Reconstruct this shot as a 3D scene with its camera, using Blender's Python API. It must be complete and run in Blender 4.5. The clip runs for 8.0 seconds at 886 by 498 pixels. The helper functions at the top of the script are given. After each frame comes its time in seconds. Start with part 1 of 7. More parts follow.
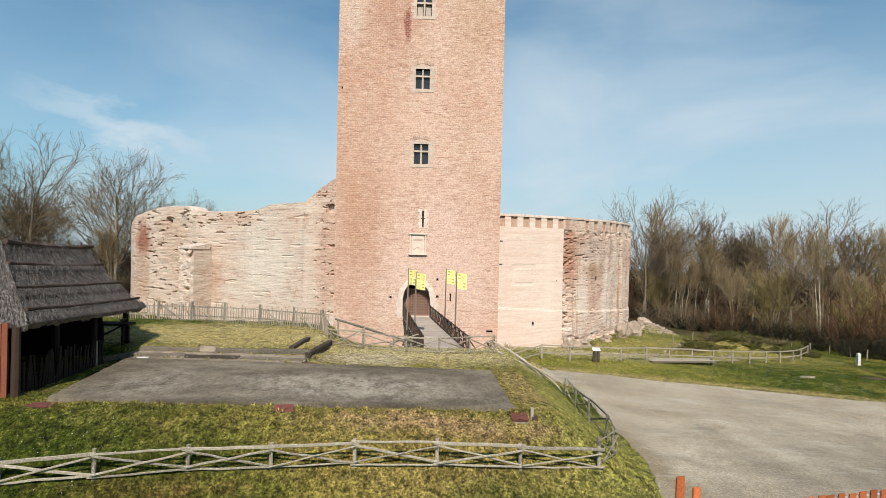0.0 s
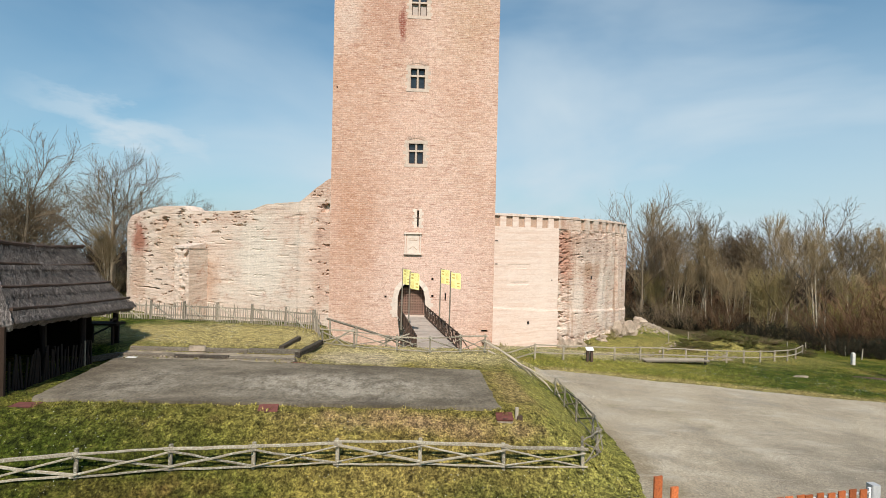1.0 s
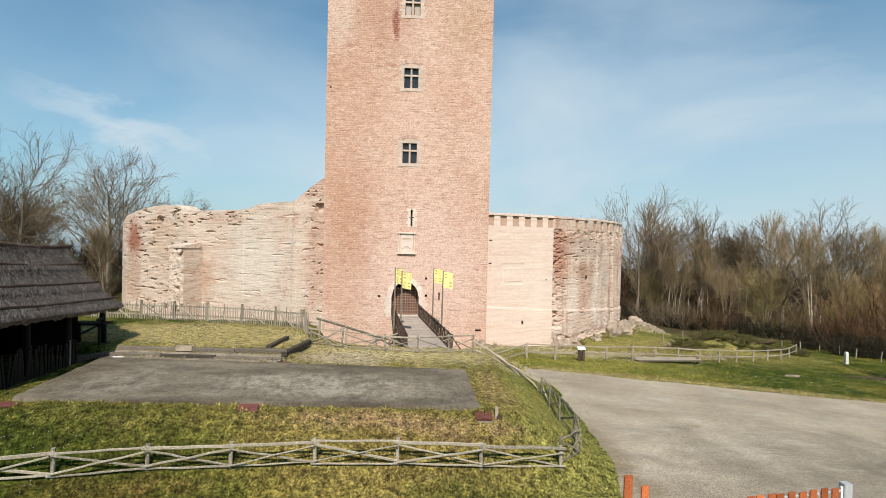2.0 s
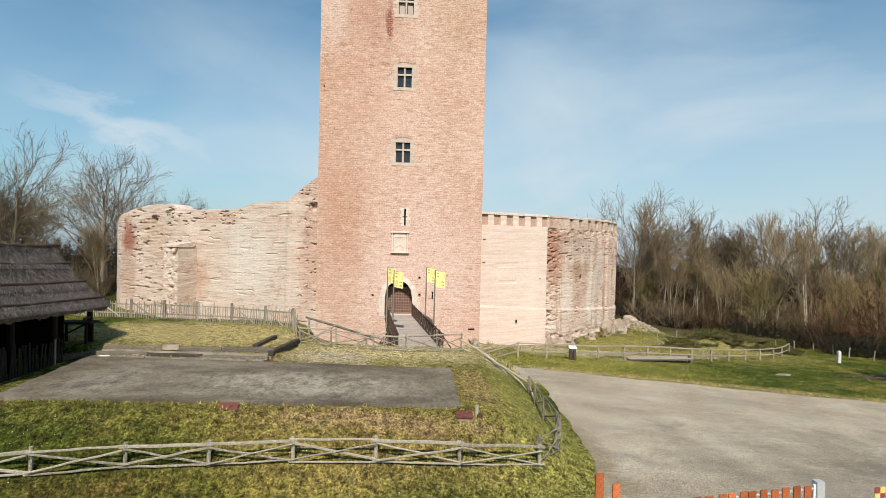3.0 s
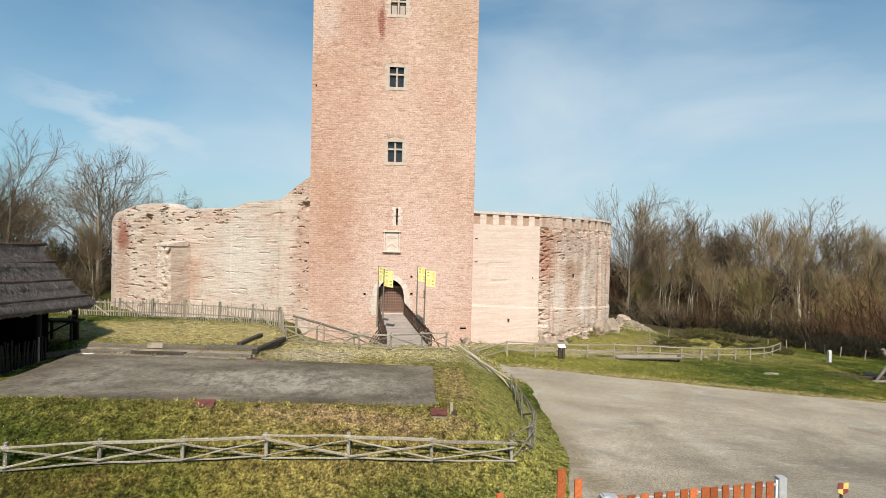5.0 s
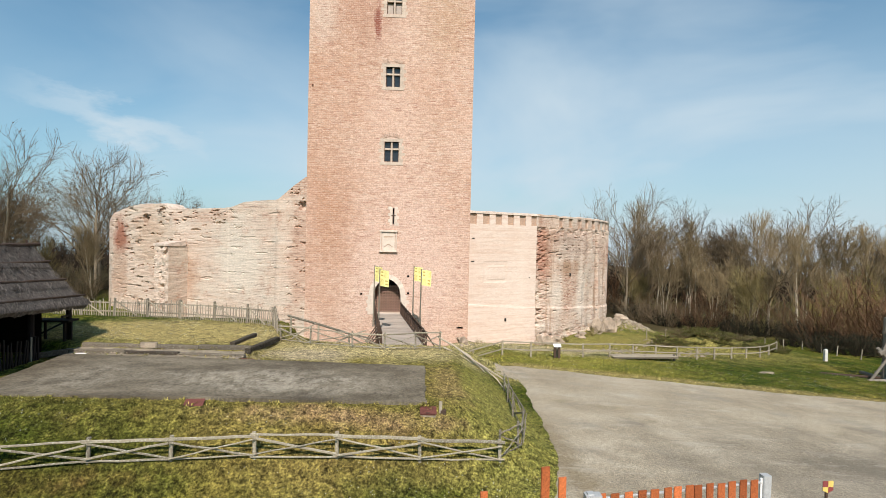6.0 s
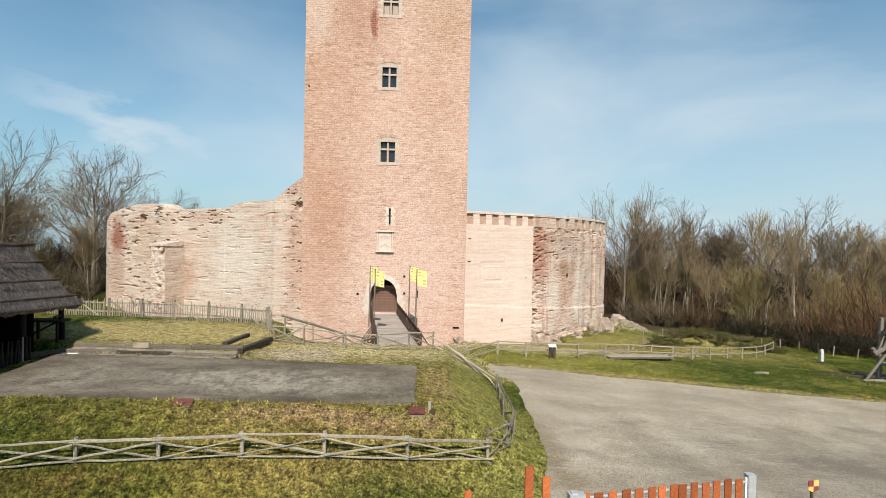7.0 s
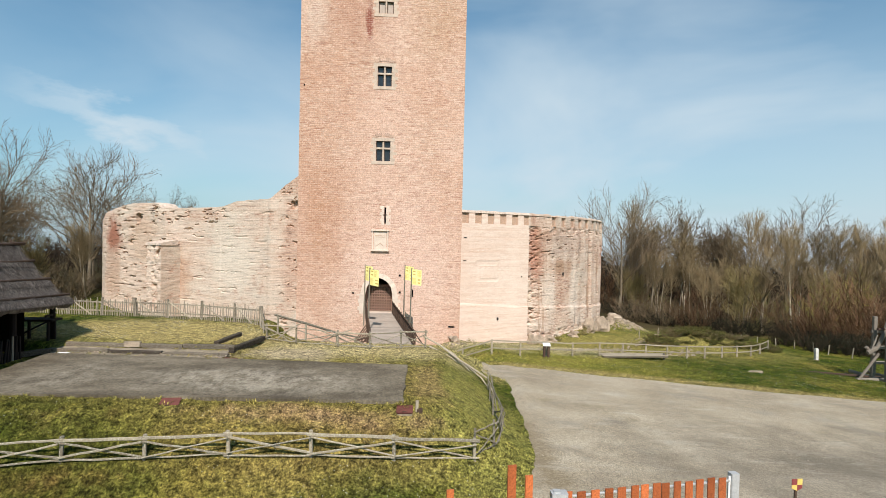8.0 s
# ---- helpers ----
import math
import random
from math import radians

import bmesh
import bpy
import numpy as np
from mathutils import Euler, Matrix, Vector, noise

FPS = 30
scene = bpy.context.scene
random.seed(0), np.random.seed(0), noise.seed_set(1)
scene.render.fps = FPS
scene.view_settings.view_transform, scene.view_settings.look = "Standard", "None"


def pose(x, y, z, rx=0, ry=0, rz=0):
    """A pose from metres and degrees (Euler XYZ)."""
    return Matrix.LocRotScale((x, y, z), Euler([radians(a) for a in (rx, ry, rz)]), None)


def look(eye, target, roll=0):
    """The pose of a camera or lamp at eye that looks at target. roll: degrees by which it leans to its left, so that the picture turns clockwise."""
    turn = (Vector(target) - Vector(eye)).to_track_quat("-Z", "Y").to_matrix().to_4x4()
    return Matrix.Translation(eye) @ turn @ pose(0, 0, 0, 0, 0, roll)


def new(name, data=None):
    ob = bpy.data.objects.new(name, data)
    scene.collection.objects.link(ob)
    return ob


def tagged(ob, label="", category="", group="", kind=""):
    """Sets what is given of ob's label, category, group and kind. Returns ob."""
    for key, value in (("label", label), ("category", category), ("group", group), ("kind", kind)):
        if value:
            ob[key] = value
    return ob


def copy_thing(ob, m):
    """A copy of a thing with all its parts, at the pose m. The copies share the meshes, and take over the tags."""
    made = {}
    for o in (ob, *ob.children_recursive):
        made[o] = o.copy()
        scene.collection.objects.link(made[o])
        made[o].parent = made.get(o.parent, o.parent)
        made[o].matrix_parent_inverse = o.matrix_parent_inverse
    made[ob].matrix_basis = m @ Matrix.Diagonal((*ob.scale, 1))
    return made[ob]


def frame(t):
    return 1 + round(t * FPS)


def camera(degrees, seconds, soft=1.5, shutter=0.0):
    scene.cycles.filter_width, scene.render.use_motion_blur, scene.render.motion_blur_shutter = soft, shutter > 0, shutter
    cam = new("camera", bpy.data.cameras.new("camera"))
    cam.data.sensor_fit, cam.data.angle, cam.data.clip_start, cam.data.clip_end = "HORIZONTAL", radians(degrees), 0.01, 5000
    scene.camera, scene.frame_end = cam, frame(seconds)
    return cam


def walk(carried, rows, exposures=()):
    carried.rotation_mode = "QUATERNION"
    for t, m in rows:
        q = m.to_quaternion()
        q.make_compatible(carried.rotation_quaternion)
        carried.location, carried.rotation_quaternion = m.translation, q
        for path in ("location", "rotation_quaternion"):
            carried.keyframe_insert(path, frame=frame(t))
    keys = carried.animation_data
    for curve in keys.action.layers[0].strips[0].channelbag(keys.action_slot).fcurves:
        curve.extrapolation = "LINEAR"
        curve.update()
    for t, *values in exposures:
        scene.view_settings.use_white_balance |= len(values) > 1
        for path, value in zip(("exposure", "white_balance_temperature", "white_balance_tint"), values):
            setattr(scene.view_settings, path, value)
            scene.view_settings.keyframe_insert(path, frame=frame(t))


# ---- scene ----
cam = camera(80.0, 8.0, soft=0.65)
PATH = [
    (0, (-0.157, 0.261, 4.609), (-0.059, 2.258, 4.585), 1.3),
    (0.5, (0.009, 0.247, 4.613), (0.107, 2.245, 4.589), 1.3),
    (1, (0.256, 0.218, 4.634), (0.356, 2.215, 4.608), 1.3),
    (1.5, (0.536, 0.18, 4.653), (0.636, 2.177, 4.626), 1.3),
    (3, (1.354, 0.063, 4.687), (1.458, 2.06, 4.655), 1.3),
    (3.5, (1.563, 0.014, 4.685), (1.669, 2.011, 4.653), 1.4),
    (4, (1.732, -0.047, 4.69), (1.839, 1.95, 4.658), 1.4),
    (4.5, (1.896, -0.099, 4.693), (2.002, 1.898, 4.66), 1.4),
    (6, (2.37, -0.22, 4.707), (2.476, 1.777, 4.671), 1.3),
    (6.5, (2.527, -0.249, 4.713), (2.633, 1.748, 4.677), 1.3),
    (7, (2.689, -0.268, 4.709), (2.796, 1.729, 4.674), 1.3),
    (7.5, (2.853, -0.284, 4.704), (2.96, 1.713, 4.668), 1.3),
    (8, (3.02, -0.311, 4.73), (3.131, 1.686, 4.691), 1.3),
]
walk(cam, [(t, look(eye, target, roll)) for t, eye, target, roll in PATH], exposures=[(0.0, 0.38), (8.0, 0.41)])

# ---- light ----
SUN_AZ, SUN_EL = 0.5, 46.0          # degrees left of straight behind, degrees above the horizon
sun_from = Vector((-math.sin(radians(SUN_AZ)) * math.cos(radians(SUN_EL)), -math.cos(radians(SUN_AZ)) * math.cos(radians(SUN_EL)), math.sin(radians(SUN_EL))))
sun = new("sun", bpy.data.lights.new("sun", "SUN"))
sun.data.energy, sun.data.angle, sun.data.color = 4.6, radians(0.53), (1.0, 0.915, 0.855)
sun.rotation_euler = sun_from.to_track_quat("Z", "Y").to_euler()
sun.location = (0, -30, 60)

world = bpy.data.worlds.new("world")
scene.world = world
world.use_nodes = True
wn, wl = world.node_tree.nodes, world.node_tree.links
wn.clear()
sky = wn.new("ShaderNodeTexSky")
sky.sky_type, sky.sun_disc = "NISHITA", False
sky.sun_elevation, sky.sun_rotation = radians(SUN_EL), radians(180 + SUN_AZ)
sky.air_density, sky.dust_density, sky.ozone_density = 1.0, 1.3, 1.6
w_co = wn.new("ShaderNodeTexCoord")
w_map = wn.new("ShaderNodeMapping")
w_map.inputs["Scale"].default_value = (1.3, 1.3, 3.4)
w_map.inputs["Rotation"].default_value = (0.0, radians(14), 0.0)
w_noise = wn.new("ShaderNodeTexNoise")
w_noise.inputs["Scale"].default_value, w_noise.inputs["Detail"].default_value, w_noise.inputs["Roughness"].default_value = 1.25, 5.0, 0.48
w_noise.inputs["Distortion"].default_value = 0.5
w_ramp = wn.new("ShaderNodeValToRGB")
w_ramp.color_ramp.elements[0].position, w_ramp.color_ramp.elements[0].color = 0.45, (0, 0, 0, 1)
w_ramp.color_ramp.elements[1].position, w_ramp.color_ramp.elements[1].color = 0.70, (0.72, 0.72, 0.72, 1)
w_mix = wn.new("ShaderNodeMixRGB")
w_mix.inputs[2].default_value = (5.3, 6.3, 7.0, 1)
w_bg = wn.new("ShaderNodeBackground")
w_bg.inputs["Strength"].default_value = 0.088
w_out = wn.new("ShaderNodeOutputWorld")
wl.new(w_co.outputs["Generated"], w_map.inputs["Vector"])
wl.new(w_map.outputs["Vector"], w_noise.inputs["Vector"])
wl.new(w_noise.outputs["Fac"], w_ramp.inputs["Fac"])


def w_math(op, a, b=0.0, clamp=False):
    n = wn.new("ShaderNodeMath")
    n.operation, n.use_clamp = op, clamp
    for s, v in zip(n.inputs, (a, b)):
        if isinstance(v, (int, float)):
            s.default_value = v
        else:
            wl.new(v, s)
    return n.outputs[0]


def w_dot(v):
    n = wn.new("ShaderNodeVectorMath")
    n.operation = "DOT_PRODUCT"
    wl.new(w_co.outputs["Generated"], n.inputs[0])
    n.inputs[1].default_value = v
    return n.outputs["Value"]


# haze low over the horizon, thicker to the east, and one thin wisp of cloud in the north-west
w_fine = wn.new("ShaderNodeTexNoise")
w_fine.inputs["Scale"].default_value, w_fine.inputs["Detail"].default_value, w_fine.inputs["Roughness"].default_value = 7.0, 5.0, 0.6
wl.new(w_map.outputs["Vector"], w_fine.inputs["Vector"])
east = w_math("MULTIPLY_ADD", w_dot((1, 0, 0)), 0.5)
east.node.inputs[2].default_value = 0.5
low = w_math("SUBTRACT", 1.0, w_math("DIVIDE", w_math("ABSOLUTE", w_dot((0, 0, 1))), 0.5), True)
haze = w_math("MULTIPLY", w_math("POWER", low, 1.25), w_math("ADD", w_math("MULTIPLY", east, 0.85), 0.42))
haze = w_math("MULTIPLY", haze, w_math("ADD", w_math("MULTIPLY", w_noise.outputs["Fac"], 0.9), 0.50))
jit = w_math("MULTIPLY", w_math("SUBTRACT", w_fine.outputs["Fac"], 0.5), 4.2)
wu = w_math("DIVIDE", w_math("ADD", w_dot((0.80, 0.51, -0.31)), -0.005), 0.15)
wv = w_math("ADD", w_math("DIVIDE", w_math("ADD", w_dot((0.357, 0.0066, 0.931)), 0.0002), 0.032), jit)
wisp = w_math("SUBTRACT", 1.0, w_math("SQRT", w_math("ADD", w_math("MULTIPLY", wu, wu), w_math("MULTIPLY", wv, wv))), True)
veil = w_math("MULTIPLY", w_ramp.outputs["Color"], w_math("ADD", w_math("MULTIPLY", east, 0.9), 0.0))
wl.new(w_math("ADD", w_math("ADD", haze, veil), w_math("MULTIPLY", wisp, 0.5), True), w_mix.inputs[0])
w_tint = wn.new("ShaderNodeMixRGB")
w_tint.blend_type = "MULTIPLY"
w_tint.inputs[0].default_value, w_tint.inputs[2].default_value = 1.0, (0.40, 0.89, 1.0, 1)
wl.new(sky.outputs["Color"], w_tint.inputs[1])
wl.new(w_tint.outputs["Color"], w_mix.inputs[1])
wl.new(w_mix.outputs["Color"], w_bg.inputs["Color"])
wl.new(w_bg.outputs["Background"], w_out.inputs["Surface"])


# ---- materials ----
class Nodes:
    """A principled material with a few short-hands for its nodes."""

    def __init__(self, name, rough=0.85, metal=0.0, spec=0.3):
        self.mat = bpy.data.materials.new(name)
        self.mat.use_nodes = True
        self.t = self.mat.node_tree
        self.p = self.t.nodes["Principled BSDF"]
        self.p.inputs["Roughness"].default_value = rough
        self.p.inputs["Metallic"].default_value = metal
        self.p.inputs["Specular IOR Level"].default_value = spec
        self.co = self.t.nodes.new("ShaderNodeTexCoord").outputs["Object"]

    def put(self, sock, v):
        if hasattr(v, "links"):
            self.t.links.new(v, sock)
        elif isinstance(v, (tuple, list)):
            sock.default_value = (*v, 1) if len(v) == 3 and len(sock.default_value) == 4 else v
        else:
            sock.default_value = v

    def map(self, scale=(1, 1, 1), rot=(0, 0, 0), loc=(0, 0, 0), vec=None):
        n = self.t.nodes.new("ShaderNodeMapping")
        n.inputs["Scale"].default_value, n.inputs["Rotation"].default_value, n.inputs["Location"].default_value = scale, rot, loc
        self.put(n.inputs["Vector"], vec or self.co)
        return n.outputs["Vector"]

    def noise(self, scale, detail=4.0, rough=0.55, vec=None, dist=0.0):
        n = self.t.nodes.new("ShaderNodeTexNoise")
        for k, v in (("Scale", scale), ("Detail", detail), ("Roughness", rough), ("Distortion", dist)):
            n.inputs[k].default_value = v
        self.put(n.inputs["Vector"], vec or self.co)
        return n.outputs["Fac"]

    def voronoi(self, scale, vec=None, out="Color", feature="F1"):
        n = self.t.nodes.new("ShaderNodeTexVoronoi")
        n.feature = feature
        n.inputs["Scale"].default_value = scale
        self.put(n.inputs["Vector"], vec or self.co)
        return n.outputs[out]

    def ramp(self, fac, *stops):
        n = self.t.nodes.new("ShaderNodeValToRGB")
        e = n.color_ramp.elements
        while len(e) < len(stops):
            e.new(0.5)
        for el, (pos, col) in zip(e, stops):
            el.position = pos
            el.color = (col, col, col, 1) if isinstance(col, (int, float)) else (*col, 1)
        self.put(n.inputs["Fac"], fac)
        return n.outputs["Color"]

    def mix(self, fac, a, b, mode="MIX"):
        n = self.t.nodes.new("ShaderNodeMixRGB")
        n.blend_type = mode
        for i, v in enumerate((fac, a, b)):
            self.put(n.inputs[i], v)
        return n.outputs["Color"]

    def math(self, op, a, b=0.0):
        n = self.t.nodes.new("ShaderNodeMath")
        n.operation = op
        self.put(n.inputs[0], a), self.put(n.inputs[1], b)
        return n.outputs[0]

    def rand(self):
        return self.t.nodes.new("ShaderNodeObjectInfo").outputs["Random"]

    def island(self):
        return self.t.nodes.new("ShaderNodeNewGeometry").outputs["Random Per Island"]

    def sep(self):
        n = self.t.nodes.new("ShaderNodeSeparateXYZ")
        self.put(n.inputs[0], self.co)
        return n.outputs

    def blob(self, centre, size, soft=1.0, wob=0.35, scale=0.8):
        """A stain: 1 in its middle, falling to 0 at an uneven rim."""
        m = self.map(scale=[1 / s for s in size], loc=[-c / s for c, s in zip(centre, size)])
        n = self.t.nodes.new("ShaderNodeVectorMath")
        n.operation = "LENGTH"
        self.put(n.inputs[0], m)
        d = self.math("ADD", n.outputs["Value"], self.math("MULTIPLY", self.math("SUBTRACT", self.noise(scale, 6, 0.65), 0.5), wob * 4))
        return self.ramp(d, (max(0.0, 1 - soft), 1.0), (1.0, 0.0))

    def done(self, colour, bump=None, strength=0.5, dist=0.02, rough=None):
        self.put(self.p.inputs["Base Color"], colour)
        if rough is not None:
            self.put(self.p.inputs["Roughness"], rough)
        if bump is not None:
            b = self.t.nodes.new("ShaderNodeBump")
            b.inputs["Strength"].default_value, b.inputs["Distance"].default_value = strength, dist
            self.put(b.inputs["Height"], bump)
            self.t.links.new(b.outputs["Normal"], self.p.inputs["Normal"])
        return self.mat


def brick_nodes(n, w, h, mortar, vec):
    b = n.t.nodes.new("ShaderNodeTexBrick")
    b.inputs["Color1"].default_value, b.inputs["Color2"].default_value, b.inputs["Mortar"].default_value = (0, 0, 0, 1), (1, 1, 1, 1), (0.5, 0.5, 0.5, 1)
    for k, v in (("Scale", 1.0), ("Mortar Size", mortar), ("Mortar Smooth", 0.3), ("Bias", 0.0), ("Brick Width", w), ("Row Height", h)):
        b.inputs[k].default_value = v
    n.put(b.inputs["Vector"], vec)
    return b


def flat_vec(n, ang=0.0, wave=0.05):
    """Object place turned so that x runs along the wall and y up it."""
    c = n.t.nodes.new("ShaderNodeCombineXYZ")
    s = n.sep()
    along = n.math("ADD", n.math("MULTIPLY", s[0], math.cos(ang)), n.math("MULTIPLY", s[1], math.sin(ang)))
    sway = n.math("MULTIPLY", n.math("SUBTRACT", n.noise(0.8, 4, 0.6), 0.5), wave)
    n.put(c.inputs[0], n.math("ADD", along, sway)), n.put(c.inputs[1], n.math("ADD", s[2], sway))
    return c.outputs[0]


def tower_brick():
    """Thin brick courses, sun-bleached pink and orange, with pale mortar showing in level lines."""
    n = Nodes("tower_brick", 0.9, spec=0.15)
    v = flat_vec(n, 0.0, 0.0)
    b = brick_nodes(n, 0.42, 0.17, 0.02, v)
    tone = n.ramp(b.outputs["Color"], (0.0, (0.41, 0.235, 0.155)), (0.3, (0.48, 0.29, 0.195)), (0.7, (0.55, 0.355, 0.25)), (1.0, (0.62, 0.44, 0.33)))
    # whole courses a little paler or redder than their neighbours
    for loc, lo, hi, amt, col in (((0, 0, 0), 0.48, 0.64, 0.6, (0.68, 0.47, 0.37)), ((3, 0, 5), 0.55, 0.65, 0.6, (0.78, 0.595, 0.50))):
        tone = n.mix(n.ramp(n.noise(1.0, 6, 0.75, n.map((0.8, 1, 7.5), loc=loc)), (lo, 0.0), (hi, amt)), tone, col)
    tone = n.mix(n.ramp(n.noise(1.0, 5, 0.75, n.map((0.8, 1, 7.5), loc=(8, 0, 1))), (0.36, 0.7), (0.45, 0.0)), tone, (0.32, 0.145, 0.10))
    tone = n.mix(n.ramp(n.noise(0.16, 5, 0.6), (0.4, 0.0), (0.7, 0.45)), tone, (0.52, 0.275, 0.175))
    pink = n.blob((2.5, 48.8, 3.0), (7.5, 5, 11.0), 0.8, 0.3, 0.3)
    tone = n.mix(n.math("MULTIPLY", pink, 0.42), tone, (0.74, 0.53, 0.445))
    low = n.ramp(n.noise(0.1, 4, 0.5, n.map((1, 1, 0.8), loc=(4, 0, 9))), (0.42, 0.0), (0.62, 0.4))
    tone = n.mix(low, tone, (0.72, 0.53, 0.43))
    grime = n.blob((-5.8, 48.8, 7.0), (3.4, 5, 18.0), 0.9, 0.4, 0.35)
    tone = n.mix(n.math("MULTIPLY", grime, 0.55), tone, (0.44, 0.225, 0.13))
    grime2 = n.blob((-2.6, 48.8, 25.5), (4.6, 5, 5.5), 0.9, 0.4, 0.5)
    tone = n.mix(n.math("MULTIPLY", grime2, 0.5), tone, (0.36, 0.165, 0.098))
    olive = n.blob((5.0, 48.8, 25.0), (4.0, 5, 6.0), 0.9, 0.5, 0.5)
    tone = n.mix(n.math("MULTIPLY", olive, 0.45), tone, (0.45, 0.29, 0.175))
    wash = n.blob((-6.3, 48.8, 24.5), (1.7, 5, 2.8), 0.8, 0.5, 0.9)
    tone = n.mix(n.math("MULTIPLY", wash, 0.5), tone, (0.62, 0.50, 0.41))
    red = n.blob((-1.45, 48.8, 24.6), (0.42, 5, 2.2), 0.55, 0.5, 2.2)
    tone = n.mix(n.math("MULTIPLY", red, 0.85), tone, (0.22, 0.048, 0.03))
    tone = n.mix(n.math("MULTIPLY", b.outputs["Fac"], 0.3), tone, (0.74, 0.585, 0.48))
    fine = n.noise(8, 4, 0.75)
    tone = n.mix(0.5, tone, n.ramp(fine, (0.3, 0.3), (0.7, 1.25)), "MULTIPLY")
    # open joints and chipped bricks
    joint = n.noise(1.0, 6, 0.8, n.map((0.9, 1, 8.0), loc=(5, 0, 3)))
    tone = n.mix(n.ramp(joint, (0.38, 0.8), (0.43, 0.0)), tone, (0.28, 0.135, 0.09))
    chip = n.noise(3.2, 5, 0.8, n.map((1, 1, 2.0), loc=(2, 0, 7)))
    tone = n.mix(n.ramp(chip, (0.36, 0.7), (0.41, 0.0)), tone, (0.28, 0.13, 0.088))
    tone = n.mix(n.ramp(n.noise(3.6, 5, 0.8, n.map((1, 1, 2.0), loc=(1, 0, 9))), (0.59, 0.0), (0.64, 0.5)), tone, (0.80, 0.615, 0.52))
    h = n.math("ADD", n.math("MULTIPLY", b.outputs["Fac"], -0.25), n.math("ADD", fine, n.math("MULTIPLY", b.outputs["Color"], 0.6)))
    return n.done(tone, h, 0.75, 0.03)


def pale_masonry():
    """Restored, smooth pale brickwork with thin courses."""
    n = Nodes("pale_masonry", 0.9, spec=0.15)
    v = flat_vec(n, radians(26), 0.02)
    b = brick_nodes(n, 0.32, 0.115, 0.012, v)
    tone = n.ramp(b.outputs["Color"], (0.0, (0.60, 0.46, 0.372)), (1.0, (0.69, 0.56, 0.468)))
    tone = n.mix(n.ramp(n.noise(1.0, 5, 0.6, n.map((0.12, 0.12, 3.2))), (0.4, 0.0), (0.65, 0.6)), tone, (0.725, 0.605, 0.515))
    tone = n.mix(n.ramp(n.noise(1.0, 6, 0.7, n.map((0.14, 0.14, 7.0), loc=(3, 3, 1))), (0.53, 0.0), (0.60, 0.55)), tone, (0.56, 0.375, 0.28))
    tone = n.mix(n.ramp(n.noise(0.35, 4, 0.6), (0.45, 0.0), (0.7, 0.4)), tone, (0.60, 0.425, 0.325))
    tone = n.mix(n.math("MULTIPLY", n.blob((13.6, 54.4, 0.5), (0.9, 2, 6.5), 0.8, 0.4, 0.8), 0.35), tone, (0.735, 0.61, 0.51))
    tone = n.mix(n.math("MULTIPLY", b.outputs["Fac"], 0.5), tone, (0.70, 0.56, 0.46))
    fine = n.noise(14, 4, 0.7)
    tone = n.mix(0.3, tone, n.ramp(fine, (0.3, 0.6), (0.7, 1.15)), "MULTIPLY")
    return n.done(tone, n.math("ADD", fine, n.math("MULTIPLY", b.outputs["Fac"], -0.5)), 0.35, 0.02)


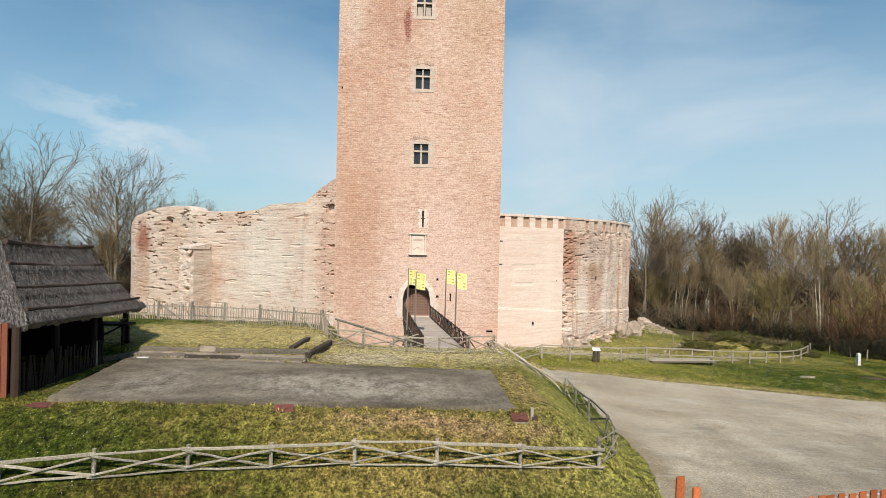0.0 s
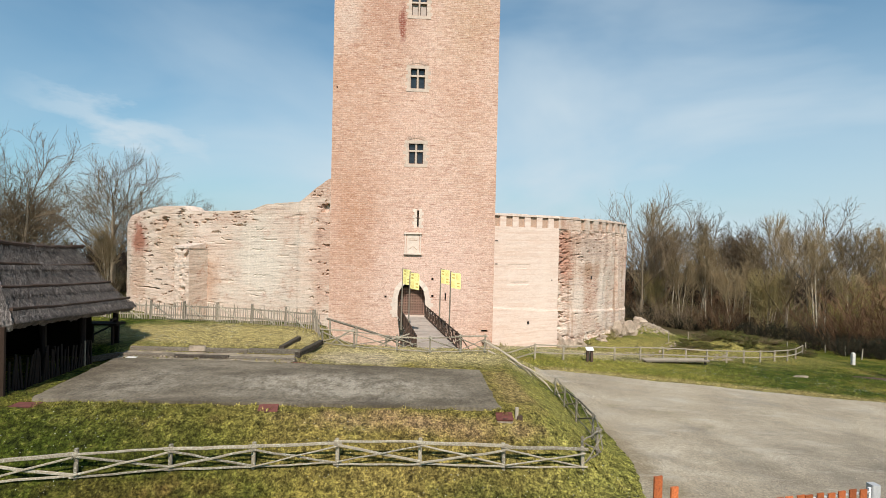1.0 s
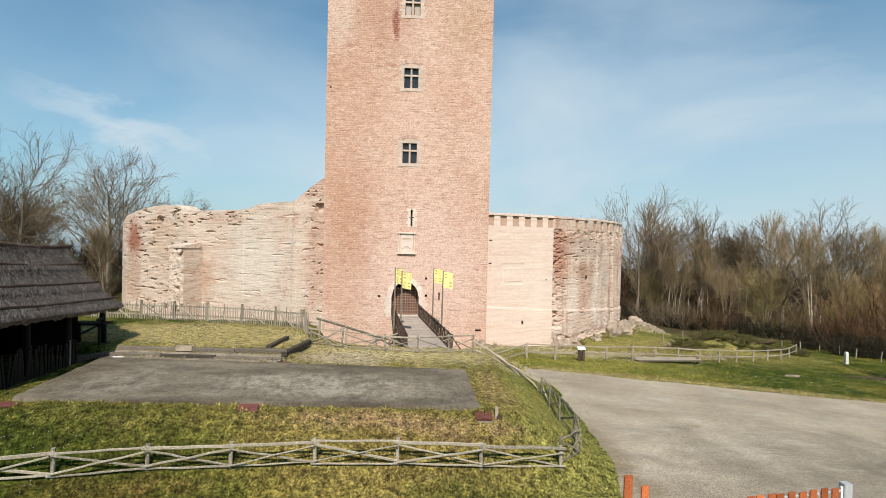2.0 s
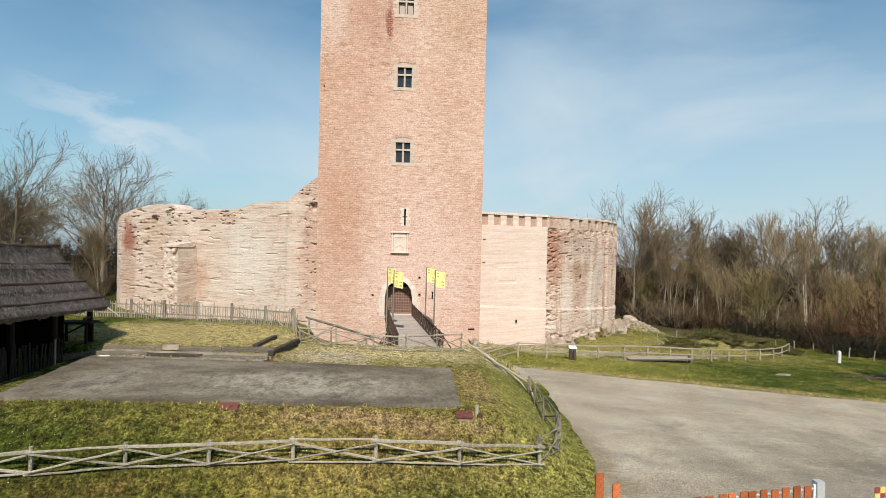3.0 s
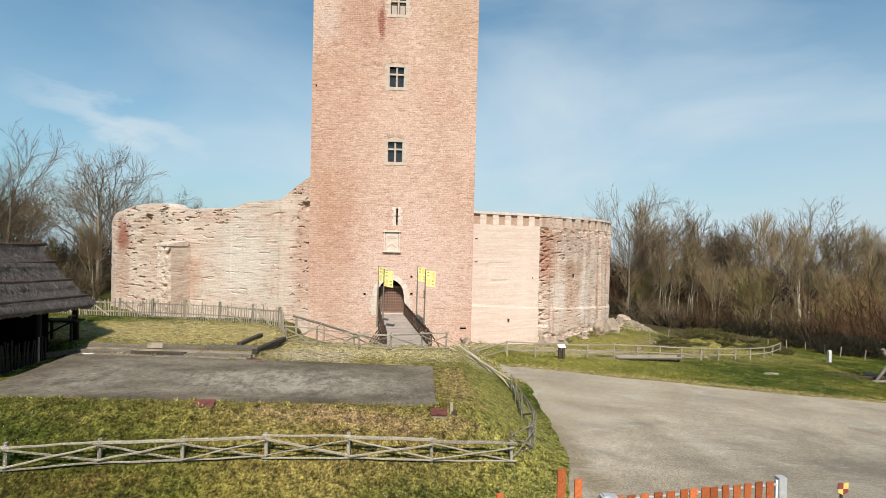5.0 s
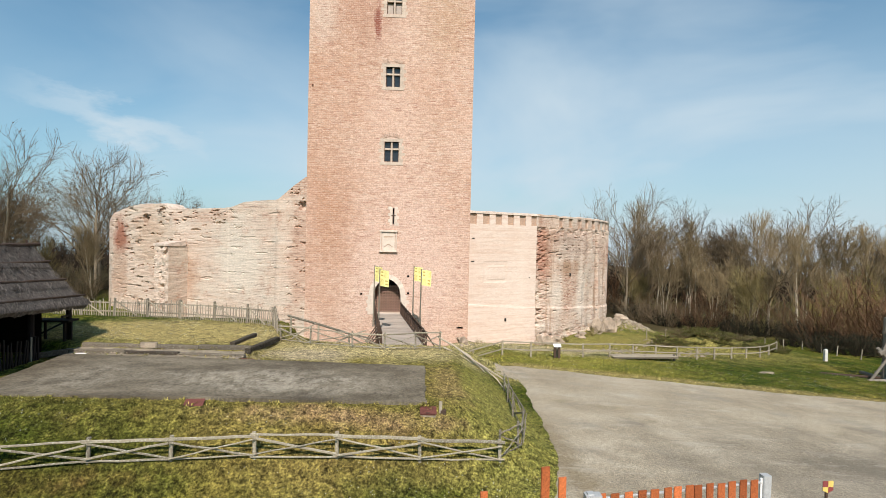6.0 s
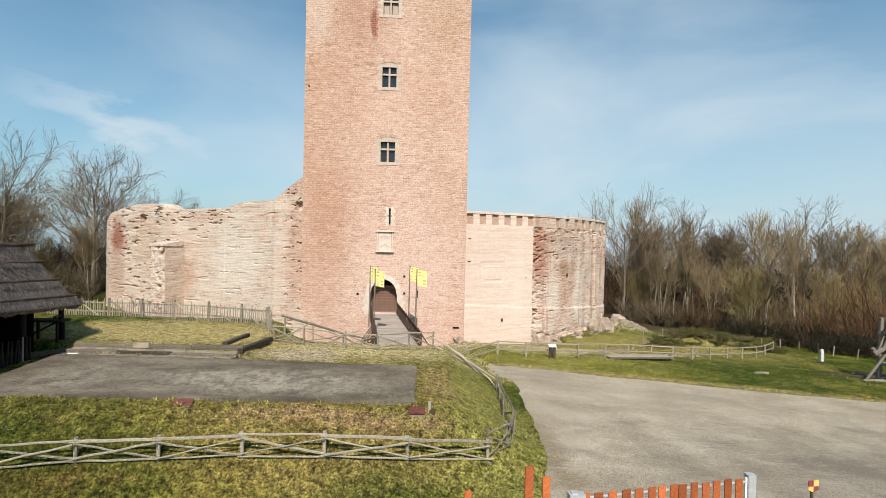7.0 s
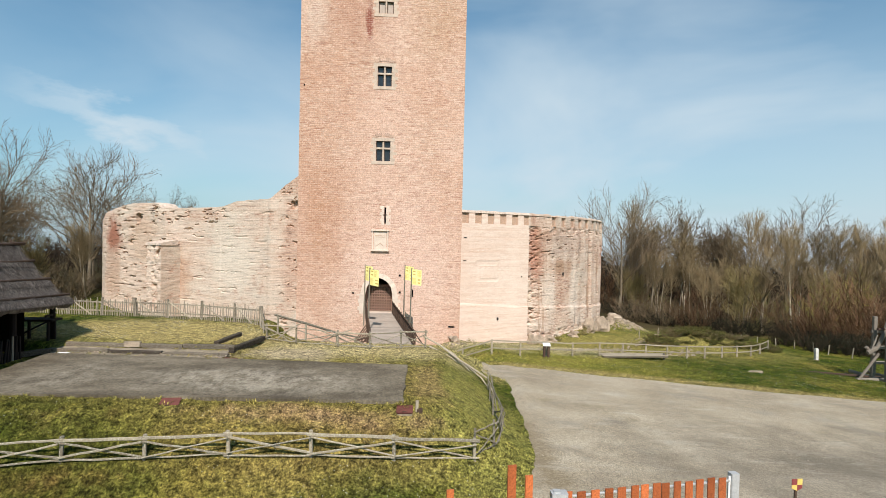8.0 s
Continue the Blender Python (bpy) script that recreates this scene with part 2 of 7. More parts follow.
def worn_masonry(name, ang, bare, tints, cover=0.0, streak=0.0):
    """Old curtain wall: lime-washed rubble courses, with brick laid bare in patches.
    bare: patches of exposed brick; tints: stains (centre, size, strength, colour)."""
    n = Nodes(name, 0.95, spec=0.1)
    v = flat_vec(n, ang, 0.0)
    b = brick_nodes(n, 0.42, 0.17, 0.03, v)
    brick = n.ramp(b.outputs["Color"], (0.0, (0.36, 0.19, 0.125)), (0.5, (0.49, 0.30, 0.215)), (1.0, (0.62, 0.44, 0.335)))
    brick = n.mix(n.math("MULTIPLY", b.outputs["Fac"], 0.7), brick, (0.62, 0.49, 0.39))
    bed = n.noise(1.0, 6, 0.65, n.map((0.16, 0.16, 2.4)))
    lime = n.ramp(bed, (0.34, (0.55, 0.405, 0.31)), (0.48, (0.615, 0.475, 0.375)), (0.66, (0.665, 0.54, 0.44)))
    lime = n.mix(n.ramp(n.noise(0.25, 4, 0.55, n.map(loc=(7, 3, 0))), (0.48, 0.0), (0.62, 0.55)), lime, (0.60, 0.525, 0.43))
    show = n.ramp(n.noise(0.55, 6, 0.7, n.map((1, 1, 1.2), loc=(1, 9, 4))), (0.50 + cover, 0.0), (0.60 + cover, 0.8))
    for c, size, k in bare:
        show = n.math("MAXIMUM", show, n.math("MULTIPLY", n.blob(c, size, 0.5, 0.35, 0.9), k))
    tone = n.mix(show, lime, brick)
    for c, size, k, col in tints:
        tone = n.mix(n.math("MULTIPLY", n.blob(c, size, 0.6, 0.4, 0.9), k), tone, col)
    if streak:
        run_ = n.noise(1.0, 6, 0.7, n.map((1.1, 1.1, 0.10), loc=(2, 5, 0)))
        tone = n.mix(n.ramp(run_, (0.54, 0.0), (0.62, streak * 0.5)), tone, (0.70, 0.585, 0.49))
        tone = n.mix(n.ramp(run_, (0.38, streak), (0.45, 0.0)), tone, (0.40, 0.245, 0.165))
    # level bedding lines, chips, open joints (crevice shade by colour) where the facing is gone
    course = n.noise(1.0, 6, 0.8, n.map((0.5, 0.5, 6.0), loc=(1, 1, 1)))
    tone = n.mix(0.85, tone, n.ramp(course, (0.36, 0.45), (0.44, 0.93), (0.62, 1.12)), "MULTIPLY")
    gap = n.noise(1.0, 6, 0.8, n.map((0.8, 0.8, 4.5), loc=(3, 8, 5)))
    tone = n.mix(n.math("MULTIPLY", n.ramp(gap, (0.36, 1.0), (0.40, 0.0)), n.math("ADD", show, 0.12)), tone, (0.13, 0.07, 0.048))
    chip = n.noise(2.6, 6, 0.8, n.map((1, 1, 2.0), loc=(6, 2, 3)))
    tone = n.mix(n.math("MULTIPLY", n.ramp(chip, (0.36, 1.0), (0.42, 0.0)), n.math("ADD", n.math("MULTIPLY", show, 0.8), 0.15)), tone, (0.24, 0.13, 0.085))
    tone = n.mix(n.ramp(chip, (0.60, 0.0), (0.66, 0.3)), tone, (0.70, 0.59, 0.49))
    fine = n.noise(7, 5, 0.75)
    tone = n.mix(0.45, tone, n.ramp(fine, (0.3, 0.45), (0.7, 1.2)), "MULTIPLY")
    return n.done(tone, n.math("ADD", n.math("MULTIPLY", chip, 0.8), n.math("ADD", fine, n.math("MULTIPLY", b.outputs["Fac"], -0.4))), 0.6, 0.03)


def plain(name, col, var=0.25, scale=3.0, rough=0.85, stretch=(1, 1, 1), metal=0.0, bump=0.3, each=0.0, spec=0.3, dist=0.01):
    """One colour broken up at two scales; each: how much single pieces differ."""
    n = Nodes(name, rough, metal, spec)
    lo, hi = [c * (1 - var) for c in col], [min(1, c * (1 + var)) for c in col]
    f = n.noise(scale, 6, 0.65, n.map(stretch))
    tone = n.ramp(f, (0.3, lo), (0.7, hi))
    g = n.noise(scale * 7, 4, 0.7, n.map(stretch))
    tone = n.mix(0.35, tone, n.ramp(g, (0.3, 0.35), (0.7, 1.0)), "MULTIPLY")
    if each:
        tone = n.mix(1.0, tone, n.ramp(n.rand(), (0.0, 1 - each), (1.0, 1.0)), "MULTIPLY")
    return n.done(tone, n.math("ADD", f, g), bump, dist)


def wood(name, col, var=0.35, each=0.35, lichen=0.0, rough=0.8):
    n = Nodes(name, rough, spec=0.2)
    gr = n.noise(5.0, 6, 0.7, n.map((6, 6, 6)))
    st = n.noise(1.3, 4, 0.6)
    tone = n.ramp(gr, (0.3, [c * (1 - var) for c in col]), (0.7, [min(1, c * (1 + var)) for c in col]))
    tone = n.mix(n.ramp(st, (0.4, 0.0), (0.7, 0.5)), tone, [c * 0.6 for c in col])
    tone = n.mix(1.0, tone, n.ramp(n.rand(), (0.0, 1 - each), (1.0, 1.0)), "MULTIPLY")
    if lichen:
        li = n.noise(24, 5, 0.75)
        tone = n.mix(n.math("MULTIPLY", n.ramp(li, (0.52, 0.0), (0.6, 1.0)), lichen), tone, (0.60, 0.60, 0.48))
    return n.done(tone, gr, 0.5, 0.01)


def grass_tone(n):
    """The turf's own colours, by place: fresh, olive, dry and mossy patches."""
    big = n.noise(0.32, 5, 0.6, dist=0.4)
    mid = n.noise(1.3, 5, 0.65, n.map(loc=(3, 8, 0)))
    tone = n.ramp(big, (0.30, (0.020, 0.040, 0.004)), (0.44, (0.058, 0.082, 0.008)), (0.60, (0.125, 0.125, 0.020)), (0.74, (0.25, 0.20, 0.056)))
    tone = n.mix(n.ramp(mid, (0.35, 0.8), (0.5, 0.0)), tone, (0.028, 0.054, 0.004))
    tone = n.mix(n.ramp(mid, (0.56, 0.0), (0.70, 0.75)), tone, (0.22, 0.165, 0.062))
    # trodden, drier turf round the concrete floor and on the lawn behind it, fresh turf on the meadow
    dry = n.blob((-2.0, 19.5, -0.3), (10.5, 11.0, 6.0), 0.55, 0.25, 0.5)
    tone = n.mix(n.math("MULTIPLY", dry, 0.55), tone, (0.31, 0.24, 0.082))
    lawn = n.blob((-9.0, 26.3, 0.0), (8.0, 4.6, 4.0), 0.5, 0.25, 0.7)
    tone = n.mix(n.math("MULTIPLY", lawn, 0.8), tone, (0.44, 0.355, 0.175))
    lush = n.blob((12.0, 36.0, -4.0), (13.0, 7.5, 8.0), 0.7, 0.25, 0.3)
    tone = n.mix(n.math("MULTIPLY", lush, 0.6), tone, (0.29, 0.27, 0.06))
    tuft = n.blob((2.6, 13.2, -1.5), (1.5, 1.2, 1.2), 0.6, 0.3, 1.2)
    tone = n.mix(n.math("MULTIPLY", tuft, 0.6), tone, (0.045, 0.075, 0.012))
    soil = n.blob((-6.7, 12.6, -1.2), (2.6, 0.55, 0.6), 0.7, 0.5, 1.6)
    tone = n.mix(n.math("MULTIPLY", soil, 0.8), tone, (0.21, 0.10, 0.05))
    left = n.blob((-8.0, 13.0, -0.9), (6.0, 2.0, 2.6), 0.6, 0.3, 0.9)
    tone = n.mix(n.math("MULTIPLY", left, 0.75), tone, (0.046, 0.062, 0.008))
    soil2 = n.blob((0.6, 14.6, -0.2), (4.2, 0.6, 0.9), 0.8, 0.5, 1.3)
    dry2 = n.blob((1.0, 13.7, -0.8), (5.5, 1.6, 2.0), 0.7, 0.4, 0.9)
    tone = n.mix(n.math("MULTIPLY", dry2, 0.5), tone, (0.30, 0.215, 0.085))
    bank = n.blob((5.7, 16.5, -1.2), (2.7, 9.0, 3.5), 0.5, 0.25, 0.9)
    back = n.blob((0.5, 25.2, -0.9), (7.0, 3.6, 3.0), 0.6, 0.3, 0.8)
    tone = n.mix(n.math("MULTIPLY", back, 0.8), tone, (0.49, 0.41, 0.245))
    tone = n.mix(n.math("MULTIPLY", bank, 0.6), tone, (0.30, 0.285, 0.09))
    tone = n.mix(n.math("MULTIPLY", soil2, 0.75), tone, (0.34, 0.225, 0.145))
    # trodden verge where the gravel meets the meadow, and drier drifts in it
    s = n.sep()
    off = n.math("ABSOLUTE", n.math("SUBTRACT", n.math("ADD", s[1], n.math("MULTIPLY", s[0], 0.17)), 34.3))
    off = n.math("ADD", off, n.math("MULTIPLY", n.noise(0.9, 5, 0.7), 2.4))
    verge = n.math("MULTIPLY", n.ramp(n.math("DIVIDE", off, 4.0), (0.35, 1.0), (0.65, 0.0)), n.ramp(n.math("DIVIDE", s[0], 40.0), (0.19, 0.0), (0.22, 1.0)))
    tone = n.mix(n.math("MULTIPLY", verge, 0.75), tone, (0.36, 0.285, 0.135))
    drift = n.noise(1.0, 5, 0.65, n.map((0.16, 0.5, 1), loc=(5, 3, 0)))
    tone = n.mix(n.math("MULTIPLY", n.ramp(drift, (0.50, 0.0), (0.62, 0.7)), lush), tone, (0.30, 0.25, 0.075))
    rub = n.blob((14.0, 47.0, -5.2), (13.0, 9.5, 5.0), 0.5, 0.3, 0.6)
    tone = n.mix(n.math("MULTIPLY", rub, 0.8), tone, (0.52, 0.44, 0.31))
    behind = n.blob((27.0, 53.0, -5.5), (18.0, 13.0, 6.0), 0.5, 0.3, 0.5)
    tone = n.mix(n.math("MULTIPLY", behind, 0.65), tone, (0.29, 0.245, 0.095))
    rear = n.blob((5.0, 29.5, -2.0), (4.6, 4.6, 3.5), 0.5, 0.3, 0.8)
    tone = n.mix(n.math("MULTIPLY", rear, 0.6), tone, (0.45, 0.38, 0.19))
    heap = n.blob((31.0, 67.5, -4.0), (4.0, 5.5, 4.0), 0.5, 0.35, 0.6)
    tone = n.mix(n.math("MULTIPLY", heap, 0.8), tone, (0.44, 0.36, 0.27))
    bare = n.blob((-2.2, 23.2, -0.6), (2.7, 2.0, 2.0), 0.6, 0.35, 0.9)
    tone = n.mix(n.math("MULTIPLY", bare, 0.85), tone, (0.46, 0.38, 0.28))
    fringe = n.blob((3.6, 18.5, -0.5), (0.9, 4.2, 2.0), 0.7, 0.5, 1.1)
    tone = n.mix(n.math("MULTIPLY", fringe, 0.7), tone, (0.30, 0.215, 0.105))
    # tufts and worn gaps between them
    clump = n.noise(4.6, 5, 0.7, n.map(loc=(6, 2, 0)))
    tone = n.mix(n.ramp(clump, (0.54, 0.0), (0.68, 0.35)), tone, (0.26, 0.225, 0.07))
    tone = n.mix(1.0, tone, n.ramp(clump, (0.36, 0.32), (0.5, 1.0), (0.64, 1.35)), "MULTIPLY")
    tuftlet = n.noise(15.0, 4, 0.75, n.map(loc=(1, 7, 0)))
    tone = n.mix(1.0, tone, (1.17, 1.14, 0.97), "MULTIPLY")
    return n.mix(1.0, tone, n.ramp(tuftlet, (0.38, 0.35), (0.5, 1.0), (0.62, 1.75)), "MULTIPLY")


def turf_mat():
    n = Nodes("turf", 0.95, spec=0.1)
    tone = grass_tone(n)
    f, g = n.noise(14, 6, 0.75), n.noise(45, 4, 0.7)
    tone = n.mix(0.85, tone, n.ramp(f, (0.34, 0.12), (0.66, 1.5)), "MULTIPLY")
    # woodland floor, leaf litter under the trees
    s = n.sep()
    far = n.math("ADD", n.math("MULTIPLY", s[1], 1.0), n.math("MULTIPLY", n.noise(0.15, 4), 12.0))
    tone = n.mix(n.ramp(n.math("DIVIDE", far, 200.0), (0.36, 0.0), (0.40, 1.0)), tone, n.ramp(f, (0.3, (0.035, 0.028, 0.012)), (0.7, (0.10, 0.078, 0.035))))
    return n.done(tone, n.math("ADD", f, g), 1.0, 0.05)


def blade_mat():
    n = Nodes("grass_blades", 0.8, spec=0.2)
    tone = grass_tone(n)
    tone = n.mix(1.0, tone, n.ramp(n.island(), (0.0, 0.3), (0.6, 0.95), (1.0, 1.6)), "MULTIPLY")
    return n.done(tone)


def gravel_mat():
    n = Nodes("gravel", 0.95, spec=0.15)
    big = n.noise(0.25, 5, 0.6)
    tone = n.ramp(big, (0.32, (0.36, 0.298, 0.21)), (0.5, (0.47, 0.395, 0.282)), (0.68, (0.55, 0.472, 0.352)))
    st = n.voronoi(38, out="Color")
    tone = n.mix(0.7, tone, n.ramp(st, (0.0, 0.25), (1.0, 1.4)), "MULTIPLY")
    damp = n.noise(0.5, 5, 0.6, n.map((1, 1.15, 1), loc=(2, 2, 0)))
    tone = n.mix(n.ramp(damp, (0.52, 0.0), (0.7, 0.5)), tone, (0.29, 0.265, 0.215))
    tone = n.mix(n.ramp(n.noise(0.6, 6, 0.7, n.map(loc=(9, 1, 0))), (0.60, 0.0), (0.74, 0.6)), tone, (0.27, 0.235, 0.12))
    coarse = n.blob((21.0, 15.0, -2.4), (14.0, 7.5, 5.5), 0.85, 0.35, 0.5)
    tone = n.mix(n.math("MULTIPLY", coarse, 0.9), tone, (0.19, 0.162, 0.122))
    tone = n.mix(n.math("MULTIPLY", n.blob((7.0, 16.0, -1.5), (0.9, 14.0, 4.0), 0.8, 0.5, 1.4), 0.75), tone, (0.24, 0.185, 0.11))
    rut = n.noise(0.8, 6, 0.7, n.map((0.5, 1.6, 1), loc=(3, 7, 0)))
    tone = n.mix(n.ramp(rut, (0.54, 0.0), (0.68, 0.55)), tone, (0.50, 0.45, 0.36))
    fine = n.noise(16, 5, 0.8)
    tone = n.mix(0.7, tone, n.ramp(fine, (0.33, 0.4), (0.67, 1.25)), "MULTIPLY")
    return n.done(tone, n.math("ADD", n.voronoi(38, out="Distance"), fine), 0.8, 0.02)


def concrete_mat():
    n = Nodes("old_concrete", 0.9, spec=0.2)
    big = n.noise(0.5, 7, 0.7, n.map((0.8, 1.1, 1)))
    tone = n.ramp(big, (0.36, (0.086, 0.069, 0.046)), (0.5, (0.14, 0.115, 0.079)), (0.64, (0.22, 0.184, 0.131)))
    pale = n.math("ADD", n.blob((-2.2, 17.6, -0.1), (5.0, 2.2, 3.0), 0.6, 0.3, 0.9), n.math("MULTIPLY", n.blob((-8.3, 17.4, 0.1), (1.9, 3.2, 3.0), 0.6, 0.3, 0.8), 0.6))
    worn = n.ramp(n.noise(1.7, 7, 0.75, n.map((1.5, 0.8, 1))), (0.42, 0.1), (0.56, 1.0))
    tone = n.mix(n.math("MULTIPLY", n.math("MULTIPLY", pale, worn), 0.65), tone, (0.42, 0.37, 0.285))
    tone = n.mix(n.ramp(n.noise(2.6, 6, 0.75, n.map((1.5, 0.8, 1), loc=(4, 1, 0))), (0.56, 0.0), (0.68, 0.4)), tone, (0.27, 0.235, 0.18))
    tone = n.mix(n.ramp(n.noise(3.3, 6, 0.75, n.map((1.5, 0.8, 1), loc=(1, 6, 0))), (0.34, 0.65), (0.44, 0.0)), tone, (0.065, 0.052, 0.038))
    f = n.noise(9, 6, 0.8, n.map((1.6, 0.8, 1)))
    tone = n.mix(0.75, tone, n.ramp(f, (0.32, 0.35), (0.68, 1.4)), "MULTIPLY")
    return n.done(tone, f, 0.8, 0.02)


def thatch_mat():
    n = Nodes("reed_thatch", 0.95, spec=0.1)
    s = n.noise(1.0, 7, 0.7, n.map((8, 8, 1.3), rot=(0.3, 0.35, 0.0)))
    t = n.noise(2.0, 4)
    tone = n.ramp(s, (0.3, (0.045, 0.039, 0.034)), (0.5, (0.15, 0.128, 0.113)), (0.70, (0.34, 0.30, 0.265)))
    tone = n.mix(n.ramp(t, (0.4, 0.5), (0.65, 0.0)), tone, (0.075, 0.065, 0.055))
    tone = n.mix(1.0, tone, n.ramp(n.island(), (0.0, 0.35), (0.6, 0.95), (1.0, 1.5)), "MULTIPLY")
    return n.done(tone, s, 0.9, 0.03)


def bark_mat(name, a, b):
    n = Nodes(name, 0.9, spec=0.15)
    f = n.noise(1.2, 6, 0.7, n.map((3, 3, 0.6)))
    tone = n.ramp(f, (0.32, a), (0.68, b))
    tone = n.mix(1.0, tone, n.ramp(n.rand(), (0.0, 0.6), (1.0, 1.15)), "MULTIPLY")
    return n.done(tone, f, 0.5, 0.03)


def leaf_mat(name, a, b):
    n = Nodes(name, 0.8, spec=0.2)
    tone = n.ramp(n.island(), (0.0, a), (1.0, b))
    tone = n.mix(1.0, tone, n.ramp(n.rand(), (0.0, 0.75), (1.0, 1.15)), "MULTIPLY")
    return n.done(tone)


def banner_cloth():
    n = Nodes("banner_cloth", 0.75, spec=0.2)
    f = n.noise(40, 3)
    return n.done(n.ramp(f, (0.3, (0.80, 0.70, 0.24)), (0.7, (0.88, 0.80, 0.36))), f, 0.2, 0.003)


def glass_mat():
    n = Nodes("window_glass", 0.08, spec=0.6)
    return n.done(n.ramp(n.noise(3, 3), (0.3, (0.012, 0.014, 0.018)), (0.7, (0.03, 0.033, 0.038))), n.noise(2, 2), 0.06, 0.01)


M_TOWER, M_PALE = tower_brick(), pale_masonry()
RED, BROWN, CREAM, ASH = (0.37, 0.175, 0.115), (0.40, 0.255, 0.165), (0.71, 0.605, 0.51), (0.47, 0.385, 0.315)
M_WORN_L = worn_masonry("worn_masonry_west", radians(-25), [((-8.8, 52.2, 3.0), (1.6, 4, 7.0), 0.8), ((-22.9, 57.6, 0.0), (2.2, 3, 3.6), 0.7), ((-33.0, 64.8, 0.0), (1.6, 5, 5.0), 0.5), ((-29.0, 62.6, 5.6), (3.5, 4, 1.6), 0.45), ((-9.5, 52.0, 9.8), (3.0, 4, 1.6), 0.85), ((-19.5, 57.0, 6.6), (3.5, 4, 0.9), 0.6)],
                        [((-32.6, 64.8, 4.2), (1.5, 5, 2.6), 1.0, (0.33, 0.15, 0.10)), ((-32.6, 64.6, 0.0), (1.6, 4, 3.5), 0.45, BROWN), ((-15.5, 55.5, 1.5), (4.6, 5, 4.2), 0.75, (0.655, 0.565, 0.465)), ((-22.2, 57.8, 0.2), (1.6, 3, 3.4), 0.5, BROWN), ((-27.5, 61.6, 4.0), (4.5, 5, 4.0), 0.55, (0.50, 0.355, 0.25)), ((-25.5, 60.4, -1.0), (2.0, 5, 3.5), 0.35, (0.54, 0.39, 0.29)), ((-9.3, 52.3, 2.0), (1.8, 5, 7.0), 0.35, (0.53, 0.34, 0.25))], cover=0.04)
M_WORN_R = worn_masonry("worn_masonry_east", radians(46), [((16.3, 56.0, 3.4), (1.9, 3, 4.6), 1.0), ((20.0, 59.1, 0.0), (1.9, 3, 4.2), 1.0), ((20.5, 59.6, 4.8), (6.5, 6, 2.6), 0.85), ((19.8, 59.0, 1.8), (3.2, 3, 1.4), 1.0), ((19.2, 58.5, -3.8), (2.6, 4, 1.2), 0.5), ((26.5, 66.5, 3.0), (3.0, 4, 3.2), 0.6)],
                        [((16.0, 55.9, 3.6), (1.2, 3, 4.2), 0.75, RED), ((18.5, 57.8, 5.3), (3.0, 4, 1.0), 0.6, (0.36, 0.21, 0.14)), ((20.0, 59.0, 1.8), (2.6, 3, 1.2), 0.8, BROWN), ((20.5, 59.6, 4.4), (4.6, 5, 2.2), 0.5, ASH), ((24.6, 63.8, -2.6), (0.35, 3, 3.4), 0.85, BROWN), ((23.6, 62.8, 1.2), (0.5, 3, 2.0), 0.6, (0.52, 0.42, 0.34)), ((26.9, 66.8, 2.4), (0.5, 3, 3.2), 0.75, BROWN), ((28.2, 69.6, 3.2), (0.6, 3, 3.0), 0.6, RED), ((18.2, 57.5, -1.2), (1.1, 3, 2.6), 0.6, CREAM), ((22.0, 61.0, -2.4), (1.0, 3, 4.5), 0.7, CREAM), ((17.0, 56.6, -4.6), (2.0, 3, 1.2), 0.5, CREAM)], cover=0.0, streak=0.55)
M_ARCHBRICK = plain("arch_brick", (0.60, 0.42, 0.32), 0.25, 5, bump=0.4, each=0.3)
M_CRENEL = plain("crenel_brick", (0.46, 0.31, 0.22), 0.3, 3, stretch=(1, 1, 5), bump=0.6)
M_STONE = plain("dressed_limestone", (0.74, 0.61, 0.50), 0.14, 2.5, bump=0.35, each=0.12)
M_WSTONE = plain("window_stone", (0.60, 0.475, 0.375), 0.15, 3, bump=0.35, each=0.15)
M_COPING = plain("lime_coping", (0.63, 0.505, 0.415), 0.3, 2.6, bump=0.7, dist=0.03)
M_ROCK = plain("rubble_stone", (0.40, 0.32, 0.235), 0.45, 2.2, bump=0.8, each=0.25, dist=0.05)
M_FALLEN = plain("fallen_masonry", (0.45, 0.35, 0.26), 0.4, 1.6, bump=0.9, each=0.2, dist=0.08)
M_TURF, M_BLADE, M_GRAVEL, M_CONCRETE = turf_mat(), blade_mat(), gravel_mat(), concrete_mat()
M_OLDWOOD = wood("weathered_wood", (0.34, 0.285, 0.205), 0.45, 0.5, lichen=0.5)
M_SIDEWOOD = wood("grey_brown_poles", (0.21, 0.175, 0.13), lichen=0.35)
M_PICKET = wood("grey_pickets", (0.37, 0.31, 0.235), each=0.5, lichen=0.2)
# stems near-black: the shade inside the wood is put into their colour
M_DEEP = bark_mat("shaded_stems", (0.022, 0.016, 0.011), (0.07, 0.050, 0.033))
M_RAILWOOD = wood("pale_rail_wood", (0.36, 0.30, 0.22), lichen=0.2)
M_PALESTRUT = wood("bleached_strut", (0.46, 0.39, 0.29), lichen=0.2)
M_DARKWOOD = wood("dark_brown_wood", (0.095, 0.060, 0.042))
# hut timber blackened: the shade under the eaves is in its colour
M_HUTWOOD = wood("shaded_hut_timber", (0.016, 0.011, 0.009))
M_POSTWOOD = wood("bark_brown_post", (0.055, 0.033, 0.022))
M_REDPOST = wood("red_stained_board", (0.30, 0.095, 0.05))
M_SLEEPER = wood("tarred_sleeper", (0.055, 0.040, 0.028), 0.5, lichen=0.12)
M_PALESLEEPER = wood("bleached_sleeper", (0.15, 0.12, 0.088), 0.5, lichen=0.2)
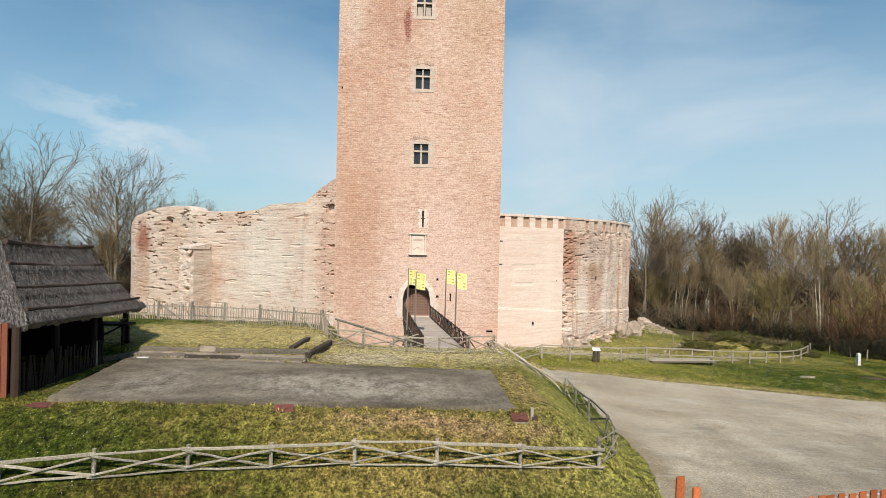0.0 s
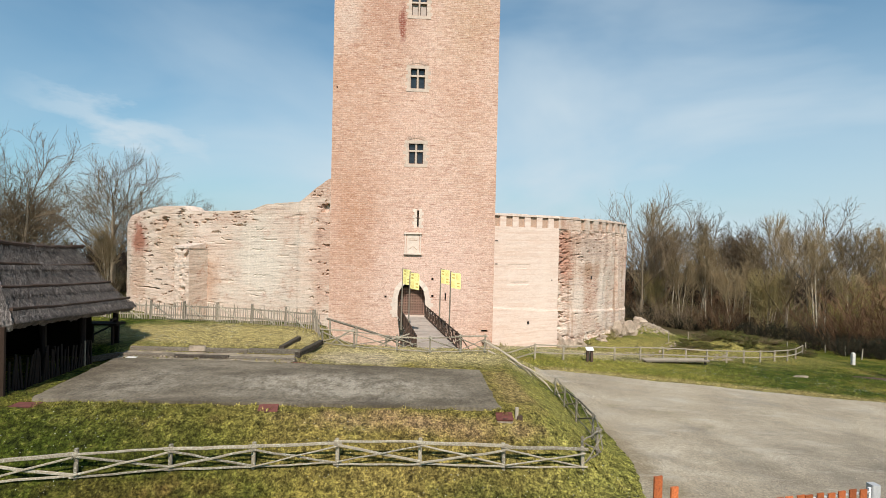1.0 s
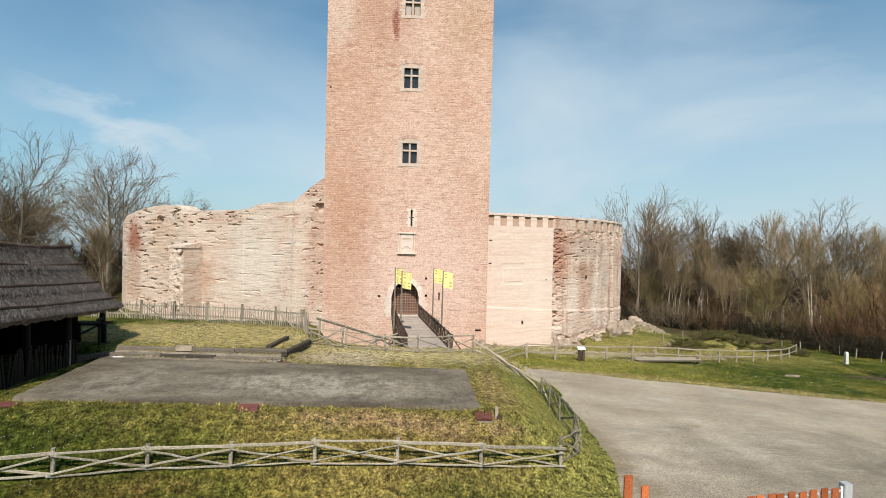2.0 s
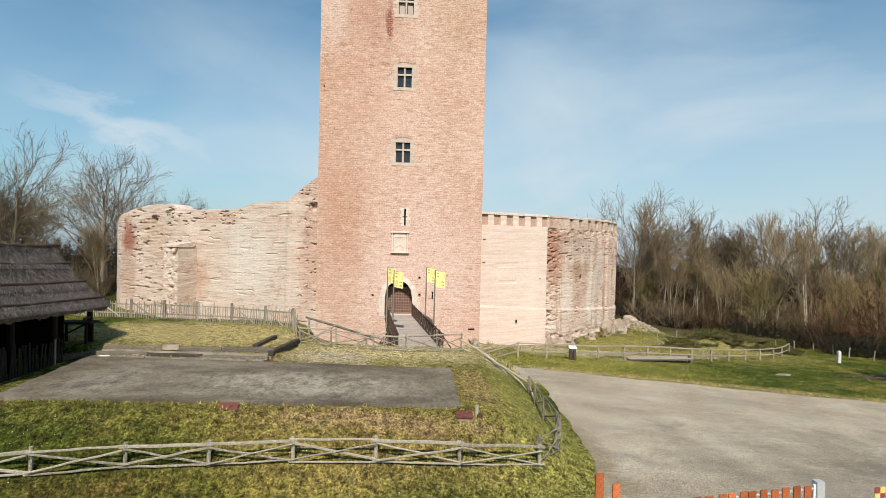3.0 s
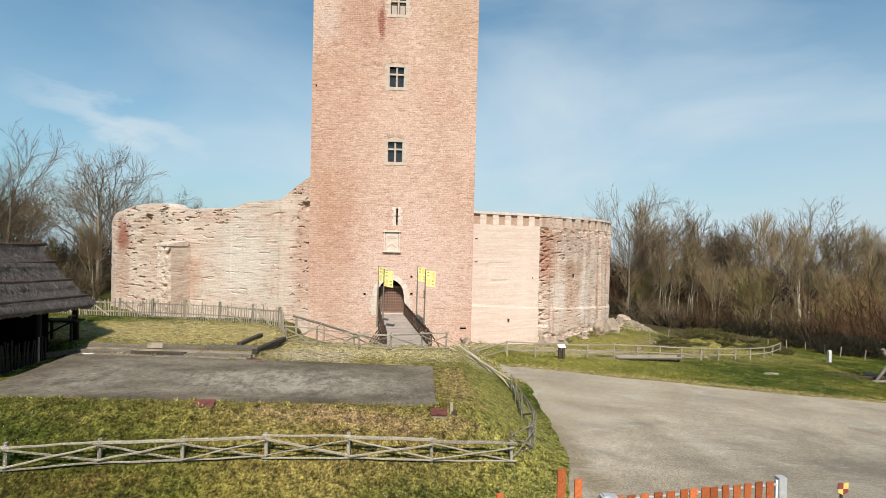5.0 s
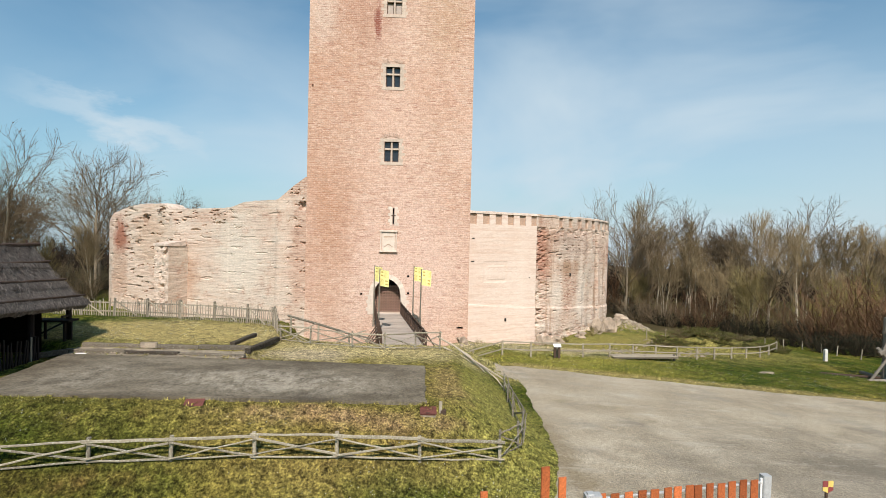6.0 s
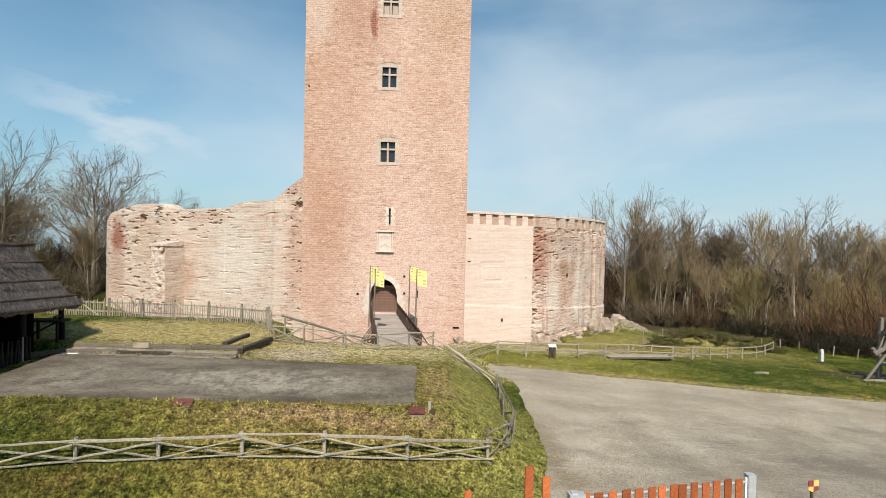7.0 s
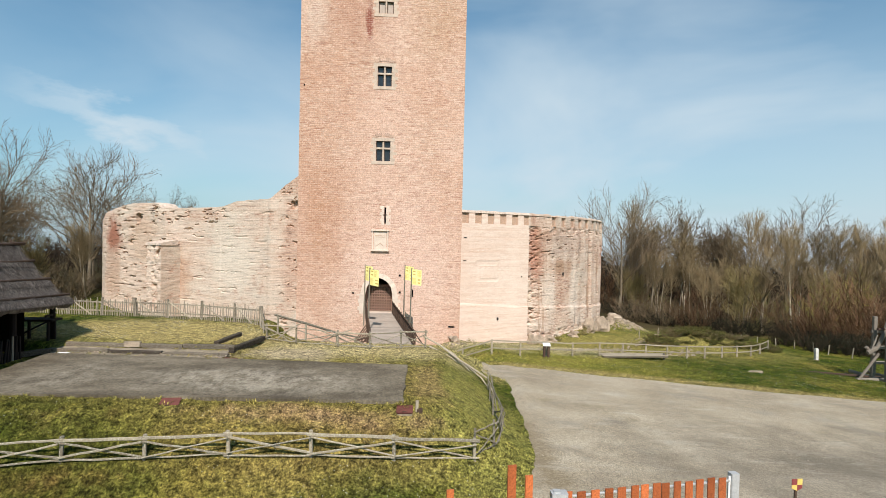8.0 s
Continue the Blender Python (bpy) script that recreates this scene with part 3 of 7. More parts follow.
M_GRIT = plain("trodden_grit", (0.27, 0.222, 0.16), 0.5, 2.6, bump=0.9, dist=0.04)
M_GATE = wood("orange_stained_board", (0.54, 0.15, 0.05), 0.5, 0.55, rough=0.6)
M_PLANK = wood("bridge_plank", (0.40, 0.34, 0.285), 0.2, 0.25)
M_SIEGE = wood("silvered_oak", (0.27, 0.23, 0.185))
M_GALV = plain("galvanised_steel", (0.50, 0.50, 0.49), 0.15, 6, rough=0.6, metal=0.35, bump=0.1)
M_IRON = plain("rusty_iron", (0.10, 0.055, 0.038), 0.3, 8, rough=0.7, metal=0.3)
M_PORT = wood("portcullis_oak", (0.34, 0.205, 0.15), 0.3, 0.3)
# near-black colour that stands for unlit depth behind openings
M_DARK = plain("unlit_dark", (0.03, 0.026, 0.023), 0.2, 2)
M_WHITE = plain("white_paint", (0.78, 0.76, 0.72), 0.08, 5, bump=0.15)
M_RUST = plain("rust_red_lid", (0.135, 0.045, 0.034), 0.3, 5, rough=0.75)
M_SHUTTER = wood("pale_shutter", (0.46, 0.38, 0.32), 0.2, 0.1)
M_THATCH = thatch_mat()
M_BANNER, M_GLASS = banner_cloth(), glass_mat()
M_BAR = plain("dull_ochre_mark", (0.56, 0.40, 0.11), 0.15, 9)
M_YELLOW = plain("sign_yellow", (0.72, 0.52, 0.14), 0.1, 6)
M_MAROON = plain("sign_maroon", (0.24, 0.055, 0.05), 0.1, 6)
M_LIMEWASH = plain("worn_limewash", (0.62, 0.59, 0.53), 0.2, 4, bump=0.4)
M_DAISY = plain("daisy_white", (0.78, 0.78, 0.70), 0.08, 8)
M_BARK = bark_mat("grey_bark", (0.13, 0.10, 0.068), (0.38, 0.305, 0.21))
M_BARK_PALE = bark_mat("pale_bark", (0.30, 0.25, 0.18), (0.66, 0.57, 0.43))
M_TWIG = bark_mat("twigs", (0.09, 0.065, 0.040), (0.25, 0.185, 0.115))
M_TWIG_PALE = bark_mat("pale_twigs", (0.17, 0.122, 0.062), (0.38, 0.285, 0.16))
M_LEAF_MOSS = leaf_mat("bramble_leaves", (0.045, 0.055, 0.010), (0.13, 0.125, 0.03))
M_TWIG_OLIVE = bark_mat("olive_twigs", (0.15, 0.118, 0.05), (0.34, 0.265, 0.115))
M_TWIG_RED = bark_mat("reddish_twigs", (0.10, 0.056, 0.03), (0.24, 0.135, 0.075))
M_LEAF_BROWN = leaf_mat("dry_leaves", (0.09, 0.06, 0.025), (0.22, 0.155, 0.07))
M_LEAF_GREEN = leaf_mat("spring_leaves", (0.10, 0.12, 0.03), (0.24, 0.25, 0.07))
M_LEAF_YELLOW = leaf_mat("yellow_catkins", (0.30, 0.27, 0.045), (0.48, 0.42, 0.08))
# leaves far darker than ivy, coloured for the black shade under the trees
M_LEAF_DARK = leaf_mat("shaded_leaves", (0.010, 0.012, 0.006), (0.03, 0.034, 0.014))


# ---- mesh helpers ----
rng = random.Random(7)


class Mesh:
    """Gathers corners and faces of one part."""

    def __init__(self):
        self.v, self.f = [], []

    def add(self, verts, faces):
        k = len(self.v)
        self.v += [tuple(p) for p in verts]
        self.f += [tuple(i + k for i in q) for q in faces]
        return self

    def beam(self, p, q, w, h, ch=0.18, up=(0, 0, 1), segs=1, wob=0.0, taper=1.0):
        """A timber from p to q, w wide and h high, with worn (chamfered) edges; wob bends it a little."""
        p, q = Vector(p), Vector(q)
        d = (q - p).normalized()
        u = Vector(up)
        if abs(d.dot(u)) > 0.95:
            u = Vector((0, 1, 0)) if abs(d.y) < 0.9 else Vector((1, 0, 0))
        s = d.cross(u).normalized()
        u = s.cross(d).normalized()
        c = ch * min(w, h)
        prof = [(w / 2 - c, -h / 2), (w / 2, -h / 2 + c), (w / 2, h / 2 - c), (w / 2 - c, h / 2), (-w / 2 + c, h / 2), (-w / 2, h / 2 - c), (-w / 2, -h / 2 + c), (-w / 2 + c, -h / 2)]
        vs, fs = [], []
        for i in range(segs + 1):
            t = i / segs
            k = 1 + (taper - 1) * t
            o = p.lerp(q, t)
            if wob and 0 < i < segs:
                o = o + s * rng.uniform(-wob, wob) + u * rng.uniform(-wob, wob)
            vs += [o + s * (a * k) + u * (b * k) for a, b in prof]
        for i in range(segs):
            for j in range(8):
                a, b = i * 8 + j, i * 8 + (j + 1) % 8
                fs.append((a, b, b + 8, a + 8))
        fs.append(tuple(reversed(range(8))))
        fs.append(tuple(range(segs * 8, segs * 8 + 8)))
        return self.add(vs, fs)

    def tube(self, pts, rads, n=6, cap=True):
        vs, fs = [], []
        ref = Vector((0.31, 0.95, 0.1)).normalized()
        m = len(pts)
        for i, (p, r) in enumerate(zip(pts, rads)):
            d = (pts[min(i + 1, m - 1)] - pts[max(i - 1, 0)]).normalized()
            s = d.cross(ref if abs(d.dot(ref)) < 0.95 else Vector((1, 0, 0))).normalized()
            u = s.cross(d)
            for j in range(n):
                a = math.tau * j / n
                vs.append(p + s * (r * math.cos(a)) + u * (r * math.sin(a)))
        for i in range(m - 1):
            for j in range(n):
                a, b = i * n + j, i * n + (j + 1) % n
                fs.append((a, b, b + n, a + n))
        if cap:
            fs.append(tuple(reversed(range(n))))
            fs.append(tuple(range((m - 1) * n, m * n)))
        return self.add(vs, fs)

    def block(self, x0, x1, y0, y1, z0, z1, c=0.02):
        """An upright block with chamfered upright edges."""
        x0, x1, y0, y1, z0, z1 = min(x0, x1), max(x0, x1), min(y0, y1), max(y0, y1), min(z0, z1), max(z0, z1)
        c = min(c, 0.4 * (x1 - x0), 0.4 * (y1 - y0))
        o = [(x0 + c, y0), (x1 - c, y0), (x1, y0 + c), (x1, y1 - c), (x1 - c, y1), (x0 + c, y1), (x0, y1 - c), (x0, y0 + c)]
        vs = [(x, y, z0) for x, y in o] + [(x, y, z1) for x, y in o]
        fs = [(j, (j + 1) % 8, (j + 1) % 8 + 8, j + 8) for j in range(8)]
        return self.add(vs, fs + [tuple(reversed(range(8))), tuple(range(8, 16))])

    def lump(self, c, size, seed=0, n=2, rough=0.28):
        """An uneven stone."""
        bm = bmesh.new()
        bmesh.ops.create_icosphere(bm, subdivisions=n, radius=1.0)
        for v in bm.verts:
            d = v.co.copy()
            k = 1 + rough * noise.noise(d * 1.3 + Vector((seed * 3.7, seed, 0))) * 2 + rough * 0.5 * noise.noise(d * 3.1 + Vector((0, seed * 1.9, 0)))
            v.co = Vector((d.x * size[0], d.y * size[1], d.z * size[2])) * k
        bm.verts.ensure_lookup_table()
        self.add([v.co + Vector(c) for v in bm.verts], [[v.index for v in f.verts] for f in bm.faces])
        bm.free()
        return self

    def data(self, name, mat, smooth=False):
        me = bpy.data.meshes.new(name)
        me.from_pydata(self.v, [], self.f)
        me.materials.append(mat)
        if smooth:
            me.shade_smooth()
        me.update()
        return me

    def out(self, name, mat, parent=None, smooth=False, label=""):
        ob = new(name, self.data(name, mat, smooth))
        if parent:
            ob.parent = parent
        if label:
            tagged(ob, label)
        return ob


def thing(name, at, label, category, group="", rz=0.0, kind=""):
    ob = new(name)
    ob.matrix_basis = pose(*at, 0, 0, rz)
    ob.empty_display_size = 0.2
    return tagged(ob, label, category, group, kind)


def share(name, data, parent, at, rot=(0, 0, 0), scale=(1, 1, 1)):
    """One more piece on shared mesh data."""
    ob = new(name, data)
    ob.parent = parent
    ob.location, ob.rotation_euler, ob.scale = at, [radians(a) for a in rot], scale
    return ob


def smooth01(a, b, x):
    t = min(1.0, max(0.0, (x - a) / (b - a)))
    return t * t * (3 - 2 * t)


def fbm(x, y, z=0.0, octaves=4):
    return noise.fractal(Vector((x, y, z)), 0.9, 2.0, octaves)


# ---- the lie of the land ----
def base_plane(x, y):
    """The hillside, falling to the castle ditch and to the meadow, and levelling out far off."""
    xx = x if x > -36 else -36 + 0.1 * (x + 36)
    xx = xx if xx < 48 else 48 + 0.15 * (xx - 48)
    yy = y if y < 76 else 76 + 0.06 * (y - 76) + 0.40 * max(0.0, y - 135)
    k = smooth01(15, 26, y)
    xx = max(xx, 0.0) * (1 - k) + xx * k
    z = -0.447 - 0.0627 * xx - 0.0646 * yy
    z -= 0.45 * smooth01(14.5, 12.0, y) * smooth01(6.5, 3.0, x)
    z = max(z, -130.0) - 0.03 * max(0.0, abs(x) - 130)
    z += 1.75 * math.exp(-((x - 33.5) / 5.2) ** 2 - ((y - 53.0) / 2.6) ** 2)      # low mound by the wood
    z += 1.5 * math.exp(-((x - 30.0) / 3.0) ** 2 - ((y - 68.0) / 4.5) ** 2)      # rubble slope at the wall's end
    z -= 2.1 * smooth01(31.5, 36.5, y) * smooth01(6.0, 0.0, y - 52 - 0.5 * max(0.0, -x - 8)) * smooth01(9.0, 3.0, x)        # the ditch under the bridge
    z -= 1.2 * smooth01(6.0, 9.0, x) * smooth01(43.0, 48.0, y) * smooth01(62, 55, y) * smooth01(30, 24, x)
    return z


def terrace(x, y):
    """The levelled mound with the concrete floor and the lawn behind it."""
    z = -0.05 - 0.05 * (y - 15.0) - 0.018 * (x + 4.0) - (0.006 * (x + 4) if x > -4 else 0.0)
    lawn = 0.0 - 0.022 * (y - 23.0) - 0.016 * (x + 8.0)
    k = smooth01(22.35, 22.75, y) * smooth01(-4.3, -4.75, x)
    return z * (1 - k) + lawn * k


def mound_reach(x, y):
    """Metres outside the terrace's rim (negative on it)."""
    front = 14.5 + 0.12 * (x + 4.0) - y if x > -4 else 14.5 + 0.05 * (x + 4.0) - y
    right = x - (3.75 + 0.06 * (y - 15.0))
    back = y - (27.2 + 3.9 * smooth01(-2.0, -6.0, x))
    left = -24.0 - x
    d = [front, right, back, left]
    pos = [max(0.0, a) for a in d]
    return math.sqrt(sum(a * a for a in pos)) if any(pos) else max(d), front, right, back


def ground_z(x, y):
    b = base_plane(x, y)
    if -40 < x < 14 and 6 < y < 46:
        m, front, right, back = mound_reach(x, y)
        wide = 2.4 if front > max(right, back) else (2.9 if right > back else 5.0)
        k = 1 - min(1.0, max(0.0, m / wide))
        k = 0.88 * k + 0.12 * k * k * (3 - 2 * k)
        t = terrace(x, y)
        if t > b:
            b = b + (t - b) * k
    w = smooth01(300, 60, abs(y) + abs(x) * 0.5)
    return b + w * (0.05 * fbm(x * 0.7, y * 0.7) + 0.02 * fbm(x * 2.3, y * 2.3, 5.0))


def ticks(spans):
    out = []
    for a, b, s in spans:
        k = max(1, round((b - a) / s))
        out += [a + (b - a) * i / k for i in range(k)]
    return out + [spans[-1][1]]


def sheet(name, xs, ys, zf, mat):
    me = bpy.data.meshes.new(name)
    nx = len(xs)
    me.from_pydata([(x, y, zf(x, y)) for y in ys for x in xs], [], [(j * nx + i, j * nx + i + 1, j * nx + nx + i + 1, j * nx + nx + i) for j in range(len(ys) - 1) for i in range(nx - 1)])
    me.materials.append(mat)
    me.shade_smooth()
    return new(name, me)


gx = ticks([(-3000, -600, 400), (-600, -120, 60), (-120, -30, 6), (-30, -14, 1.0), (-14, 9, 0.26), (9, 32, 0.6), (32, 70, 1.5), (70, 160, 8), (160, 600, 55), (600, 3000, 400)])
gy = ticks([(-1500, -200, 130), (-200, -20, 15), (-20, 9, 2), (9, 24, 0.22), (24, 50, 0.5), (50, 90, 1.5), (90, 170, 8), (170, 600, 50), (600, 4000, 400)])


# gravel road: from the gate towards the bridge, widening to the meadow side
def road_left(y):
    if y < 16:
        return 5.75 + 0.28 * (y - 12.2) - 0.06 * max(0, 12.2 - y)
    if y < 27:
        return 6.85 + 0.10 * (y - 16)
    return 7.95 - 0.55 * (y - 27) * smooth01(27, 32, y)


def road_far(x):
    return 32.5 - 0.245 * max(0.0, x - 9.0) + 0.004 * max(0.0, x - 9.0) ** 2


def road_z(x, y):
    return ground_z(x, y) + 0.02


def sheet_z(x, y):
    """The turf lies a little lower where the gravel covers it."""
    inside = min(smooth01(0.1, 0.6, x - road_left(y)), smooth01(0.1, 0.7, road_far(x) - y)) if 0 < y < 36 and x > 3 else 0.0
    return ground_z(x, y) - 0.09 * inside


tagged(sheet("ground", gx, gy, sheet_z, M_TURF), "patchy spring turf on a sloping castle meadow", "ground", kind="structure")


def road():
    me = Mesh()
    ys = ticks([(2.0, 10, 0.8), (10, 33.4, 0.3)])
    xs01 = ticks([(0, 0.25, 0.02), (0.25, 1.0, 0.03)])
    vs = []
    for y in ys:
        xl = road_left(y) + 0.22 * fbm(y * 1.1, 3.0) + 0.08 * fbm(y * 4.0, 8.0)
        lim = 62.0
        for u in xs01:
            x = xl + (lim - xl) * u ** 1.6
            far = road_far(x) + 0.3 * fbm(x * 0.7, 1.0) + 0.1 * fbm(x * 3.0, 4.0)
            yy = 2.0 + (y - 2.0) * (far - 2.0) / (33.4 - 2.0)
            edge = min((u * 60) * 0.5, (33.4 - y) * 2.0)
            vs.append((x, yy, road_z(x, yy) - 0.05 * (1 - min(1, edge))))
    nx = len(xs01)
    me.add(vs, [(j * nx + i, j * nx + i + 1, j * nx + nx + i + 1, j * nx + nx + i) for j in range(len(ys) - 1) for i in range(nx - 1)])
    return me.out("road", M_GRAVEL, smooth=True)


tagged(road(), "pale worn gravel forecourt with damp grey patches", "road", kind="structure")

# footpath from the forecourt to the bridge
fp = Mesh()
pts = [(8.4, 30.2, 1.5), (6.6, 31.4, 1.3), (4.6, 32.3, 1.2), (2.9, 33.3, 1.35), (2.0, 34.0, 1.4)]
row = []
for i in range(25):
    t = i / 24 * (len(pts) - 1)
    a, b = pts[int(min(t, len(pts) - 2))], pts[int(min(t, len(pts) - 2)) + 1]
    k = t - int(min(t, len(pts) - 2))
    x, y, w = (a[j] * (1 - k) + b[j] * k for j in range(3))
    d = Vector((b[0] - a[0], b[1] - a[1])).normalized()
    for s in (-1, -0.5, 0, 0.5, 1):
        px, py = x - d.y * s * w, y + d.x * s * w
        row.append((px, py, ground_z(px, py) + (0.022 if abs(s) < 1 else -0.03)))
fp.add(row, [(i * 5 + j, i * 5 + j + 1, i * 5 + j + 6, i * 5 + j + 5) for i in range(24) for j in range(4)])
tagged(fp.out("path", M_GRAVEL, smooth=True), "trodden gravel path leading to the wooden bridge", "path", kind="structure")


# concrete floor on the terrace
def floor_slab():
    me = Mesh()
    n, m = 46, 22
    vs = []
    for j in range(m + 1):
        v = j / m
        for i in range(n + 1):
            u = i / n
            xl, xr = -10.15 - 1.2 * v, 2.78 + 0.1 * v
            yf, yb = 15.05 + 0.35 * u, 21.35 - 0.2 * u
            x, y = xl + (xr - xl) * u, yf + (yb - yf) * v
            if j in (0, m):
                y += 0.10 * fbm(x * 1.5, 7.0 + j)
            if i in (0, n):
                x += 0.08 * fbm(y * 1.7, 2.0 + i)
            vs.append((x, y, terrace(x, y) + 0.085))
    k = len(vs)
    vs += [(x, y, z - 0.25) for x, y, z in vs]
    fs = [(j * (n + 1) + i, j * (n + 1) + i + 1, (j + 1) * (n + 1) + i + 1, (j + 1) * (n + 1) + i) for j in range(m) for i in range(n)]
    rim = [i for i in range(n + 1)] + [j * (n + 1) + n for j in range(1, m + 1)] + [m * (n + 1) + i for i in range(n - 1, -1, -1)] + [j * (n + 1) for j in range(m - 1, 0, -1)]
    fs += [(rim[(i + 1) % len(rim)], rim[i], rim[i] + k, rim[(i + 1) % len(rim)] + k) for i in range(len(rim))]
    return me.add(vs, fs).out("floor", M_CONCRETE)


tagged(floor_slab(), "stained grey concrete floor set in the grass", "floor", kind="structure")


# ---- the tower ----
TX0, TX1, TY, TB, TT, DEEP = -7.65, 7.45, 48.8, -8.0, 37.0, 1.1
DOOR = (-1.37, 1.13, -2.33, -0.55, 0.95)          # left, right, sill, spring of the arch, its point
WINDOWS = [(-0.64, 0.67, 11.77, 13.6), (-0.62, 0.67, 18.64, 20.45), (-0.64, 0.72, 25.28, 27.15)]
SLITS = [(0.24, 0.40, 6.0, 7.5), (2.94, 3.07, -0.82, -0.06)]
HOLES = [(-2.60, -2.40, -0.60, -0.38), (1.68, 1.88, 1.10, 1.32), (1.70, 1.92, -0.48, -0.26), (6.4, 7.0, -3.62, -3.42), (-7.32, -7.2, 18.4, 18.6)]


def arch_half(x, z0, z1, half):
    """Height of a pointed arch at x metres from its middle."""
    h = z1 - z0
    r = (h * h + half * half) / (2 * half)
    return z0 + math.sqrt(max(0.0, r * r - (abs(x) + r - half) ** 2))


def tower_front():
    me = Mesh()
    rects = [(DOOR[0], DOOR[1], DOOR[2], DOOR[4])] + WINDOWS + SLITS + HOLES
    xs = sorted({TX0, TX1, *[r[0] for r in rects], *[r[1] for r in rects], *[TX0 + (TX1 - TX0) * i / 14 for i in range(15)]})
    zs = sorted({TB, TT, *[r[2] for r in rects], *[r[3] for r in rects], *[TB + (TT - TB) * i / 30 for i in range(31)]})
    for i in range(len(xs) - 1):
        for j in range(len(zs) - 1):
            cx, cz = (xs[i] + xs[i + 1]) / 2, (zs[j] + zs[j + 1]) / 2
            if any(r[0] < cx < r[1] and r[2] < cz < r[3] for r in rects):
                continue
            me.add([(xs[i], TY, zs[j]), (xs[i + 1], TY, zs[j]), (xs[i + 1], TY, zs[j + 1]), (xs[i], TY, zs[j + 1])], [(0, 1, 2, 3)])
    for r in WINDOWS + SLITS + HOLES:
        d = DEEP if r in WINDOWS else 0.5
        q = [(r[0], r[2]), (r[1], r[2]), (r[1], r[3]), (r[0], r[3])]
        me.add([(x, TY, z) for x, z in q] + [(x, TY + d, z) for x, z in q], [(j, j + 4, (j + 1) % 4 + 4, (j + 1) % 4) for j in range(4)])
    # spandrels of the pointed doorway, and its deep reveal
    mid, half = (DOOR[0] + DOOR[1]) / 2, (DOOR[1] - DOOR[0]) / 2
    n = 20
    line = [(DOOR[0] + (DOOR[1] - DOOR[0]) * i / n) for i in range(n + 1)]
    arc = [(x, arch_half(x - mid, DOOR[3], DOOR[4], half)) for x in line]
    for (xa, za), (xb, zb) in zip(arc, arc[1:]):
        me.add([(xa, TY, za), (xb, TY, zb), (xb, TY, DOOR[4]), (xa, TY, DOOR[4])], [(0, 1, 2, 3)])
    loop = [(DOOR[0], DOOR[2])] + arc + [(DOOR[1], DOOR[2])]
    k = len(loop)
    me.add([(x, TY, z) for x, z in loop] + [(x, TY + 2.4, z) for x, z in loop], [(j, (j + 1) % k, (j + 1) % k + k, j + k) for j in range(k)])
    # other sides and the roof deck
    yb = TY + 15.0
    me.add([(TX0, TY, TB), (TX1, TY, TB), (TX1, yb, TB), (TX0, yb, TB), (TX0, TY, TT), (TX1, TY, TT), (TX1, yb, TT), (TX0, yb, TT)], [(1, 2, 6, 5), (2, 3, 7, 6), (3, 0, 4, 7), (4, 5, 6, 7)])
    return me


tower = thing("tower", (0, 0, 0), "tall square keep of weathered red-brown brick", "tower")
tower_front().out("wall", M_TOWER, tower)
# solid near-black block in place of the tower's unlit rooms
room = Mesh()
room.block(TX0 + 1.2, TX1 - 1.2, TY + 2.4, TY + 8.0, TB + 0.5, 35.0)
room.out("dark_core", M_DARK, tower, label="near-black block for the unlit inner room behind the gateway")
# the darkness inside holes and slits is the colour of these backs
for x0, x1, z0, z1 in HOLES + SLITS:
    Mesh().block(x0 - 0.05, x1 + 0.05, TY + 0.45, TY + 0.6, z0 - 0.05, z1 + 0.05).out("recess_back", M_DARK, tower)


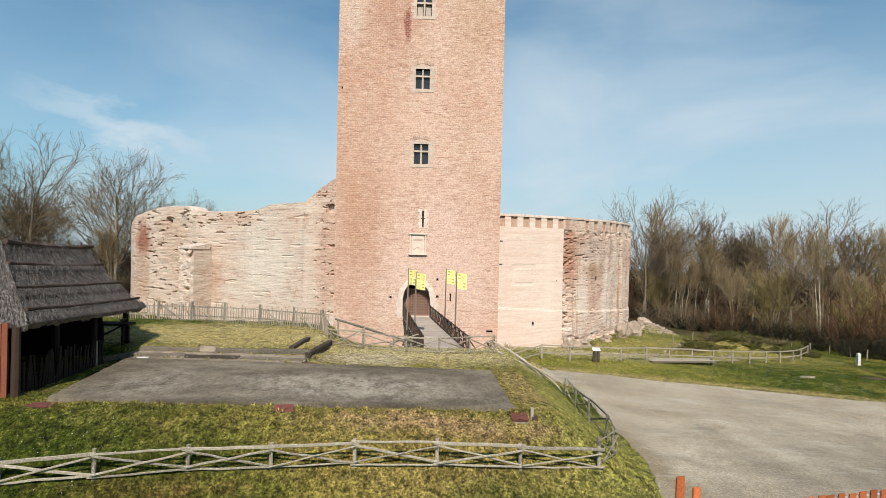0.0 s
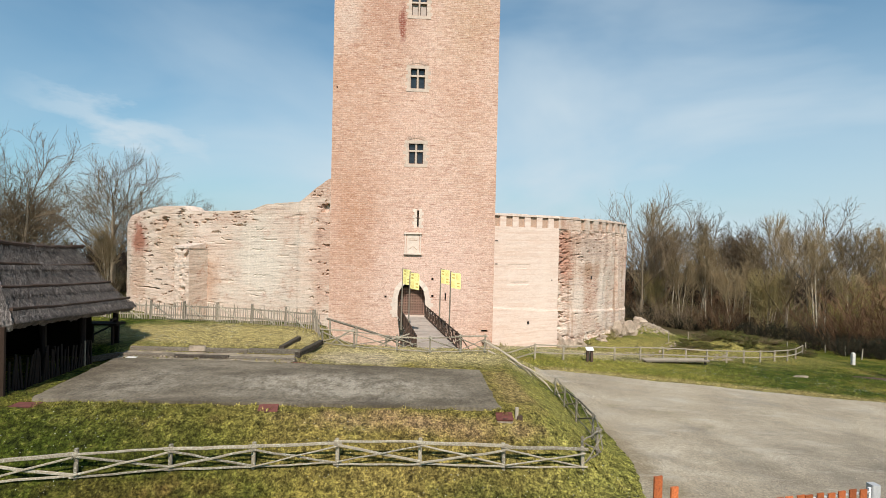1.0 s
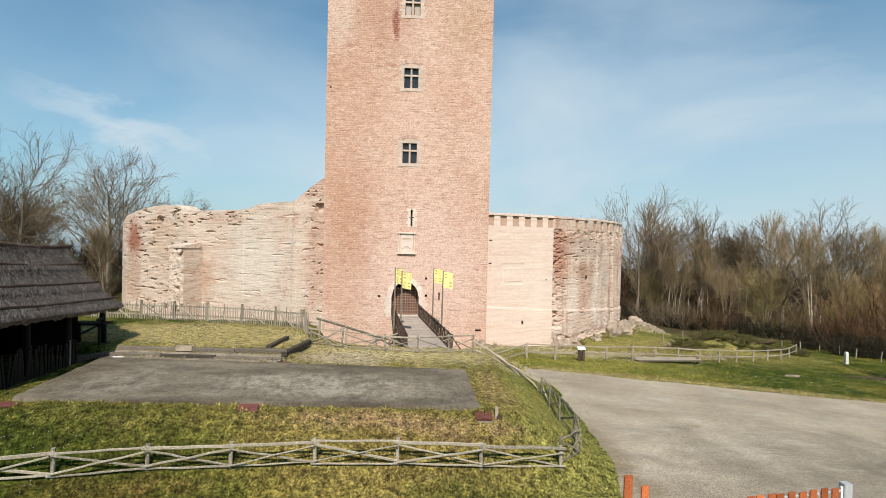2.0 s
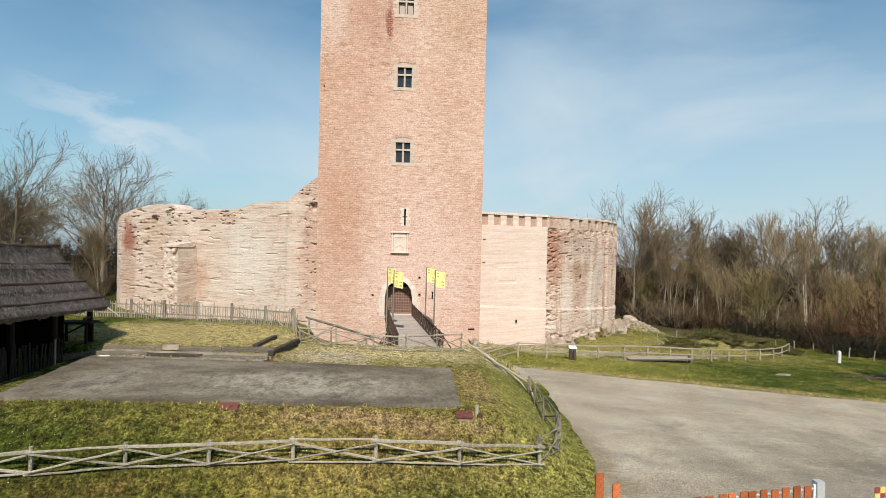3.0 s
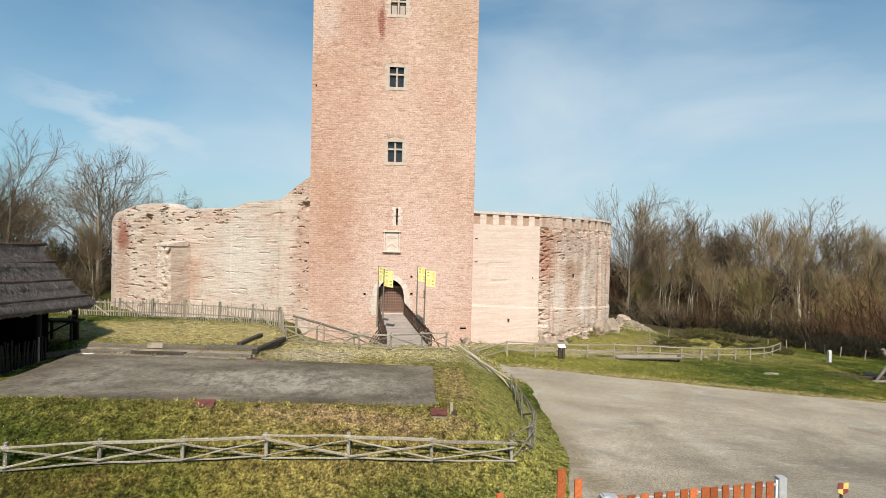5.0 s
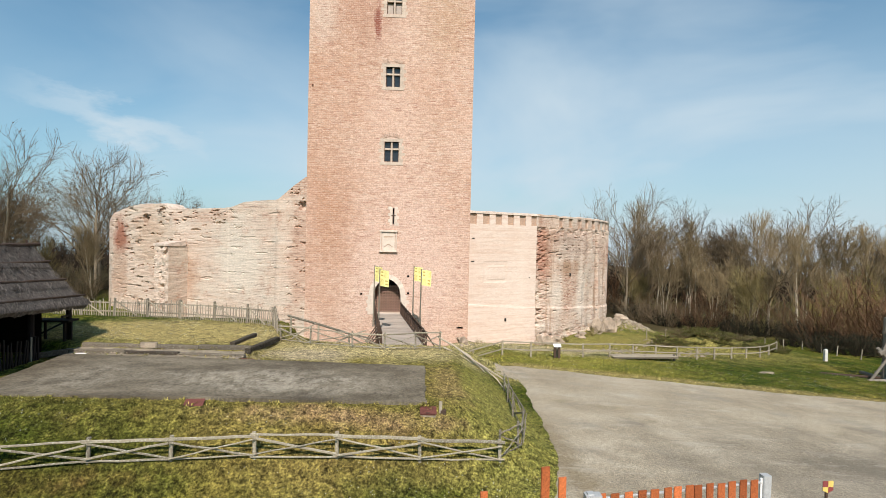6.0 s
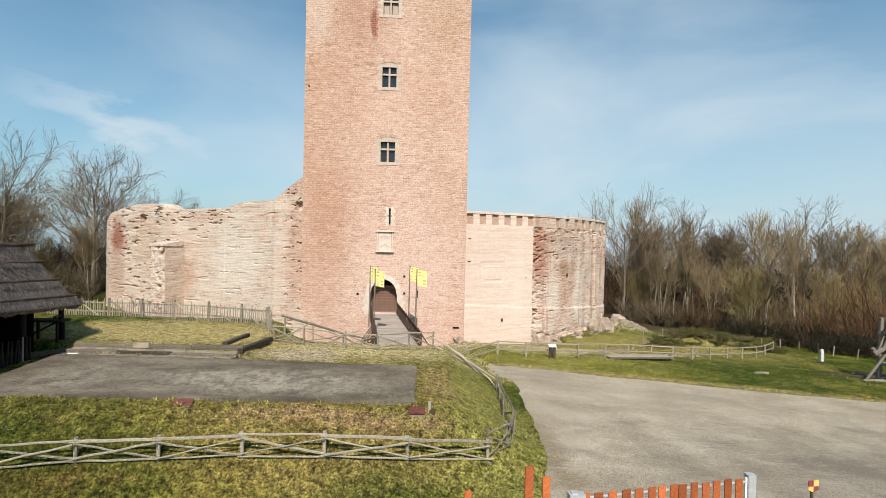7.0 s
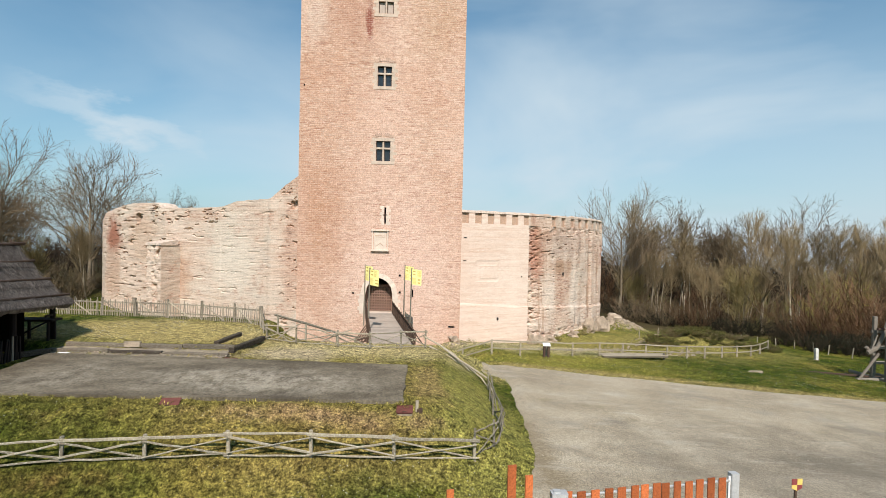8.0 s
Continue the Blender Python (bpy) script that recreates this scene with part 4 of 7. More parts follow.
def window_stone(r, shuttered):
    """A cross window: jamb stones of uneven length, lintel, sill, mullion, transom and glazing."""
    x0, x1, z0, z1 = r
    y0 = TY - 0.012
    mid = (x0 + x1) / 2
    w = Mesh().block(x0 - 0.40, x1 + 0.40, y0 - 0.02, TY + 0.3, z0 - 0.30, z0 - 0.03).out("window", M_WSTONE, tower, label="stone cross window with pale limestone surround")
    Mesh().block(x0 - 0.40, x1 + 0.40, y0, TY + 0.3, z1, z1 + 0.30).out("lintel", M_WSTONE, w)
    z, k = z0 - 0.03, 0
    while z < z1 - 0.05:
        h = min(0.26 + 0.12 * rng.random(), z1 - z)
        for s, e in ((-1, x0), (1, x1)):
            long = 0.26 + (0.30 if (k + (s > 0)) % 2 else 0.06) * (0.6 + 0.6 * rng.random())
            Mesh().block(min(e, e + s * long), max(e, e + s * long), y0 + rng.uniform(-0.008, 0.008), TY + 0.3, z + 0.006, z + h - 0.006).out("jamb_stone", M_WSTONE, w)
        z, k = z + h, k + 1
    Mesh().block(mid - 0.085, mid + 0.085, TY + 0.06, TY + 0.26, z0, z1, 0.04).out("mullion", M_WSTONE, w)
    zt = z0 + 0.64 * (z1 - z0)
    Mesh().block(x0, x1, TY + 0.07, TY + 0.25, zt - 0.075, zt + 0.075, 0.03).out("transom", M_WSTONE, w)
    for xa, xb in ((x0, mid - 0.08), (mid + 0.08, x1)):
        for za, zb in ((z0, zt - 0.07), (zt + 0.07, z1)):
            lit = shuttered and za == z0
            pane = Mesh().block(xa + 0.05, xb - 0.05, TY + 0.29, TY + 0.31, za + 0.05, zb - 0.05, 0.004)
            pane.out("shutter" if lit else "pane", M_SHUTTER if lit else M_GLASS, w)
            fr = Mesh()
            for bx0, bx1, bz0, bz1 in ((xa, xa + 0.06, za, zb), (xb - 0.06, xb, za, zb), (xa + 0.06, xb - 0.06, za, za + 0.06), (xa + 0.06, xb - 0.06, zb - 0.06, zb)):
                fr.block(bx0, bx1, TY + 0.25, TY + 0.33, bz0, bz1, 0.01)
            fr.out("casement", M_DARKWOOD, w)
    # dark sheet for the unlit room behind the panes
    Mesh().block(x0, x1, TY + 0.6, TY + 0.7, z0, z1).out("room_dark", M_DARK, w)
    # relieving arch of bricks on edge
    n = 11
    data = Mesh().beam((0, 0, -0.15), (0, 0, 0.15), 0.12, 0.07, 0.1).data("arch_brick", M_ARCHBRICK)
    for i in range(n):
        a = radians(-38 + 76 * i / (n - 1))
        ob = share("arch_brick", data, w, (mid + math.sin(a) * 1.28, TY - 0.005, z1 - 0.42 + math.cos(a) * 1.05))
        ob.rotation_euler = (0, a, 0)


for i, r in enumerate(WINDOWS):
    window_stone(r, i == 2)


def gateway():
    x0, x1, zs, sp, pt = DOOR
    mid, half = (x0 + x1) / 2, (x1 - x0) / 2
    g = thing("gateway", (0, 0, 0), "pointed limestone gateway with a lowered wooden portcullis", "gate")
    # voussoirs and jamb blocks of pale stone
    k = 9
    for side in (-1, 1):
        for i in range(k):
            ta, tb = i / k, (i + 1) / k
            xa, xb = half * (1 - ta), half * (1 - tb)
            q = []
            for x, grow in ((xa, 0.0), (xb, 0.0), (xb, 1.0), (xa, 1.0)):
                z = arch_half(x, sp, pt, half)
                nrm = Vector((x + (half * 0.55), z - sp)).normalized()
                w = grow * 0.46
                q.append((mid + side * (x + nrm.x * w * (1 if x > 0.01 else 0.0)), z + nrm.y * w))
            ring = q if side > 0 else q[::-1]
            me = Mesh().add([(x, TY - 0.025, z) for x, z in ring] + [(x, TY + 0.5, z) for x, z in ring], [(0, 1, 2, 3), (7, 6, 5, 4), (0, 4, 5, 1), (1, 5, 6, 2), (2, 6, 7, 3), (3, 7, 4, 0)])
            me.out("voussoir", M_STONE, g)
        z, j = zs - 0.05, 0
        while z < sp - 0.02:
            h = min(0.34, sp - z)
            w = 0.44 + (0.30 if j % 2 else 0.1) * (0.7 + 0.5 * rng.random())
            e = mid + side * half
            Mesh().block(min(e, e + side * w), max(e, e + side * w), TY - 0.02 + rng.uniform(-0.008, 0.004), TY + 0.5, z + 0.008, z + h - 0.008).out("jamb_stone", M_STONE, g)
            z, j = z + h, j + 1
    Mesh().block(x0, x1, TY - 0.1, TY + 2.3, zs - 0.25, zs + 0.02).out("threshold", M_STONE, g)
    # portcullis: upright and level bars
    py = TY + 1.15
    bars = 11
    for i in range(bars):
        x = x0 + 0.1 + (x1 - x0 - 0.2) * i / (bars - 1)
        top = min(arch_half(x - mid, sp, pt, half) - 0.04, 0.30 - 0.25 * ((x - mid) / half) ** 4)
        Mesh().beam((x, py, zs + 0.06), (x, py, top), 0.10, 0.09, 0.2).out("upright_bar", M_PORT, g)
    for i in range(11):
        z = zs + 0.16 + 0.255 * i
        w = half - 0.03
        while w > 0.1 and arch_half(w, sp, pt, half) < z + 0.06:
            w -= 0.05
        if z < 0.25:
            Mesh().beam((mid - w, py - 0.06, z), (mid + w, py - 0.06, z), 0.05, 0.11, 0.2).out("cross_bar", M_PORT, g)
    return g


gateway()


def plaque():
    t = thing("carved_plaque", (-0.09, TY, 4.45), "pale carved stone panel in a moulded frame", "plaque")
    w, h = 0.58, 0.86
    Mesh().block(-w, w, -0.05, 0.12, -h, h).out("panel", M_STONE, t)
    for s in (-1, 1):
        Mesh().block(s * (w + 0.12) - 0.06, s * (w + 0.12) + 0.06, -0.14, 0.1, -h, h, 0.03).out("side_shaft", M_STONE, t)
    Mesh().block(-w - 0.25, w + 0.25, -0.2, 0.1, h, h + 0.14, 0.04).out("cornice", M_STONE, t)
    Mesh().block(-w - 0.25, w + 0.25, -0.22, 0.1, -h - 0.15, -h, 0.04).out("sill", M_STONE, t)
    for z, l in ((0.42, 0.9), (0.3, 0.8)):
        Mesh().block(-l / 2, l / 2, -0.065, -0.04, z - 0.025, z + 0.025).out("worn_bar", M_CRENEL, t)
    me = Mesh()
    pts = [Vector((-0.4 + 0.8 * i / 16, -0.055, -0.42 - 0.12 * math.cos(i / 16 * math.tau))) for i in range(17)]
    me.tube(pts, [0.025] * 17, 5).out("carved_scroll", M_CRENEL, t)


plaque()
slit_frame = thing("arrow_slit", (0.32, TY, 6.75), "narrow arrow slit in pale dressed stones", "arrow slit")
for i in range(6):
    for s in (-1, 1):
        w = 0.24 + 0.16 * ((i + (s > 0)) % 2) + 0.05 * rng.random()
        Mesh().block(s * 0.09, s * (0.09 + w), -0.03, 0.1, -0.86 + i * 0.29 + 0.008, -0.86 + i * 0.29 + 0.282).out("dressed_stone", M_STONE, slit_frame)
Mesh().beam((-0.2, -0.03, 0.05), (0.2, -0.03, 0.05), 0.06, 0.08).out("slit_arm", M_IRON, slit_frame)


# ---- curtain walls ----
def along(path, s):
    """Place and outward normal at s metres along a bent line."""
    for (ax, ay), (bx, by) in zip(path, path[1:]):
        l = math.hypot(bx - ax, by - ay)
        if s <= l or (bx, by) == path[-1]:
            t = min(1.0, s / l)
            return Vector((ax + (bx - ax) * t, ay + (by - ay) * t, 0)), Vector(((by - ay) / l, -(bx - ax) / l, 0))
        s -= l


def run(path):
    return sum(math.hypot(b[0] - a[0], b[1] - a[1]) for a, b in zip(path, path[1:]))


def rough_wall(name, path, zb, zt, relief, mat, thick=2.0, ds=0.2, dz=0.15, parent=None):
    """A thick wall along a line with an uneven face; zb, zt and relief are functions of the run (and height)."""
    L = run(path)
    ns, nz = int(L / ds), int(15.0 / dz)
    me = Mesh()
    vs, fs = [], []
    for i in range(ns + 1):
        s = L * i / ns
        p, nrm = along(path, s)
        for k in (-0.6, 0.6):                      # ease the corners
            q, m2 = along(path, min(L, max(0, s + k)))
            nrm = nrm + m2
        nrm.normalize()
        b, t = zb(s), zt(s)
        for j in range(nz + 1):
            z = b + (t - b) * j / nz
            o = p + nrm * relief(s, z)
            vs.append((o.x, o.y, z))
        back = p - nrm * thick
        vs.append((back.x, back.y, t - 0.1 + 0.1 * fbm(s, 9.0)))
        vs.append((back.x, back.y, b))
    w = nz + 3
    for i in range(ns):
        for j in range(w - 1):
            a = i * w + j
            fs.append((a, a + w, a + w + 1, a + 1))
    fs += [tuple(range(w - 1, -1, -1)), tuple(range(ns * w, ns * w + w))]
    return me.add(vs, fs).out(name, mat, parent)


# east side: smooth restored stretch, then the worn one
EAST_A = [(7.3, 51.6), (15.25, 55.25)]
EAST_B = [(15.25, 55.25), (18.1, 57.3), (21.4, 60.4), (25.2, 64.6), (28.1, 69.2), (29.6, 74.5), (29.4, 82.0)]
LEDGE_A = lambda s: -1.75 - 0.64 * s / 8.75
LEDGE_B = lambda s: -2.39 - 1.28 * min(1.0, s / 19.0)
CREN_Z = 6.35


def plinth_step(z, zl, out=0.07):
    return out * smooth01(zl + 0.22, zl - 0.06, z)


def east_a_relief(s, z):
    a, b = abs(s - 3.65) - 1.35, abs(z - 1.5) - 1.0
    sunk = 0.035 if -0.3 < max(a, b) < 0.0 else 0.0            # rim of a walled-up opening
    return -sunk + plinth_step(z, LEDGE_A(s)) + 0.012 * fbm(s * 0.8, z * 2.5, 3.0)


def east_b_relief(s, z):
    zl = LEDGE_B(s)
    r = 0.02 * fbm(s * 0.6, z * 3.0, 1.0) + 0.018 * fbm(s * 2.0, z * 8.0, 5.0)
    pit = fbm(s * 0.8, z * 5.0, 9.0)
    r -= 0.24 * smooth01(0.60 - 0.16 * smooth01(0.0, 4.0, z), 0.70 - 0.16 * smooth01(0.0, 4.0, z), pit)
    near = smooth01(2.2, 0.2, s + 0.9 * fbm(z * 0.8, 3.0))        # torn edge beside the restored part
    r -= near * (0.10 + 0.32 * smooth01(0.0, 0.5, fbm(s * 1.0, z * 2.6, 2.0)))
    r += smooth01(7.5, 10.0, s) * 0.26 * noise.noise(Vector((s * 1.05, z * 0.09, 4.0)))   # upright scars of lost buttresses
    r -= 0.16 * smooth01(6.3, 6.0, z) * smooth01(5.2, 5.8, z) * smooth01(-0.2, 0.5, fbm(s * 1.3, z * 2.0, 6.0))
    return r + plinth_step(z, zl, 0.13) - 0.3 * smooth01(-4.6, -5.8, z) * abs(fbm(s * 0.7, z))


castle_e = thing("curtain_wall_east", (0, 0, 0), "curtain wall, half restored in pale brick, half worn", "castle wall", kind="structure")
rough_wall("restored_wall", EAST_A, lambda s: -8.4, lambda s: CREN_Z, east_a_relief, M_PALE, 1.9, 0.25, 0.14, castle_e)
rough_wall("worn_wall", EAST_B, lambda s: -8.2, lambda s: CREN_Z + 0.15 * fbm(s * 1.5, 2.0), east_b_relief, M_WORN_R, 1.9, 0.15, 0.10, castle_e)


def parapet(path, s0, s1, merlon, gap, mat, rough, first=0.0):
    """Merlons with walled-up crenels between them, under one coping."""
    s, k = s0, 0
    wide = first or merlon
    top = 7.45
    while s < s1:
        e = min(s1, s + wide)
        a, n = along(path, s + 0.0)
        b, _ = along(path, e)
        d = (b - a).normalized()
        n = Vector((d.y, -d.x, 0))
        solid = k % 2 == 0
        o = 0.0 if solid else -0.16
        j = [rough * rng.uniform(-1, 1) for _ in range(8)]
        q = [a + n * (o + j[0]), b + n * (o + j[1]), b - n * 0.7, a - n * 0.7]
        zt = top + (rough * rng.uniform(-1.5, 1.0))
        vs = [(p.x, p.y, CREN_Z - 0.06) for p in q] + [(p.x + j[4] * 0.5, p.y + j[5] * 0.5, zt) for p in q]
        ob = Mesh().add(vs, [(0, 1, 5, 4), (1, 2, 6, 5), (2, 3, 7, 6), (3, 0, 4, 7), (4, 5, 6, 7)])
        ob.out("merlon" if solid else "crenel_fill", mat if solid else M_CRENEL, castle_e)
        s, k = e, k + 1
        wide = gap if k % 2 else merlon
    me = Mesh()
    n_ = max(6, int((s1 - s0) / 0.35))
    vs = []
    for i in range(n_ + 1):
        p, n = along(path, s0 + (s1 - s0) * i / n_)
        u = 0.035 * fbm(i * 0.35, s0 + 3.0) * (1 + 14 * rough)
        for out_, z in ((0.05 + u * 0.5, top - 0.05), (0.03 + u * 0.5, top + 0.12 + u * 1.5), (-0.35, top + 0.22 + u * 2.0), (-0.8, top + 0.1 + u)):
            o = p + n * out_
            vs.append((o.x, o.y, z))
    fs = [(i * 4 + j, i * 4 + 4 + j, i * 4 + 5 + j, i * 4 + j + 1) for i in range(n_) for j in range(3)]
    me.add(vs, fs + [(3, 2, 1, 0), tuple(range(n_ * 4, n_ * 4 + 4))]).out("coping", mat if rough else M_COPING, castle_e)


parapet(EAST_A, 0.0, 8.75, 0.72, 0.78, M_PALE, 0.0, 0.5)
parapet(EAST_B, 0.0, 3.4, 3.6, 0.8, M_WORN_R, 0.06)
parapet(EAST_B, 3.4, 19.5, 1.15, 0.85, M_WORN_R, 0.05, 0.3)
parapet(EAST_B, 19.5, 32.0, 6.0, 0.5, M_WORN_R, 0.06)

# pockets and weep holes as near-black boxes, the shade in them by colour
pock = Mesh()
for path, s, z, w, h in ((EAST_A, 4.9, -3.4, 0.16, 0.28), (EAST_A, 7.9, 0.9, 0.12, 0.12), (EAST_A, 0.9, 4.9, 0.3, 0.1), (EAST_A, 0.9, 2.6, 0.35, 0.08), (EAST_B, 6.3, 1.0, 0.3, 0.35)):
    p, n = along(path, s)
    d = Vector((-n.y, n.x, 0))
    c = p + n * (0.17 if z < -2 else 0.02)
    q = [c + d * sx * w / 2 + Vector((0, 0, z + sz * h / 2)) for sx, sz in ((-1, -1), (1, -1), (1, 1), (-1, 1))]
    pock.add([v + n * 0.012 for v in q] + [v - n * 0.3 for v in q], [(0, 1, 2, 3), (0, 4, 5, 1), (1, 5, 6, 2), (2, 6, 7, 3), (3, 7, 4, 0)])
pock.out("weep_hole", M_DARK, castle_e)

# west side
WEST = [(-35.2, 74.0), (-35.1, 66.6), (-34.0, 65.4), (-29.5, 62.8), (-25.5, 60.6), (-22.4, 58.8), (-16.8, 55.9), (-14.4, 54.7), (-11.2, 53.0), (-7.4, 51.7)]


def west_top(s):
    p, _ = along(WEST, s)
    x = p.x
    prof = [(-36, 5.6), (-34.9, 6.1), (-34.0, 6.9), (-31.8, 7.6), (-29.5, 8.0), (-25.8, 8.0), (-25.2, 7.45), (-22.5, 7.35), (-17.0, 7.5), (-15.2, 8.1), (-11.3, 8.3), (-9.7, 9.6), (-8.4, 10.5), (-7.0, 10.6)]
    for (xa, za), (xb, zb) in zip(prof, prof[1:]):
        if xa <= x <= xb:
            z = za + (zb - za) * (x - xa) / (xb - xa)
            return z + 0.10 * fbm(s * 0.9, 4.0) * (1.0 if x < -17 else 0.3)
    return prof[0][1]


def west_relief(s, z):
    p, _ = along(WEST, s)
    x = p.x
    ruin = smooth01(-21.8, -23.5, x) * (1 - 0.8 * smooth01(-31.4, -32.0, x))           # facing lost
    crest = smooth01(-15.0, -18.5, x) * smooth01(3.5, 5.5, z)
    edge = smooth01(-10.8, -9.6, x)
    r = 0.010 * fbm(s * 0.7, z * 4.0, 2.0) + ruin * (0.05 * fbm(s * 0.5, z * 1.6, 1.5) + 0.022 * fbm(s * 1.6, z * 5.0, 5.0))
    slot = fbm(s * 0.75, z * 3.8, 7.0)
    r -= 0.36 * max(ruin, 0.75 * crest) * smooth01(0.40, 0.46, slot) * smooth01(-0.35, 0.1, fbm(s * 0.22, z * 0.35, 3.0) + 0.08)
    r -= 0.22 * edge * smooth01(0.46, 0.54, slot)
    r -= 0.07 * (1 - ruin) * smooth01(0.62, 0.68, fbm(s * 0.22, z * 4.6, 11.0))
    r -= 0.05 * smooth01(-17.3, -17.0, x) * smooth01(-11.4, -11.6, x)
    u, w = x + 28.6, z - 6.1                                                           # putlog hole, wide above, narrow below
    r -= 1.1 * (abs(u) < 0.30 + 0.35 * w and -0.5 < w < 0.5)
    r -= 0.5 * (-9.0 < x < -8.3 and 7.3 < z < 8.1)                                         # broken pocket beside the tower
    return r


castle_w = thing("curtain_wall_west", (0, 0, 0), "ruined pale curtain wall with a crumbled sloping top", "castle wall", kind="structure")
rough_wall("worn_wall", WEST, lambda s: -8.0, west_top, west_relief, M_WORN_L, 2.2, 0.15, 0.10, castle_w)
vs, Lw = [], run(WEST)
for i in range(150):
    s = Lw * i / 149
    p, n = along(WEST, s)
    z = west_top(s)
    for out_, dz in ((-0.04, -0.10), (-0.03, 0.03), (-1.0, 0.10), (-2.2, 0.03)):
        o = p + n * (out_ + 0.05 * fbm(s * 2, out_))
        vs.append((o.x, o.y, z + dz + 0.05 * fbm(s * 2.5, out_ + 3)))
turn = next(i for i in range(150) if along(WEST, Lw * i / 149)[0].x > -25.4)
for i0, i1, name, mat in ((0, turn, "lime_cap", M_COPING), (turn, 149, "wall_crest", M_WORN_L)):
    Mesh().add(vs[i0 * 4:(i1 + 1) * 4], [(i * 4 + j, i * 4 + 4 + j, i * 4 + 5 + j, i * 4 + j + 1) for i in range(i1 - i0) for j in range(3)]).out(name, mat, castle_w)

def buttress():
    """A broken pier against the west wall with a pale sloping cap."""
    b = thing("buttress", (-22.6, 58.4, -6.0), "broken brick buttress with pale sloping cap", "buttress", rz=0, kind="structure")
    me = Mesh()
    ex, ey = Vector((-0.88, 0.47, 0)), Vector((-0.47, -0.88, 0))          # along the wall to the west, outward
    nz, n1, n2 = 64, 9, 11
    ring = [(ey * (3.1 * i / n1 - 1.2)) for i in range(n1 + 1)] + [(ey * 1.9 + ex * (2.2 * i / n2)) for i in range(1, n2 + 1)] + [(ey * (1.9 - 3.1 * i / n1) + ex * 2.2) for i in range(1, n1 + 1)]
    vs = []
    for j in range(nz + 1):
        z = 9.4 * j / nz
        for i, q in enumerate(ring):
            side = q - ey * 0.9 - ex * 1.1
            k = 0.03 if i <= n1 else 0.14
            o = q + side.normalized() * (k * fbm(i * 0.35, z * 1.7, 3.0) - (0.35 * smooth01(0.3, 0.6, fbm(i * 0.3, z * 1.3, 8.0)) if i > n1 else 0.0))
            vs.append((o.x, o.y, z))
    k = len(ring)
    me.add(vs, [(j * k + i + 1, j * k + i, j * k + k + i, j * k + k + i + 1) for j in range(nz) for i in range(k - 1)] + [tuple(range(nz * k, nz * k + k))])
    me.out("pier", M_WORN_L, b)
    cap = Mesh()
    c = [ey * -0.1 + ex * -0.08, ey * 2.0 + ex * -0.08, ey * 2.0 + ex * 2.3, ey * -0.1 + ex * 2.3]
    cap.add([(q.x, q.y, 9.4 - 0.03) for q in c] + [(q.x, q.y, z) for q, z in zip(c, (9.95, 9.62, 9.58, 9.9))], [(0, 1, 2, 3), (1, 0, 4, 5), (2, 1, 5, 6), (3, 2, 6, 7), (0, 3, 7, 4), (7, 6, 5, 4)])
    cap.out("cap", M_COPING, b)


buttress()

# iron wall anchors
for x, y, z in ((-26.4, 61.0, 7.2), (-24.0, 57.9, 3.2)):
    t = thing("wall_anchor", (x, y - 0.35, z), "small dark iron anchor fixed to the wall", "wall anchor", "wall anchors")
    Mesh().beam((-0.18, 0, 0.14), (0.22, 0, 0.18), 0.05, 0.06).out("arm", M_IRON, t)
    Mesh().beam((0.2, 0, 0.18), (-0.04, 0, -0.42), 0.05, 0.06).out("leg", M_IRON, t)
    Mesh().beam((-0.04, 0, 0.16), (-0.04, 0.7, 0.16), 0.04, 0.04).out("pin", M_IRON, t)

# the ring of walls goes on out of sight
ring_pts = [(29.4, 82.0), (25.5, 93.0), (16.0, 101.0), (4.0, 105.0), (-10.0, 104.0), (-22.0, 98.5), (-30.0, 89.0), (-35.2, 74.0)]
rough_wall("curtain_wall_north", ring_pts, lambda s: -8.5, lambda s: 6.6 + 0.2 * fbm(s * 0.3, 1.0), lambda s, z: 0.05 * fbm(s * 0.5, z), M_WORN_L, 2.0, 1.5, 1.5)
tagged(bpy.data.objects["curtain_wall_north"], "plain far side of the castle's curtain wall", "castle wall", kind="structure")


